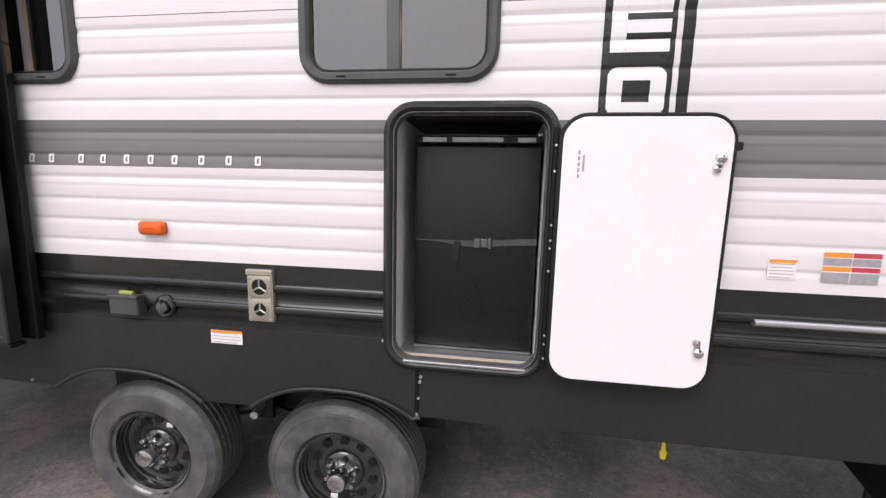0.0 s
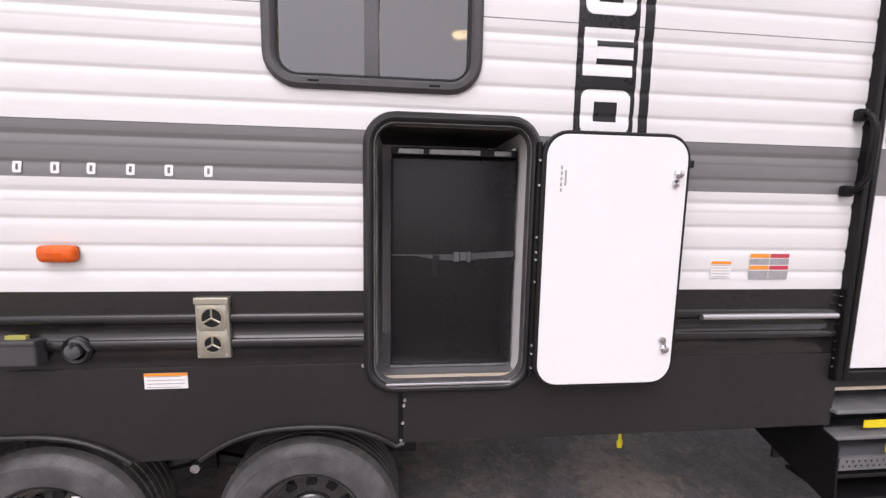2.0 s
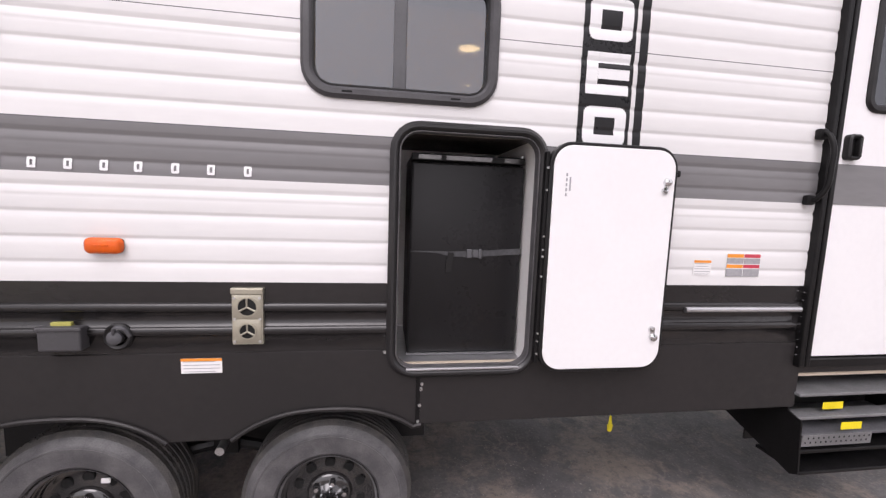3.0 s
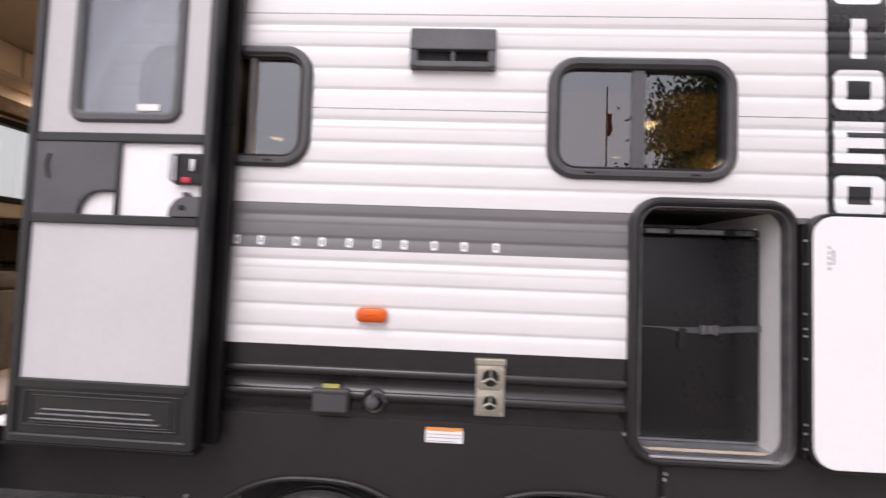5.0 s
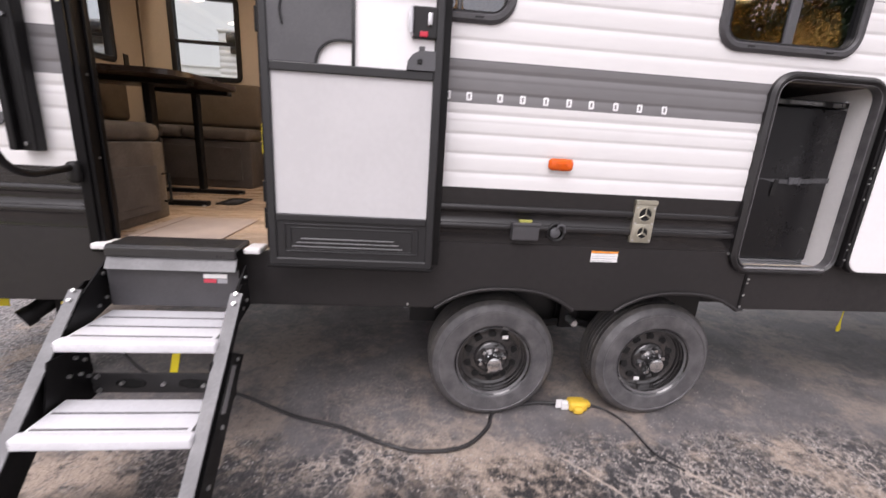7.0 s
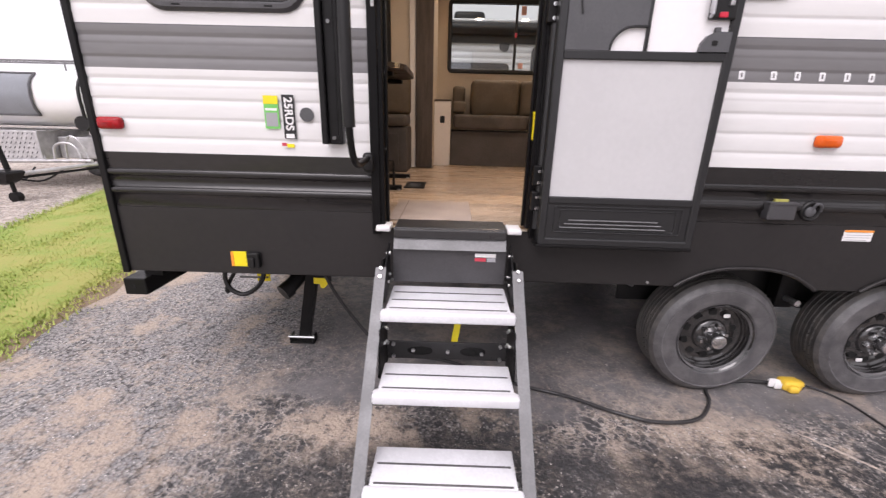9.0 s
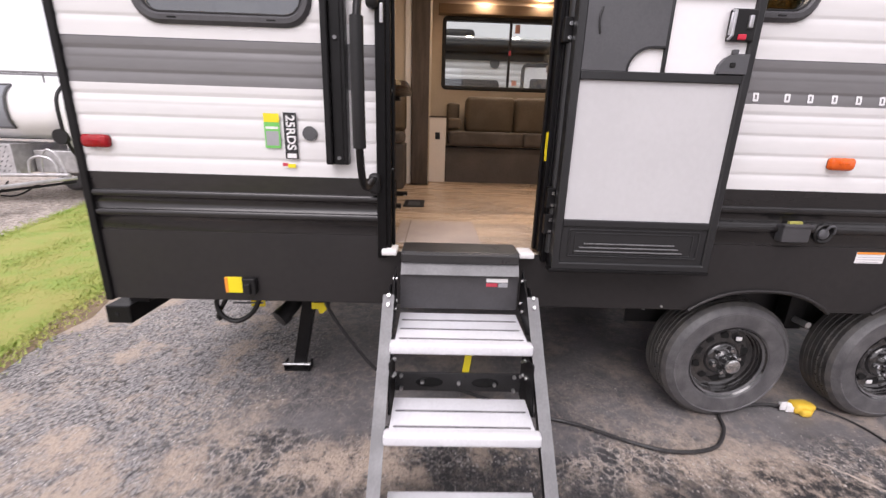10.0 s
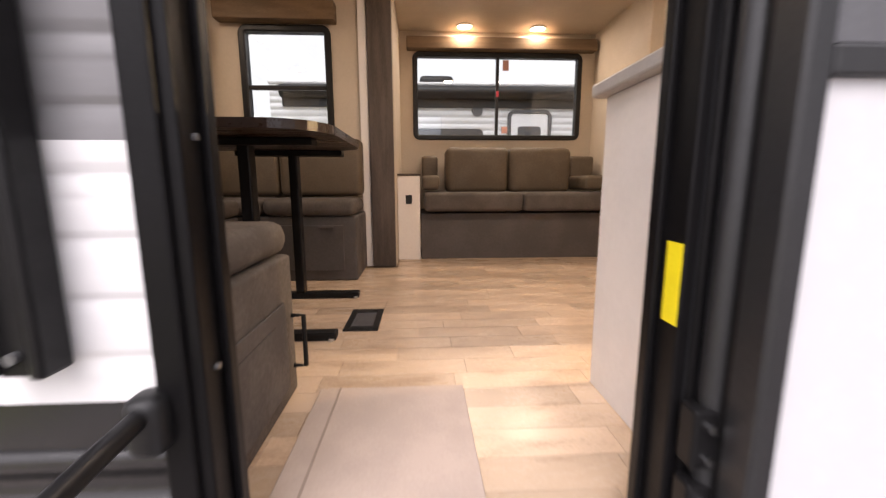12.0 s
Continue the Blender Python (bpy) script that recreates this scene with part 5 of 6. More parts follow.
part("assist_handle", b, BLACKM, trailer, "black curved assist handle", True)
b = B()
for k in range(9):
    rod(b, (1.389, W - 0.014, 0.95 + 0.035 * k), (1.389, W - 0.020, 0.95 + 0.035 * k), 0.004, 8)
part("frame_screw", b, CHROME, d2)

fstep = thing("folded_step", "black folded double step under the front door", "folding step", at=(1.75, 1.6, 0.45))
b = B()
for x in (1.412, 2.13):
    loops(b, [[(q, 1.462, 0.70), (q, 1.462, 0.68), (q, 1.400, 0.66), (q, 1.385, 0.42), (q, 1.42, 0.40), (q, 1.90, 0.55), (q, 1.95, 0.70)] for q in (x, x + 0.008)], cap0=True, cap1=True)
part("step_side", b, BLACKM, fstep)
for z, y0, y1, m, w in ((0.775, 1.425, 1.62, RAILM, "grey step plate"), (0.665, 1.425, 1.50, RAILM, "grey step edge"), (0.600, 1.400, 1.66, DGREYP, "perforated step tread"), (0.525, 1.395, 1.66, BLACKM, "black step tread"), (0.430, 1.385, 1.60, BLACKM, "black step tread")):
    b = B()
    box(b, 1.421, 2.129, y0, y1, z - 0.016, z, 0.004)
    part("step_plate", b, m, fstep, w)
b = B()
box(b, 1.421, 2.129, 1.66, 1.67, 0.42, 0.84)
part("step_back", b, BLACKP, fstep)
b = B()
loops(b, [[(x, 1.398, 0.594), (x, 1.400, 0.540), (x, 1.405, 0.540), (x, 1.403, 0.594)] for x in (1.43, 1.80)], cap0=True, cap1=True)
perf = part("perforated_strip", b, RAILM, fstep, "perforated grey grip strip")
for k in range(26):
    b = B()
    x, z = 1.445 + 0.0135 * k, 0.58 if k % 2 else 0.56
    loops(b, [[(x + 0.0045 * math.cos(a), 1.3965, z + 0.005 * math.sin(a)) for a in [j * math.pi / 4 for j in range(8)]]], cap1=True)
    part("grip_hole", b, HOLE, perf)
for x, y, z in ((1.60, 1.383, 0.640), (1.58, 1.45, 0.70)):
    b = B()
    box(b, x, x + 0.11, y - 0.002, y, z - 0.016, z + 0.018, 0.001)
    part("yellow_strip", b, YELLOW, fstep, "yellow warning strip")

for o in set(bpy.data.objects) - before:
    if o.type == 'MESH':
        for v in o.data.vertices:
            v.co.x -= 0.030

# ---- under the trailer ----
b = B()
box(b, -4.735, -4.615, 1.535, 3.88, 0.497, 0.590, 0.006)
bump = part("bumper", b, BLACKM, trailer, "square black steel rear bumper tube")
b = B()
box(b, -4.69, -4.672, 1.532, 1.536, 0.535, 0.556)
part("bumper_hole", b, HOLE, bump)
b = B()
box(b, -4.66, -4.56, 1.60, 3.8, 0.585, 0.80, 0.004)
part("bumper_bracket", b, BLACKM, trailer)
jack = thing("stabilizer_jack", "black drop-leg stabilizer jack standing on asphalt", "trailer jack", at=(-3.95, 1.95, 0))
b = B()
loops(b, [[(x - 0.035, y - 0.02, z), (x + 0.035, y - 0.02, z), (x + 0.035, y + 0.03, z), (x - 0.035, y + 0.03, z)] for x, y, z in ((-3.78, 1.76, 0.66), (-3.82, 1.80, 0.50), (-3.94, 1.93, 0.05))], cap0=True, cap1=True)
part("leg", b, BLACKM, jack)
b = B()
box(b, -4.035, -3.875, 1.90, 1.97, 0.0, 0.012, 0.004)
for x in (-4.03, -3.88):
    box(b, x - 0.006, x + 0.006, 1.90, 1.97, 0.0, 0.055, 0.004)
part("foot_plate", b, BLACKM, jack)
b = B()
rod(b, (-4.04, 1.905, 0.05), (-3.87, 1.905, 0.05), 0.011, 10)
part("foot_pin", b, CHROME, jack, "bright foot pin")
b = B()
box(b, -3.782, -3.696, 1.728, 1.733, 0.507, 0.545, 0.001)
loops(b, [[(-3.750, y, 0.508), (-3.700, y, 0.508), (-3.725, y, 0.480), (-3.745, y, 0.480)] for y in (1.7335, 1.738)], cap0=True, cap1=True)
part("yellow_label", b, YELLOW, jack, "yellow warning label")
b = B()
box(b, -3.778, -3.700, 1.7385, 1.80, 0.50, 0.66, 0.003)
box(b, -3.778, -3.700, 1.7335, 1.738, 0.515, 0.66, 0.001)
part("head_bracket", b, BLACKM, jack)
b = B()
box(b, -4.120, -4.044, 1.750, 1.755, 0.506, 0.70, 0.001)
part("hanging_tag", b, YELLOW, trailer, "yellow tag hanging by the drain valve")
b = B()
tube(b, smooth_path([(-4.17, 1.66, 0.69), (-4.24, 1.64, 0.60), (-4.22, 1.63, 0.51), (-4.14, 1.63, 0.475), (-4.05, 1.64, 0.54), (-4.02, 1.68, 0.66)], 6), 0.013, 8)
tube(b, smooth_path([(-4.13, 1.67, 0.68), (-4.20, 1.66, 0.59), (-4.25, 1.65, 0.50), (-4.24, 1.65, 0.47)], 5), 0.011, 8)
part("looped_hose", b, BLACKP, trailer, "black hose hanging in a loop", True)
b = B()
tube(b, [(-3.86, 1.90, 0.58), (-3.91, 1.78, 0.50), (-3.95, 1.71, 0.46)], 0.044, 16)
tube(b, [(-3.93, 1.735, 0.475), (-3.955, 1.70, 0.455)], 0.050, 16)
part("drain_valve", b, BLACKP, trailer, "black plastic drain valve with a cap", True)
b = B()
rod(b, (-4.02, 1.68, 0.56), (-4.16, 1.64, 0.575), 0.005, 6)
part("valve_rod", b, RAILM, trailer)
b = B()
box(b, -4.12, -4.02, 1.70, 1.705, 0.62, 0.65, 0.001)
part("valve_label", b, YELLOW, trailer, "yellow printed valve label")
for x, y, z0, z1 in ((0.700, 1.752, 0.50, 0.455),):
    b = B()
    rod(b, (x, y, 0.84), (x, y, z0), 0.003, 6)
    loops(b, [[(x + r * math.cos(q * math.pi / 5), y + r * 0.5 * math.sin(q * math.pi / 5), z) for q in range(10)] for r, z in ((0.006, z0 + 0.02), (0.010, z0 - 0.02), (0.016, z1 + 0.02), (0.012, z1 - 0.012))], cap0=True, cap1=True)
    part("pull_tag", b, YELLOW, trailer, "small yellow pull tag hanging under the floor", True)
b = B()
tube(b, [(-2.06, 1.62, 0.64), (-2.02, 1.58, 0.63)], 0.022, 10)
part("light_plug", b, RAILM, trailer)

# power lead on the ground with its yellow plug
lead = thing("power_lead", "black power lead with a yellow plug lying on asphalt", "cable", at=(-2.0, 1.4, 0))
b = B()
tube(b, smooth_path([(-3.73, 1.72, 0.62), (-3.66, 1.72, 0.46), (-3.55, 1.74, 0.27), (-3.42, 1.77, 0.09), (-3.25, 1.79, 0.014), (-2.96, 1.723, 0.014), (-2.60, 1.53, 0.014), (-2.336, 1.437, 0.014), (-2.12, 1.32, 0.014), (-1.93, 1.26, 0.014), (-1.72, 1.29, 0.014), (-1.58, 1.42, 0.014), (-1.52, 1.545, 0.014), (-1.38, 1.60, 0.016), (-1.24, 1.63, 0.016), (-1.12, 1.615, 0.02)], 6), 0.0098, 9)
part("cable", b, CABLEM, lead, "", True)
b = B()
tube(b, smooth_path([(-1.12, 1.620, 0.022), (-1.09, 1.605, 0.03), (-1.065, 1.60, 0.026)], 4), [0.016] * 4 + [0.019] * 5, 10)
box(b, -1.150, -1.115, 1.580, 1.588, 0.015, 0.068, 0.003)
box(b, -1.118, -1.075, 1.572, 1.580, 0.008, 0.040, 0.003)
part("white_tag", b, PAPER, lead, "white tag and collar", True)
b = B()
box(b, -1.075, -0.965, 1.555, 1.635, 0.0, 0.060, 0.020, 3)
box(b, -0.985, -0.940, 1.575, 1.625, 0.012, 0.048, 0.014, 3)
box(b, -1.060, -1.00, 1.530, 1.575, 0.002, 0.045, 0.016, 3)
part("plug", b, YPLUG, lead, "yellow moulded plug", True)
b = B()
tube(b, smooth_path([(-0.945, 1.60, 0.022), (-0.86, 1.57, 0.010), (-0.79, 1.45, 0.007), (-0.765, 1.24, 0.007), (-0.68, 1.12, 0.007)], 6), 0.0058, 9)
part("cable_end", b, CABLEM, lead, "thin black cord", True)


# long cracks in the asphalt, filled with pale sand
def sand_crack(points, seed):
    rnd, b = random.Random(seed), B()
    path = [Vector(p) for p in smooth_path([(x, y, 0) for x, y in points], 12)]
    rows = []
    for i, p in enumerate(path):
        d = path[min(i + 1, len(path) - 1)] - path[max(i - 1, 0)]
        side = Vector((-d.y, d.x, 0)).normalized()
        fade = min(1, (i + 1) / 8, (len(path) - i) / 8)
        c = p + side * rnd.uniform(-0.006, 0.006)
        u, v = rnd.uniform(0.003, 0.011) * fade, rnd.uniform(0.003, 0.011) * fade
        rows.append([c + side * u + Vector((0, 0, 0.001)), c + Vector((0, 0, 0.006)), c - side * v + Vector((0, 0, 0.001))])
    rows = [[b.verts.new(q) for q in r_] for r_ in rows]
    for r0, r1 in zip(rows, rows[1:]):
        for k in (0, 1):
            b.faces.new((r0[k], r0[k + 1], r1[k + 1], r1[k]))
    bmesh.ops.recalc_face_normals(b, faces=b.faces)
    tagged(part("sand_line", b, SANDM), "pale sand lying along a crack in asphalt", "sand", kind="stuff")


SANDM = material("pale_sand", (0.47, 0.395, 0.335), 0.9, 0, 0.4, 40, 0.3, 160, col2=(0.30, 0.26, 0.23), lo=0.4, hi=0.6)
sand_crack([(-0.70, 1.14), (-0.64, 1.08), (-0.45, 0.90), (-0.1, 0.70), (0.5, 0.55), (1.2, 0.50)], 3)
sand_crack([(-1.26, 1.23), (-1.09, 1.04), (-0.94, 0.86), (-0.78, 0.68), (-0.55, 0.45)], 4)


# ---- inside: floor, ceiling, lamps ----
b = B()
box(b, REAR + T, -0.43, W + 0.05, FAR, 0.90, FLOOR - 0.006)
box(b, -0.43, 0.14, 2.01, FAR, 0.90, FLOOR - 0.006)
box(b, 0.14, FRONT, W + 0.05, FAR, 0.90, FLOOR - 0.006)
box(b, SL0, SL1, FAR, 4.30, 0.925, FLOOR - 0.006)
floor = part("floor", b, material("floor_base", (0.26, 0.17, 0.10), 0.6))
tagged(floor, "tan wood-look plank floor inside the trailer", "floor", kind="structure")
b = B()
box(b, REAR + T, FRONT, W + 0.05, FAR, CEIL, CEIL + 0.04)
tagged(part("ceiling", b, CEILIN), "plain cream ceiling inside the trailer", "ceiling", kind="structure")
b = B()
box(b, -1.25, -1.21, 2.3, FAR, FLOOR, CEIL)
tagged(part("wall_partition", b, WALLIN), "beige partition wall", "wall", kind="structure")
b = B()
box(b, 0.62, 0.66, W + 0.052, FAR, FLOOR, CEIL)
tagged(part("wall_bunk", b, WALLIN), "beige partition wall", "wall", kind="structure")


def puck(x, y, z, watts, r=0.075, tone=(1.0, 0.83, 0.63)):
    lamp = thing("ceiling_light", "round warm puck light fixed overhead", "ceiling light", "warm puck lights", at=(x, y, z))
    b = B()
    disc_z(b, x, y, z - 0.006, r * 0.8, 0.006)
    part("diffuser", b, LAMPM, lamp, "glowing warm diffuser")
    b = B()
    loops(b, [[(x + q * math.cos(2 * math.pi * k / 24), y + q * math.sin(2 * math.pi * k / 24), zz) for k in range(24)] for q, zz in ((r, z), (r, z - 0.008), (r * 0.84, z - 0.010), (r * 0.82, z))])
    part("trim_ring", b, WPANEL, lamp)
    if watts:
        li = bpy.data.lights.new("puck", 'AREA')
        li.shape, li.size, li.energy, li.color = 'DISK', r * 1.6, watts, tone
        o = new("puck", li)
        o.location = (x, y, z - 0.02)
        adopt(o, lamp)


puck(-2.613, 4.72, SLTOP, 5)
puck(-1.95, 4.74, SLTOP, 5)
# the next two pucks are unseen, added to brighten the main room
puck(-2.60, 2.70, CEIL, 7.5)
puck(-1.85, 2.70, CEIL, 7)
puck(-4.34, 3.13, 2.80, 3)
# unseen second cabinet puck, added as extra light over the dinette
puck(-4.34, 2.20, 2.80, 1.5)
puck(0.0, 2.29, 2.43, 85, 0.075, (1.0, 0.76, 0.42))
# zero-watt glowing discs stand in for two small warm glints, no known lamp
puck(0.20, 3.24, 2.515, 0, 0.06)
puck(-1.82, 1.59, 2.08, 0, 0.035)
b = B()
disc_z(b, -3.33, 2.21, CEIL - 0.012, 0.10, 0.012)
spk = part("ceiling_speaker", b, CABW)
tagged(spk, "round cream ceiling speaker", "speaker")
for k in range(3):
    b = B()
    box(b, -3.38 + 0.035 * k, -3.36 + 0.035 * k, 2.17, 2.25, CEIL - 0.014, CEIL - 0.0121)
    part("grille_slot", b, HOLE, spk)

# bunk over the compartment, seen through the side window
bunk = thing("bunk_bed", "upper bunk with a pale wooden underside", "bunk bed", at=(-0.2, 2.3, 2.45))
b = B()
box(b, -1.20, 0.62, 1.75, 3.0, 2.432, 2.50, 0.004)
part("bunk_board", b, material("pale_bunk_board", (0.55, 0.42, 0.22), 0.5, 0, 0.1, 4), bunk)
b = B()
box(b, 0.56, 0.62, 1.60, 3.0, 1.45, 2.43)
part("end_panel", b, material("pale_end_panel", (0.55, 0.42, 0.22), 0.5, 0, 0.1, 4), bunk)
# unseen board, added to carry the first of the zero-watt discs
b = B()
box(b, -1.20, 0.62, 3.004, 3.60, 2.515, 2.58, 0.004)
part("back_board", b, material("pale_back_board", (0.55, 0.42, 0.22), 0.5, 0, 0.1, 4), bunk)
b = B()
box(b, -1.20, 0.62, 1.715, 1.746, 2.36, 2.52, 0.004)
part("front_rail", b, DARKWOOD, bunk, "dark wooden bunk rail")
b = B()
box(b, 0.551, 0.5595, 2.52, 2.536, 1.70, 2.42, 0.002)
part("edge_strip", b, CABIN, bunk, "pale joint strip")


def inside_window(name, x0, x1, z0, z1, y, rail=None, mull=None, turn=False, label_="black framed window"):
    """A framed window in an inner wall along x (or, turned, along y with x0, x1 as y and y as x)."""
    made = []
    b = B()
    frame_xz(b, x0 - 0.02, x1 + 0.02, z0 - 0.02, z1 + 0.02, 0.06, 0.045, y - 0.018, y + 0.055, 0.008)
    w = part("window", b, BLACKP, trailer, label_, True)
    made.append(w)
    b = B()
    if rail:
        box(b, x0 + 0.015, x1 - 0.015, y - 0.004, y + 0.03, rail - 0.014, rail + 0.014, 0.003)
    if mull:
        box(b, mull - 0.014, mull + 0.014, y - 0.006, y + 0.03, z0 + 0.015, z1 - 0.015, 0.003)
    made.append(part("window_bar", b, BLACKP, w))
    b = B()
    slab_xz(b, x0 + 0.012, x1 - 0.012, z0 + 0.012, z1 - 0.012, 0.04, y + 0.020, y + 0.024, 0.001)
    p = part("pane", b, CLEAR, w)
    p.visible_shadow = False
    made.append(p)
    if turn:
        for o in made:
            for v in o.data.vertices:
                v.co = (REAR + RIN + (y - v.co.y), v.co.x, v.co.z)
            o.data.flip_normals()
    return w


sw = inside_window("window", *SW, SLY, mull=-2.285, label_="wide black framed slide-out window")
b = B()
box(b, -2.235, -2.18, SLY - 0.001, SLY + 0.018, 2.60, 2.69, 0.001)
box(b, -2.235, -2.18, SLY - 0.001, SLY + 0.018, 2.03, 2.09, 0.001)
part("window_sticker", b, material("pale_red_sticker", (0.75, 0.42, 0.36), 0.5), sw, "pale red window sticker")
b = B()
box(b, -2.298, -2.272, SLY - 0.016, SLY - 0.004, 2.36, 2.41, 0.003)
part("window_latch", b, REDP, sw, "red window latch")
inside_window("window", *WR, FAR, rail=2.215)
inside_window("window", *RW, 0.0, turn=True, label_="wide black framed rear window")


def valance(x0, x1, y0, y1, z0, z1):
    b = B()
    box(b, x0, x1, y0, y1, z0, z1, 0.006)
    tagged(part("window_valance", b, VALANCE), "brown wooden valance over a window", "valance", "window valances")


valance(-3.13, -1.385, SLY - 0.11, SLY - 0.002, 2.755, 2.855)
valance(-4.36, -3.575, FAR - 0.10, FAR - 0.002, 2.625, 2.745)
valance(REAR + RIN + 0.002, REAR + RIN + 0.10, 2.35, 3.57, 2.57, 2.675)

# trims on the opposite wall
b = B()
box(b, -3.372, -3.205, FAR - 0.045, FAR - 0.002, FLOOR, CEIL, 0.005)
tagged(part("slide_trim", b, DARKWOOD), "dark weathered wood trim beside the slide-out", "trim", kind="structure")
b = B()
box(b, -3.435, -3.376, FAR - 0.025, FAR - 0.002, FLOOR, CEIL, 0.004)
tagged(part("wall_trim", b, CABW), "pale vertical wall trim", "trim", kind="structure")
b = B()
box(b, REAR + RIN + 0.001, REAR + RIN + 0.012, 3.845, 3.86, 1.85, 2.80)
tagged(part("corner_bead", b, DARKWOOD), "thin dark corner bead", "trim", kind="structure")

# overhead cabinets along the rear wall
for k in range(4):
    y0 = W + 0.07 + k * 0.59
    cab = thing("overhead_cabinet", "cream overhead cabinet with a dark pull", "cabinet", "overhead cabinets", at=(-4.42, y0 + 0.29, 2.8))
    b = B()
    box(b, REAR + RIN + 0.001, -4.275, y0, y0 + 0.585, 2.80, CEIL - 0.002)
    part("body", b, CABIN, cab)
    b = B()
    box(b, -4.274, -4.256, y0 + 0.006, y0 + 0.579, 2.815, CEIL - 0.012, 0.003)
    d = part("door", b, CABIN, cab)
    b = B()
    box(b, -4.256, -4.246, y0 + 0.22, y0 + 0.34, 2.84, 2.852, 0.003)
    part("pull", b, BLACKM, d, "dark bar pull")

# rear dinette: three benches round a table
def cushion(x0, x1, y0, y1, z0, z1, mat, parent, name, r=0.035, word=""):
    b = B()
    box(b, x0, x1, y0, y1, z0, z1, r, 4)
    return part(name, b, mat, parent, word, True, 60)


near = thing("dinette_bench", "taupe dinette bench with a grey base beside the door", "bench", "dinette benches", at=(-3.97, 1.8, FLOOR))
b = B()
box(b, -4.465, -3.392, W + 0.06, 2.07, FLOOR, 1.36, 0.012, 3)
base = part("base", b, SEATM, near, "padded grey-brown base", True, 60)
b = B()
box(b, -3.391, -3.384, W + 0.12, 1.98, FLOOR + 0.05, 1.24, 0.003)
box(b, -3.384, -3.381, W + 0.18, 1.90, FLOOR + 0.09, 1.20, 0.002)
pan = part("end_door", b, BASEM, near, "grey-brown base door")
b = B()
tube(b, [(-3.384, 2.02, 1.04), (-3.350, 2.02, 1.04), (-3.350, 2.02, 1.19), (-3.384, 2.02, 1.19)], 0.007, 8)
part("bar_pull", b, BLACKM, near, "black bar pull")
cushion(-4.465, -3.40, W + 0.065, 2.09, 1.36, 1.455, SEATM, near, "seat_cushion", 0.04)
cushion(-4.465, -3.44, W + 0.065, W + 0.18, 1.455, 1.86, SEATM, near, "back_cushion")
farb = thing("dinette_bench", "taupe dinette bench with a grey base under the window", "bench", "dinette benches", at=(-3.97, 3.65, FLOOR))
b = B()
box(b, -4.465, -3.42, 3.44, FAR - 0.004, FLOOR, 1.355, 0.012, 3)
part("base", b, BASEM, farb, "grey-brown base", True, 60)
b = B()
box(b, -4.45, -3.50, 3.425, 3.441, FLOOR + 0.07, 1.30, 0.003)
box(b, -3.65, -3.56, 3.412, 3.424, 1.285, 1.298, 0.003)
part("base_door", b, BASEM, farb)
for x0, x1 in ((-4.465, -3.99), (-3.985, -3.42)):
    cushion(x0, x1, 3.41, FAR - 0.10, 1.36, 1.465, SEATM, farb, "seat_cushion", 0.04)
    cushion(x0, x1, FAR - 0.14, FAR - 0.006, 1.47, 1.86, SOFAM, farb, "back_cushion", 0.04, "olive-brown back cushion")
rearb = thing("dinette_bench", "taupe dinette bench across the rear wall", "bench", "dinette benches", at=(-4.35, 2.75, FLOOR))
b = B()
box(b, -4.465, -4.12, 2.10, 3.40, FLOOR, 1.355, 0.01)
part("base", b, BASEM, rearb, "grey-brown base")
cushion(-4.465, -4.10, 2.10, 3.405, 1.36, 1.465, SEATM, rearb, "seat_cushion", 0.04)
cushion(-4.465, -4.345, 2.10, 3.40, 1.47, 1.82, SOFAM, rearb, "back_cushion", 0.04, "olive-brown back cushion")

table = thing("dinette_table", "dark walnut dinette table on black pedestal legs", "table", at=(-3.85, 2.6, FLOOR))
b = B()
top = rrect(-4.40, -3.305, 2.16, 3.06, 0.20, 8)
loops(b, [[(x, y, 1.722) for x, y in top], [(x, y, 1.752) for x, y in top]], cap0=True, cap1=True)
part("tabletop", b, TABLEM, table)
for y, x in ((3.06, -3.665), (2.46, -3.655)):
    b = B()
    box(b, x - 0.022, x + 0.022, y - 0.03, y + 0.03, FLOOR + 0.03, 1.70, 0.006)
    part("leg", b, BLACKM, table, "black steel leg")
    b = B()
    box(b, x - 0.30, -3.355, y - 0.03, y + 0.03, FLOOR, FLOOR + 0.032, 0.006)
    part("foot", b, BLACKM, table, "flat black foot")
    b = B()
    box(b, x - 0.28, x + 0.25, y - 0.04, y + 0.04, 1.695, 1.722, 0.004)
    part("top_bracket", b, BLACKM, table)
    b = B()
    disc_z(b, -3.372, y - 0.028, FLOOR, 0.012, 0.010, 10)
    part("foot_bolt", b, ZINC, table)

# floor register, mat
reg = thing("floor_register", "black metal floor register set in the planks", "floor vent", at=(-3.27, 2.67, FLOOR))
b = B()
for x0, x1, y0, y1 in ((-3.348, -3.32, 2.53, 2.81), (-3.228, -3.20, 2.53, 2.81), (-3.32, -3.228, 2.53, 2.575), (-3.32, -3.228, 2.765, 2.81)):
    box(b, x0, x1, y0, y1, FLOOR, FLOOR + 0.008, 0.002)
part("frame", b, BLACKM, reg)
for k in range(9):
    b = B()
    box(b, -3.32, -3.228, 2.58 + 0.021 * k, 2.592 + 0.021 * k, FLOOR, FLOOR + 0.005)
    part("slat", b, DGREYP, reg)
mat_ = thing("door_mat", "thin beige mat on the plank floor inside the door", "mat", at=(-3.1, 1.8, FLOOR))
b = B()
box(b, -3.318, -2.892, 1.55, 2.045, FLOOR + 0.001, FLOOR + 0.007, 0.002)
part("sheet", b, MATM, mat_)
b = B()
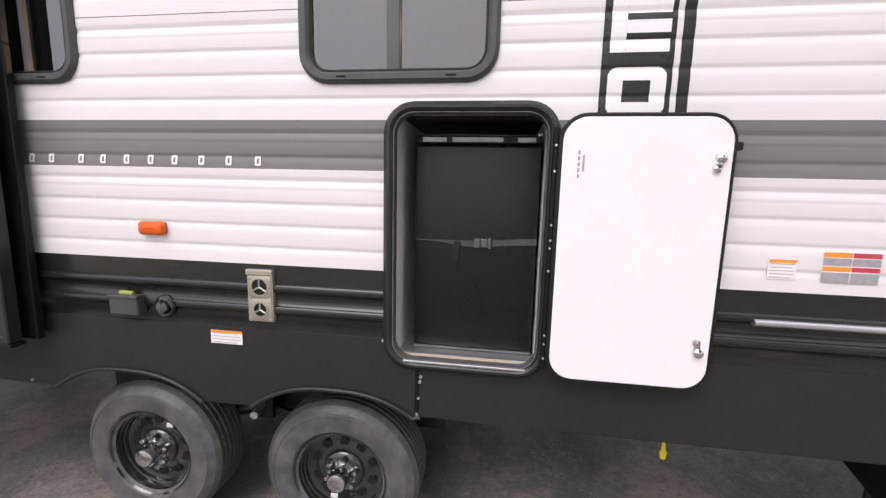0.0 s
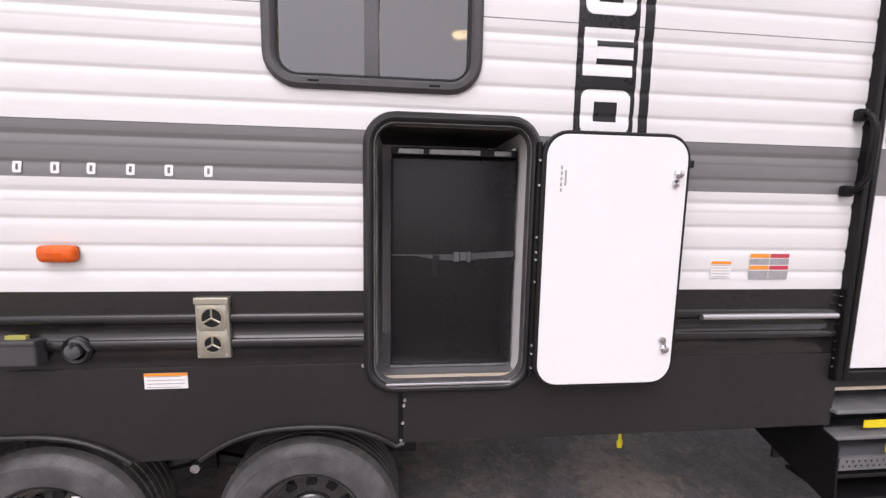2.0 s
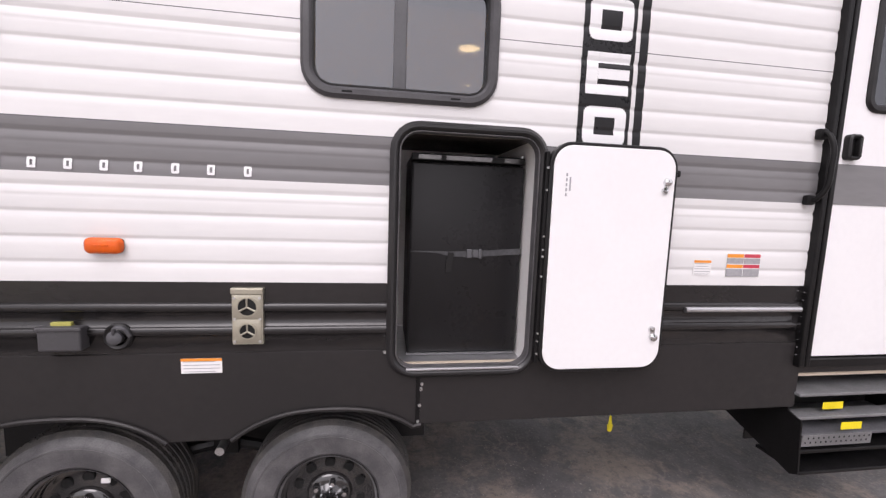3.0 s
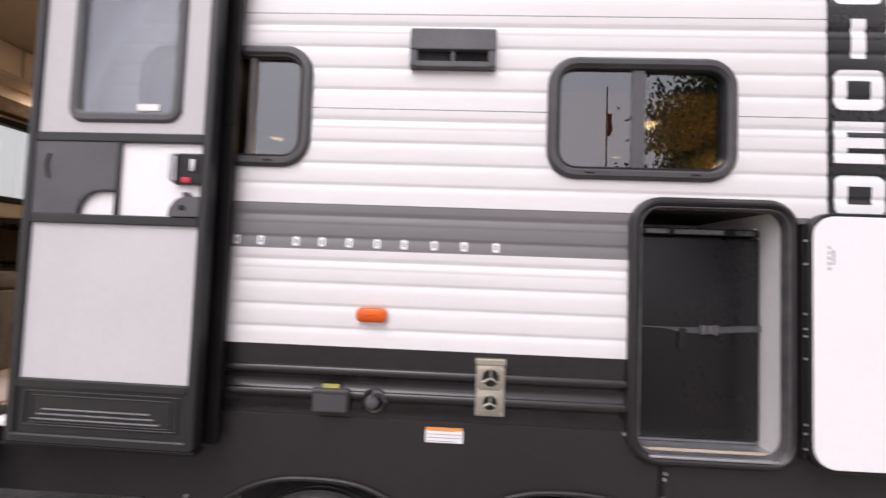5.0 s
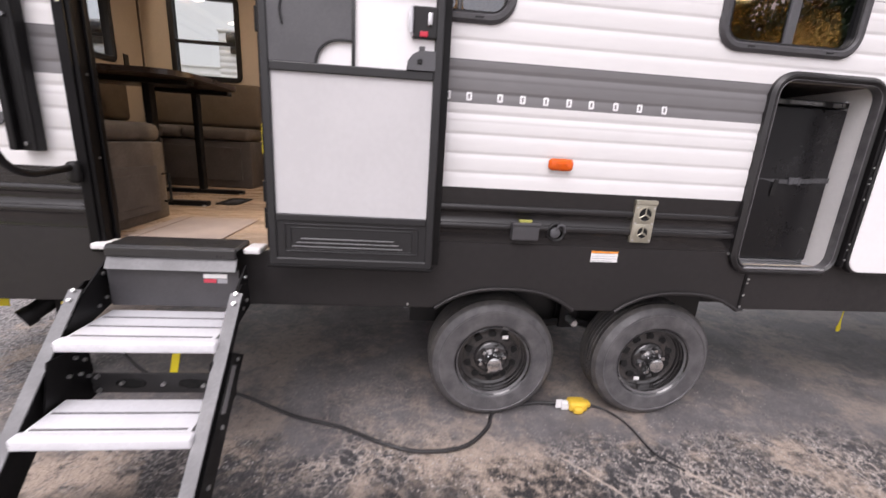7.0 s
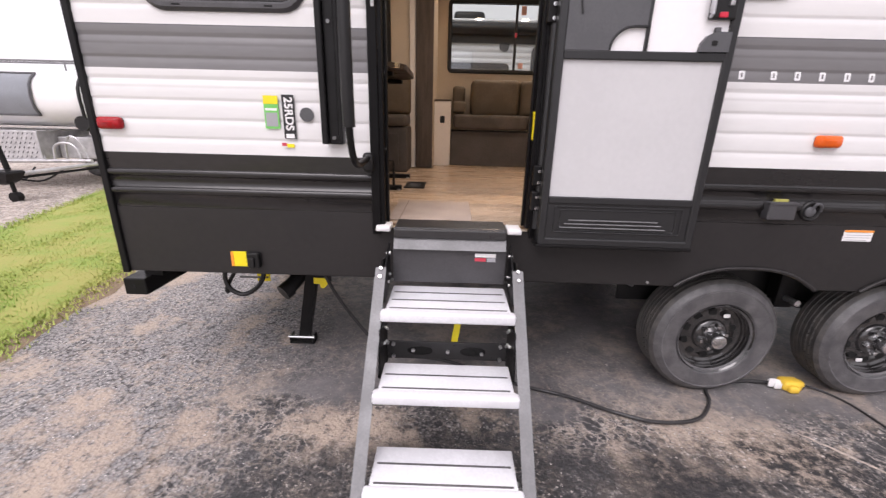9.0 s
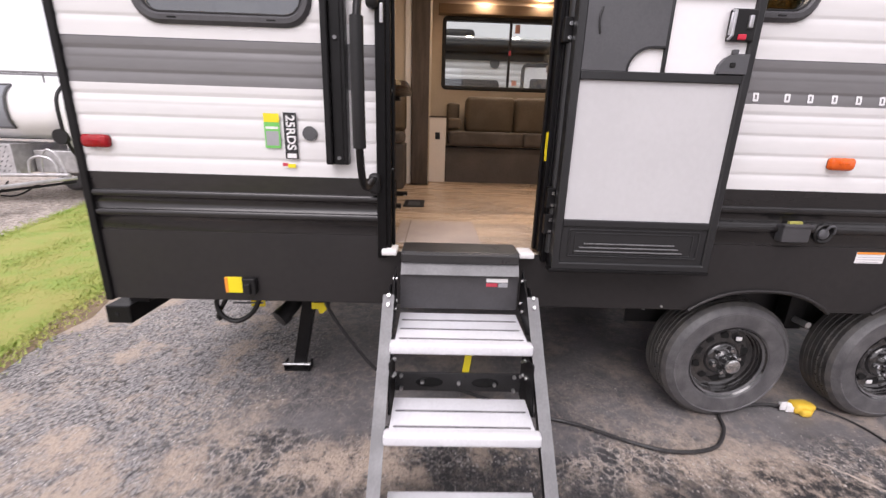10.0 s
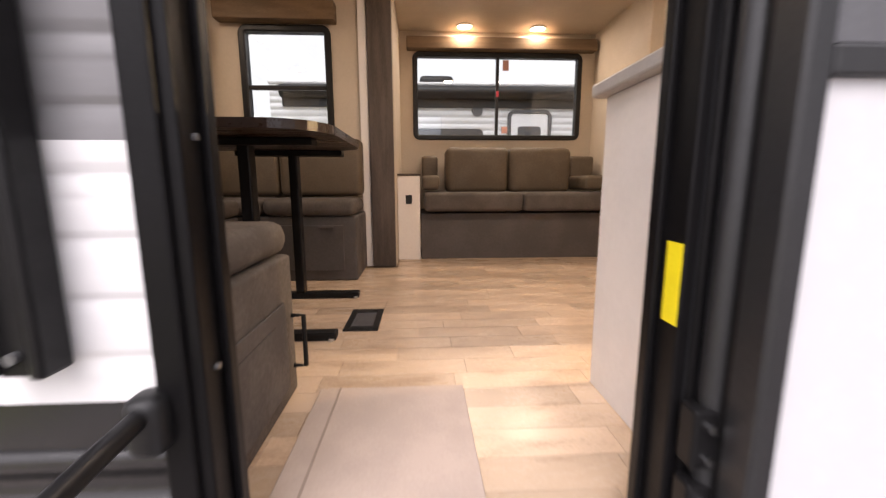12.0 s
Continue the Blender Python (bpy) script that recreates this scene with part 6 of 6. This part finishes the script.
box(b, -3.262, -3.256, 1.55, 2.045, FLOOR + 0.007, FLOOR + 0.0085)
part("fold_line", b, material("mat_fold", (0.30, 0.24, 0.20), 0.9), mat_)

# kitchen counter end beside the door
kc = thing("kitchen_counter", "white kitchen counter end with a grey worktop", "counter", at=(-2.0, 1.8, FLOOR))
b = B()
box(b, -2.492, -1.26, W + 0.055, 2.055, FLOOR, 1.795, 0.003)
part("body", b, CABW, kc, "white counter end panel")
b = B()
box(b, -2.525, -1.26, W + 0.055, 2.085, 1.796, 1.832, 0.006)
part("worktop", b, material("grey_laminate", (0.42, 0.40, 0.38), 0.4, 0, 0.1, 9), kc, "grey laminate worktop")

# sofa in the slide-out and the small cabinet beside it
sofa = thing("sofa", "olive-brown two-seat sofa on a grey-brown base", "sofa", at=(-2.3, 4.4, FLOOR))
b = B()
box(b, -3.015, -1.38, 4.15, 4.80, FLOOR, 1.315, 0.004)
part("base", b, BASEM, sofa, "grey-brown base panel")
for x0, x1 in ((-2.99, -2.20), (-2.195, -1.40)):
    cushion(x0, x1, 4.07, 4.62, 1.335, 1.485, SEATM, sofa, "seat_cushion", 0.035, "taupe seat cushion")
for x0, x1 in ((-2.80, -2.255), (-2.25, -1.705)):
    cushion(x0, x1, 4.40, 4.66, 1.47, 1.862, SOFAM, sofa, "back_cushion", 0.055)
for x0, x1 in ((-3.005, -2.86), (-1.65, -1.42)):
    cushion(x0, x1, 4.22, 4.78, 1.50, 1.62, SOFAM, sofa, "armrest", 0.03)
    cushion(x0, x1, 4.60, 4.80, 1.50, 1.80, SOFAM, sofa, "arm_back", 0.03)
sc = thing("end_cabinet", "narrow white cabinet with a wall socket beside the sofa", "cabinet", at=(-3.11, 4.4, FLOOR))
b = B()
box(b, -3.198, -3.022, 4.12, 4.80, FLOOR, 1.615, 0.004)
part("body", b, CABW, sc)
b = B()
box(b, -3.198, -3.018, 4.11, 4.80, 1.615, 1.632, 0.003)
part("top", b, DARKWOOD, sc, "dark wood top")
b = B()
box(b, -3.135, -3.085, 4.113, 4.121, 1.395, 1.465, 0.003)
part("socket", b, BLACKP, sc, "black wall socket")
b = B()
box(b, REAR + RIN + 0.001, REAR + RIN + 0.010, 3.58, 3.64, 1.93, 2.02, 0.002)
tagged(part("wall_switch", b, BLACKP), "small black wall switch", "switch")

# planks, laid along the trailer
random.seed(5)
PL, PW = 0.42, 0.104
y = W + 0.056
while y < 4.26:
    x = -4.56 + random.uniform(0, PL) - PL
    limit = -1.40 if y > FAR - 0.12 else -1.27
    lo = -3.19 if y > FAR - 0.12 else -4.56
    while x < limit:
        a, c = max(x, lo), min(x + PL, limit)
        if c - a > 0.05:
            b = B()
            box(b, a + 0.0006, c - 0.0006, y + 0.0006, y + PW - 0.0006, FLOOR - 0.006, FLOOR)
            part("plank", b, PLANK, floor)
        x += PL
    y += PW


# ---- surroundings ----
NEARE = [(-5.35, -8), (-5.55, -1), (-5.75, 1.6), (-6.0, 3.0), (-6.5, 6.0), (-7.2, 12), (-8.0, 20)]
FARE = [(-4.9 - 1.2, -8), (-6.6, -1), (-7.5, 1.6), (-8.1, 3.0), (-9.15, 6.0), (-11.4, 12), (-14.5, 20)]


def edge_x(E, y):
    for (xa, ya), (xb, yb) in zip(E, E[1:]):
        if y <= yb:
            return xa + (xb - xa) * (y - ya) / (yb - ya)
    return E[-1][0]


def strip(name, e0, e1, z, mat, n=90, wob=0.10, seed=1):
    b = B()
    rows = []
    for k in range(n + 1):
        y = -8 + 28 * k / n
        a, c = edge_x(e0, y) if isinstance(e0, list) else e0, edge_x(e1, y) if isinstance(e1, list) else e1
        a += wob * noise.noise((y * 1.7, seed, 0)) + 0.5 * wob * noise.noise((y * 6, seed, 3))
        c += wob * noise.noise((y * 1.7, seed + 9, 0)) + 0.5 * wob * noise.noise((y * 6, seed, 8))
        rows.append([b.verts.new((c + (a - c) * j / 12, y, z * (0.15 if j in (0, 12) else 1) + (0.02 * noise.noise((c + (a - c) * j / 4, y, 1)) if 0 < j < 12 else 0))) for j in range(13)])
    for r, s in zip(rows, rows[1:]):
        for j in range(12):
            b.faces.new((r[j], r[j + 1], s[j + 1], s[j]))
    return part(name, b, mat, None, "", True, 80)


lawn = strip("lawn", NEARE, FARE, 0.035, GRASSM)
tagged(lawn, "strip of green and yellowing lawn beside the asphalt", "grass", kind="structure")
gravel = strip("gravel_bed", [(x + 0.25, y) for x, y in FARE], -60.0, 0.02, GRAVELM, seed=4)
tagged(gravel, "pale gravel lot under the neighbouring trailer", "gravel", kind="structure")
soil = strip("soil_edge", [(x + 0.13, y) for x, y in NEARE], [(x - 0.35, y) for x, y in NEARE], 0.010, material("bare_soil", (0.30, 0.22, 0.15), 0.95, 0, 0.3, 12, 0.8, 60), wob=0.2, seed=7)
tagged(soil, "bare tan soil edge between lawn and asphalt", "soil", kind="structure")

rng = np.random.default_rng(3)


def blades(n):
    y = rng.uniform(-1.5, 12.5, n)
    x0 = np.array([edge_x(FARE, q) for q in y])
    x1 = np.array([edge_x(NEARE, q) for q in y])
    u = rng.uniform(0, 1, n)
    x = x0 + (x1 + 0.06 - x0) * u + rng.normal(0, 0.07, n)
    h = rng.uniform(0.012, 0.036, n) * (0.55 + 0.9 * np.array([0.5 + 0.5 * noise.noise((a * 1.3, c * 1.3, 2)) for a, c in zip(x, y)]))
    ang, lean = rng.uniform(0, 6.283, n), rng.uniform(0.3, 1.4, n)
    w = rng.uniform(0.004, 0.008, n)
    cx, sx = np.cos(ang), np.sin(ang)
    base = np.stack([x, y, np.full(n, 0.02)], 1)
    side = np.stack([-sx * w, cx * w, np.zeros(n)], 1)
    tip = base + np.stack([cx * lean * h, sx * lean * h, h], 1)
    V = np.stack([base - side, base + side, tip], 1).reshape(-1, 3)
    F = np.arange(3 * n).reshape(-1, 3)
    me = bpy.data.meshes.new("grass")
    me.from_pydata(V.tolist(), [], F.tolist())
    me.materials.append(BLADEM)
    return tagged(new("grass", me), "short green and yellowing grass blades", "grass", kind="stuff")


blades(150000)


def stones(name, n, xr, yr, size, mat, lab, test=None):
    V, F = [], []
    for _ in range(n):
        x, y = rng.uniform(*xr), rng.uniform(*yr)
        if test and not test(x, y):
            continue
        s = size * rng.uniform(0.5, 1.4)
        k = len(V)
        for dx, dy, dz in ((1, 0, 0.3), (0.2, 1, 0.35), (-0.9, 0.3, 0.3), (-0.1, -0.9, 0.35), (0.1, 0.1, 0.95)):
            V.append((x + s * dx * rng.uniform(0.7, 1.2), y + s * dy * rng.uniform(0.7, 1.2), s * dz * rng.uniform(0.6, 1.1)))
        F += [(k, k + 1, k + 4), (k + 1, k + 2, k + 4), (k + 2, k + 3, k + 4), (k + 3, k, k + 4)]
    me = bpy.data.meshes.new(name)
    me.from_pydata(V, [], F)
    me.materials.append(mat)
    return tagged(new(name, me), lab, "gravel", kind="stuff")


def loose(x, y):
    if y > 1.25 and x > -3.9 and rng.uniform(0, 1) > 0.12:
        return False
    return noise.noise((x * 1.1, y * 1.1, 5)) + 0.6 * noise.noise((x * 4, y * 4, 2)) > rng.uniform(-0.15, 0.75)


stones("loose_chips", 30000, (-5.8, 1.5), (-0.2, 2.6), 0.0055, STONEM, "pale stone chips scattered on the asphalt", loose)
stones("gravel_stones", 14000, (-13.0, -7.5), (2.5, 10.0), 0.022, STONEM, "pale loose gravel stones", lambda x, y: x < edge_x(FARE, y) + 0.1)


def neighbour(name, x0, x1, y0, y1, z0, z1, lab, door_x=None, win=None, band=True):
    nt = thing(name, lab, "travel trailer", "parked trailers", at=((x0 + x1) / 2, (y0 + y1) / 2, 0))
    b = B()
    z = z0 + 0.3
    pts = [(z0, 0.0)]
    while z < z1 - 0.1:
        pts += [(z, 0.0), (z + 0.02, -0.012), (z + 0.07, -0.014), (z + 0.09, 0.0)]
        z += 0.1
    pts.append((z1, 0.0))
    ring0 = [(y0 + d, z) for z, d in pts] + [(y1, z1), (y1, z0)]
    loops(b, [[(x, y, z) for y, z in ring0] for x in (x0, x1)], cap0=True, cap1=True)
    part("body", b, WHITE, nt, "white ribbed side", True, 50)
    b = B()
    box(b, x0 - 0.02, x1 + 0.02, y0 - 0.03, y1, z1, z1 + 0.05, 0.02)
    part("roof", b, WHITE, nt)
    if band:
        b = B()
        rod(b, (x0 + 0.2, y0 - 0.11, z1 - 0.12), (x1 - 0.2, y0 - 0.11, z1 - 0.12), 0.10, 14)
        box(b, x0 + 0.2, x1 - 0.2, y0 - 0.05, y0 - 0.005, z1 - 0.34, z1 - 0.05)
        part("awning", b, BLACKP, nt, "rolled black awning", True)
    b = B()
    box(b, x0, x1, y0 - 0.02, y0 - 0.004, z0, z0 + 0.5)
    part("lower_band", b, GREY, nt, "grey lower band")
    if door_x is not None:
        b = B()
        frame_xz(b, door_x - 0.36, door_x + 0.36, 0.85, z1 - 0.36, 0.12, 0.06, y0 - 0.05, y0, 0.01)
        d = part("door", b, DGREYP, nt, "white door with a dark window", True)
        b = B()
        slab_xz(b, door_x - 0.31, door_x + 0.31, 0.90, z1 - 0.41, 0.08, y0 - 0.03, y0, 0.005)
        part("door_leaf", b, WPANEL, d)
        b = B()
        slab_xz(b, door_x - 0.19, door_x + 0.19, 1.75, z1 - 0.62, 0.05, y0 - 0.04, y0 - 0.02, 0.005)
        part("door_glass", b, DGREYP, d)
    for a, c, e, f in win or ():
        b = B()
        slab_xz(b, a, c, e, f, 0.08, y0 - 0.035, y0, 0.01)
        part("window", b, FRAMEM, nt, "dark window", True)
    for x in ((x0 + x1) / 2 - 0.45, (x0 + x1) / 2 + 0.45):
        b = B()
        lathe_y(b, x, 0.34, [(0.01, y0 + 0.03), (0.19, y0 + 0.03), (0.25, y0 + 0.02), (0.31, y0 + 0.03), (0.34, y0 + 0.06), (0.34, y0 + 0.22)], 28)
        part("tyre", b, RUBBER, nt, "", True)
    b = B()
    box(b, x0 + 0.3, x1 - 0.3, y0 + 0.3, y1 - 0.3, 0.25, z0)
    part("chassis", b, BLACKM, nt)
    return nt


n1 = neighbour("parked_trailer", -5.35, 2.2, 7.6, 10.0, 0.6, 3.08, "white ribbed travel trailer with a black awning", -1.25, [(-3.25, -2.0, 2.0, 2.42)])
b = B()
box(b, -3.02, -2.42, 8.3, 9.1, 3.12, 3.42, 0.08, 3)
part("roof_unit", b, BLACKP, n1, "black rooftop air conditioner", True)
b = B()
lathe_y(b, -2.10, 2.70, [(0.09, 7.585), (0.085, 7.56), (0.001, 7.56)], 20)
part("round_vent", b, DGREYP, n1, "", True)
neighbour("parked_trailer", -12.5, -6.2, 11.5, 14.0, 0.6, 3.0, "plain white travel trailer standing farther off", None, [(-8.0, -7.2, 1.7, 2.3)], False)

# low rounded camper on the gravel
BRIGHT = material("bright_aluminium", (0.60, 0.59, 0.60), 0.38, 0.6, 0.25, 9, 0.05, 90)
pod = thing("teardrop_camper", "rounded white camper with tread-plate box and open tongue", "camper", at=(-11.2, 7.9, 0))
b = B()


def pod_ring(x, s):
    cy, cz = 8.0, 1.64
    return [(x, cy + s * 1.0 * math.copysign(abs(math.cos(a)) ** 0.75, math.cos(a)), cz + s * 0.53 * math.copysign(abs(math.sin(a)) ** 0.75, math.sin(a))) for a in [2 * math.pi * k / 32 for k in range(32)]]


loops(b, [pod_ring(x, s) for x, s in ((-14.0, 0.7), (-13.8, 0.92), (-13.2, 1.0), (-9.75, 1.0), (-9.6, 0.985), (-9.5, 0.94), (-9.45, 0.8))], cap0=True, cap1=True)
part("body", b, WPANEL, pod, "smooth white rounded shell", True, 60)


def end_ring(x, s):
    return [(x, y, z if z > 1.64 else 1.64 - (1.64 - z) * 2.0) for _, y, z in pod_ring(x, s)]


b = B()
loops(b, [end_ring(x, s) for x, s in ((-9.56, 1.0), (-9.46, 1.0), (-9.44, 0.97))], cap0=True, cap1=True)
part("end_panel", b, WPANEL, pod, "deep white end wall", True, 40)
b = B()
tube(b, end_ring(-9.56, 1.012) + [end_ring(-9.56, 1.012)[0]], 0.028, 8)
part("end_trim", b, BLACKP, pod, "black rounded end trim", True)
b = B()
for x0, x1, d, m in ((-11.45, -10.42, 0.0, 0),):
    arcs = [math.pi + radians(q) for q in (28, 14, 0, -14, -28, -40)]
    def pp(x, a, s):
        return (x, 8.0 + s * math.copysign(abs(math.cos(a)) ** 0.75, math.cos(a)), 1.64 + s * 0.53 * math.copysign(abs(math.sin(a)) ** 0.75, math.sin(a)))
    loops(b, [[pp(x0, a, 1.03) for a in arcs] + [pp(x0, a, 0.99) for a in arcs[::-1]], [pp(x1, a, 1.03) for a in arcs] + [pp(x1, a, 0.99) for a in arcs[::-1]]], cap0=True, cap1=True)
part("window", b, material("grey_curved_window", (0.23, 0.245, 0.27), 0.12, 0, 0.1, 3), pod, "grey curved window", True)
b = B()
for a_ in (arcs[0], arcs[-1]):
    tube(b, [pp(-11.47, a_, 1.03), pp(-10.40, a_, 1.03)], 0.022, 8)
for x in (-11.46, -10.41):
    tube(b, [pp(x, a_, 1.03) for a_ in arcs], 0.022, 8)
part("window_surround", b, DGREYP, pod, "dark grey window surround", True)
b = B()
for y in (7.35, 7.7):
    rod(b, (-13.6, y, 2.26), (-9.7, y, 2.26), 0.018, 8)
for x in (-13.0, -11.4, -10.0):
    rod(b, (x, 7.35, 2.1), (x, 7.35, 2.26), 0.014, 8)
part("roof_rack", b, RAILM, pod, "dark roof rails", True)
b = B()
box(b, -12.2, -10.42, 6.9, 8.0, 0.55, 1.06, 0.01)
tp = part("tread_plate_box", b, BRIGHT, pod, "bright tread-plate storage box")
for i in range(20):
    for j in range(6):
        q = B()
        x, z = -12.15 + 0.085 * i + 0.04 * (j % 2), 0.60 + 0.082 * j
        loops(q, [[(x - 0.02, 6.897, z - 0.014), (x - 0.012, 6.897, z - 0.02), (x + 0.02, 6.897, z + 0.014), (x + 0.012, 6.897, z + 0.02)], [(x - 0.016, 6.891, z - 0.013), (x - 0.011, 6.891, z - 0.016), (x + 0.016, 6.891, z + 0.013), (x + 0.011, 6.891, z + 0.016)]], cap1=True)
        part("tread_ridge", q, DGREYP, tp)
b = B()
tube(b, smooth_path([(-10.25, 6.95, 0.50), (-10.20, 6.95, 0.78), (-10.0, 6.95, 0.86), (-9.80, 6.95, 0.78), (-9.74, 6.95, 0.50)], 5), 0.024, 8)
tube(b, [(-11.8, 6.88, 0.50), (-9.5, 6.88, 0.56)], 0.03, 8)
tube(b, smooth_path([(-10.02, 6.95, 0.50), (-9.98, 6.95, 0.84), (-9.86, 6.95, 0.98), (-9.70, 6.95, 0.86), (-9.62, 6.95, 0.56)], 5), 0.019, 8)
tube(b, [(-10.4, 6.95, 0.5), (-10.5, 6.95, 0.86)], 0.02, 8)
part("tube_frame", b, BRIGHT, pod, "silver tube frame and fender hoop", True)
b = B()
box(b, -10.40, -9.57, 7.25, 8.9, 0.55, 0.95, 0.02)
part("axle_box", b, BRIGHT, pod, "pale metal side box")
b = B()
lathe_y(b, -11.0, 0.32, [(0.02, 8.65), (0.18, 8.65), (0.25, 8.63), (0.30, 8.65), (0.32, 8.68), (0.32, 8.84)], 28)
part("tyre", b, RUBBER, pod, "", True)
b = B()
tube(b, [(-9.5, 7.0, 0.50), (-10.02, 5.95, 0.42)], 0.034, 8)
tube(b, [(-11.6, 7.0, 0.50), (-10.10, 5.95, 0.42)], 0.034, 8)
part("tongue", b, BRIGHT, pod, "silver drawbar", True)
b = B()
tube(b, [(-9.5, 6.98, 0.43), (-10.02, 5.98, 0.36)], 0.022, 8)
tube(b, smooth_path([(-10.3, 6.6, 0.46), (-10.2, 6.3, 0.30), (-10.08, 6.05, 0.34)], 4), 0.014, 6)
tube(b, smooth_path([(-9.75, 6.6, 0.46), (-9.9, 6.3, 0.28), (-10.0, 6.0, 0.34)], 4), 0.014, 6)
part("safety_chain", b, BLACKM, pod, "dark chains and rail under the drawbar", True)
b = B()
loops(b, [[(-10.06 - w, 5.86 - d, z), (-10.06 + w, 5.86 - d, z), (-10.06 + w, 5.86 + d, z), (-10.06 - w, 5.86 + d, z)] for z, w, d in ((0.28, 0.05, 0.06), (0.34, 0.13, 0.12), (0.46, 0.19, 0.15), (0.49, 0.17, 0.14))], cap0=True, cap1=True)
rod(b, (-10.14, 6.02, 0.35), (-10.22, 6.02, 0.86), 0.04, 10)
rod(b, (-9.98, 5.85, 0.36), (-9.96, 5.85, 0.10), 0.03, 10)
tube(b, [(-9.96, 5.80, 0.08), (-9.96, 5.90, 0.08)], 0.08, 14)
part("coupler", b, BLACKM, pod, "black coupler and jack wheel", True)
b = B()
tube(b, [(-9.62, 6.98, 1.20), (-9.62, 7.06, 1.20)], 0.13, 16)
part("end_lamp", b, BLACKP, pod, "", True)


# ---- trees behind the path ----
def tree(x, y, h, seed, spread=1.0, leaves=150):
    rnd = random.Random(seed)
    tr = thing("tree", "leafy green deciduous tree beyond the lot", "tree", "trees beyond the lot", at=(x, y, 0))
    b = B()
    tube(b, [(x, y, 0), (x + 0.1, y, h * 0.3), (x - 0.1, y + 0.1, h * 0.6), (x, y, h * 0.92)], [0.24, 0.18, 0.11, 0.03], 9)
    ends = []
    for k in range(16):
        z = h * rnd.uniform(0.28, 0.85)
        a = rnd.uniform(0, 6.28)
        ln = h * 0.36 * (1.15 - z / h) * spread
        e = Vector((x + ln * math.cos(a), y + ln * math.sin(a), z + ln * 0.55))
        m = Vector((x, y, z)).lerp(e, 0.5) + Vector((0, 0, 0.1))
        tube(b, [(x, y, z), m, e], [0.07, 0.045, 0.012], 6)
        ends += [e, m, m.lerp(e, 0.5)]
    part("trunk", b, BARK, tr, "", True)
    V, F = [], []
    for e in ends:
        for _ in range(leaves):
            c = e + Vector((rnd.gauss(0, 0.42 * spread), rnd.gauss(0, 0.42 * spread), rnd.gauss(0, 0.34)))
            d = Vector((rnd.gauss(0, 1), rnd.gauss(0, 1), rnd.gauss(0, 1))).normalized() * 0.07
            s = d.orthogonal().normalized() * 0.032
            k = len(V)
            V += [c - d, c + s, c + d, c - s]
            F.append((k, k + 1, k + 2, k + 3))
    me = bpy.data.meshes.new("crown")
    me.from_pydata([tuple(v) for v in V], [], F)
    me.materials.append(LEAF)
    o = new("crown", me)
    adopt(o, tr)
    o["kind"] = "stuff"


tree(5.7, -6.6, 8.0, 1, 0.95, 900)
tree(9.8, -25.5, 9.6, 6, 0.8)
tree(-19.0, -8.5, 8.0, 2)
tree(16.0, -19.0, 9.0, 4)
pole = thing("flagpole", "tall white flagpole with a limp flag beyond the lot", "flagpole", at=(8.9, -25, 0))
b = B()
rod(b, (8.9, -25, 0), (8.9, -25, 14.5), 0.06, 10)
part("pole", b, RAILM, pole, "", True)
b = B()
loops(b, [[(8.95 + q * w, -25 + 0.05 * math.sin(9 * q), z) for q in (0, 0.25, 0.5, 0.75, 1)] for z, w in ((12.6, 0.30), (12.0, 0.26), (11.5, 0.36), (11.0, 0.16))])
flag = part("flag", b, material("faded_red_cloth", (0.12, 0.03, 0.05), 0.8, 0, 0.2, 6), pole, "limp faded red flag", True)
so = flag.modifiers.new("thick", 'SOLIDIFY')
so.thickness = 0.01
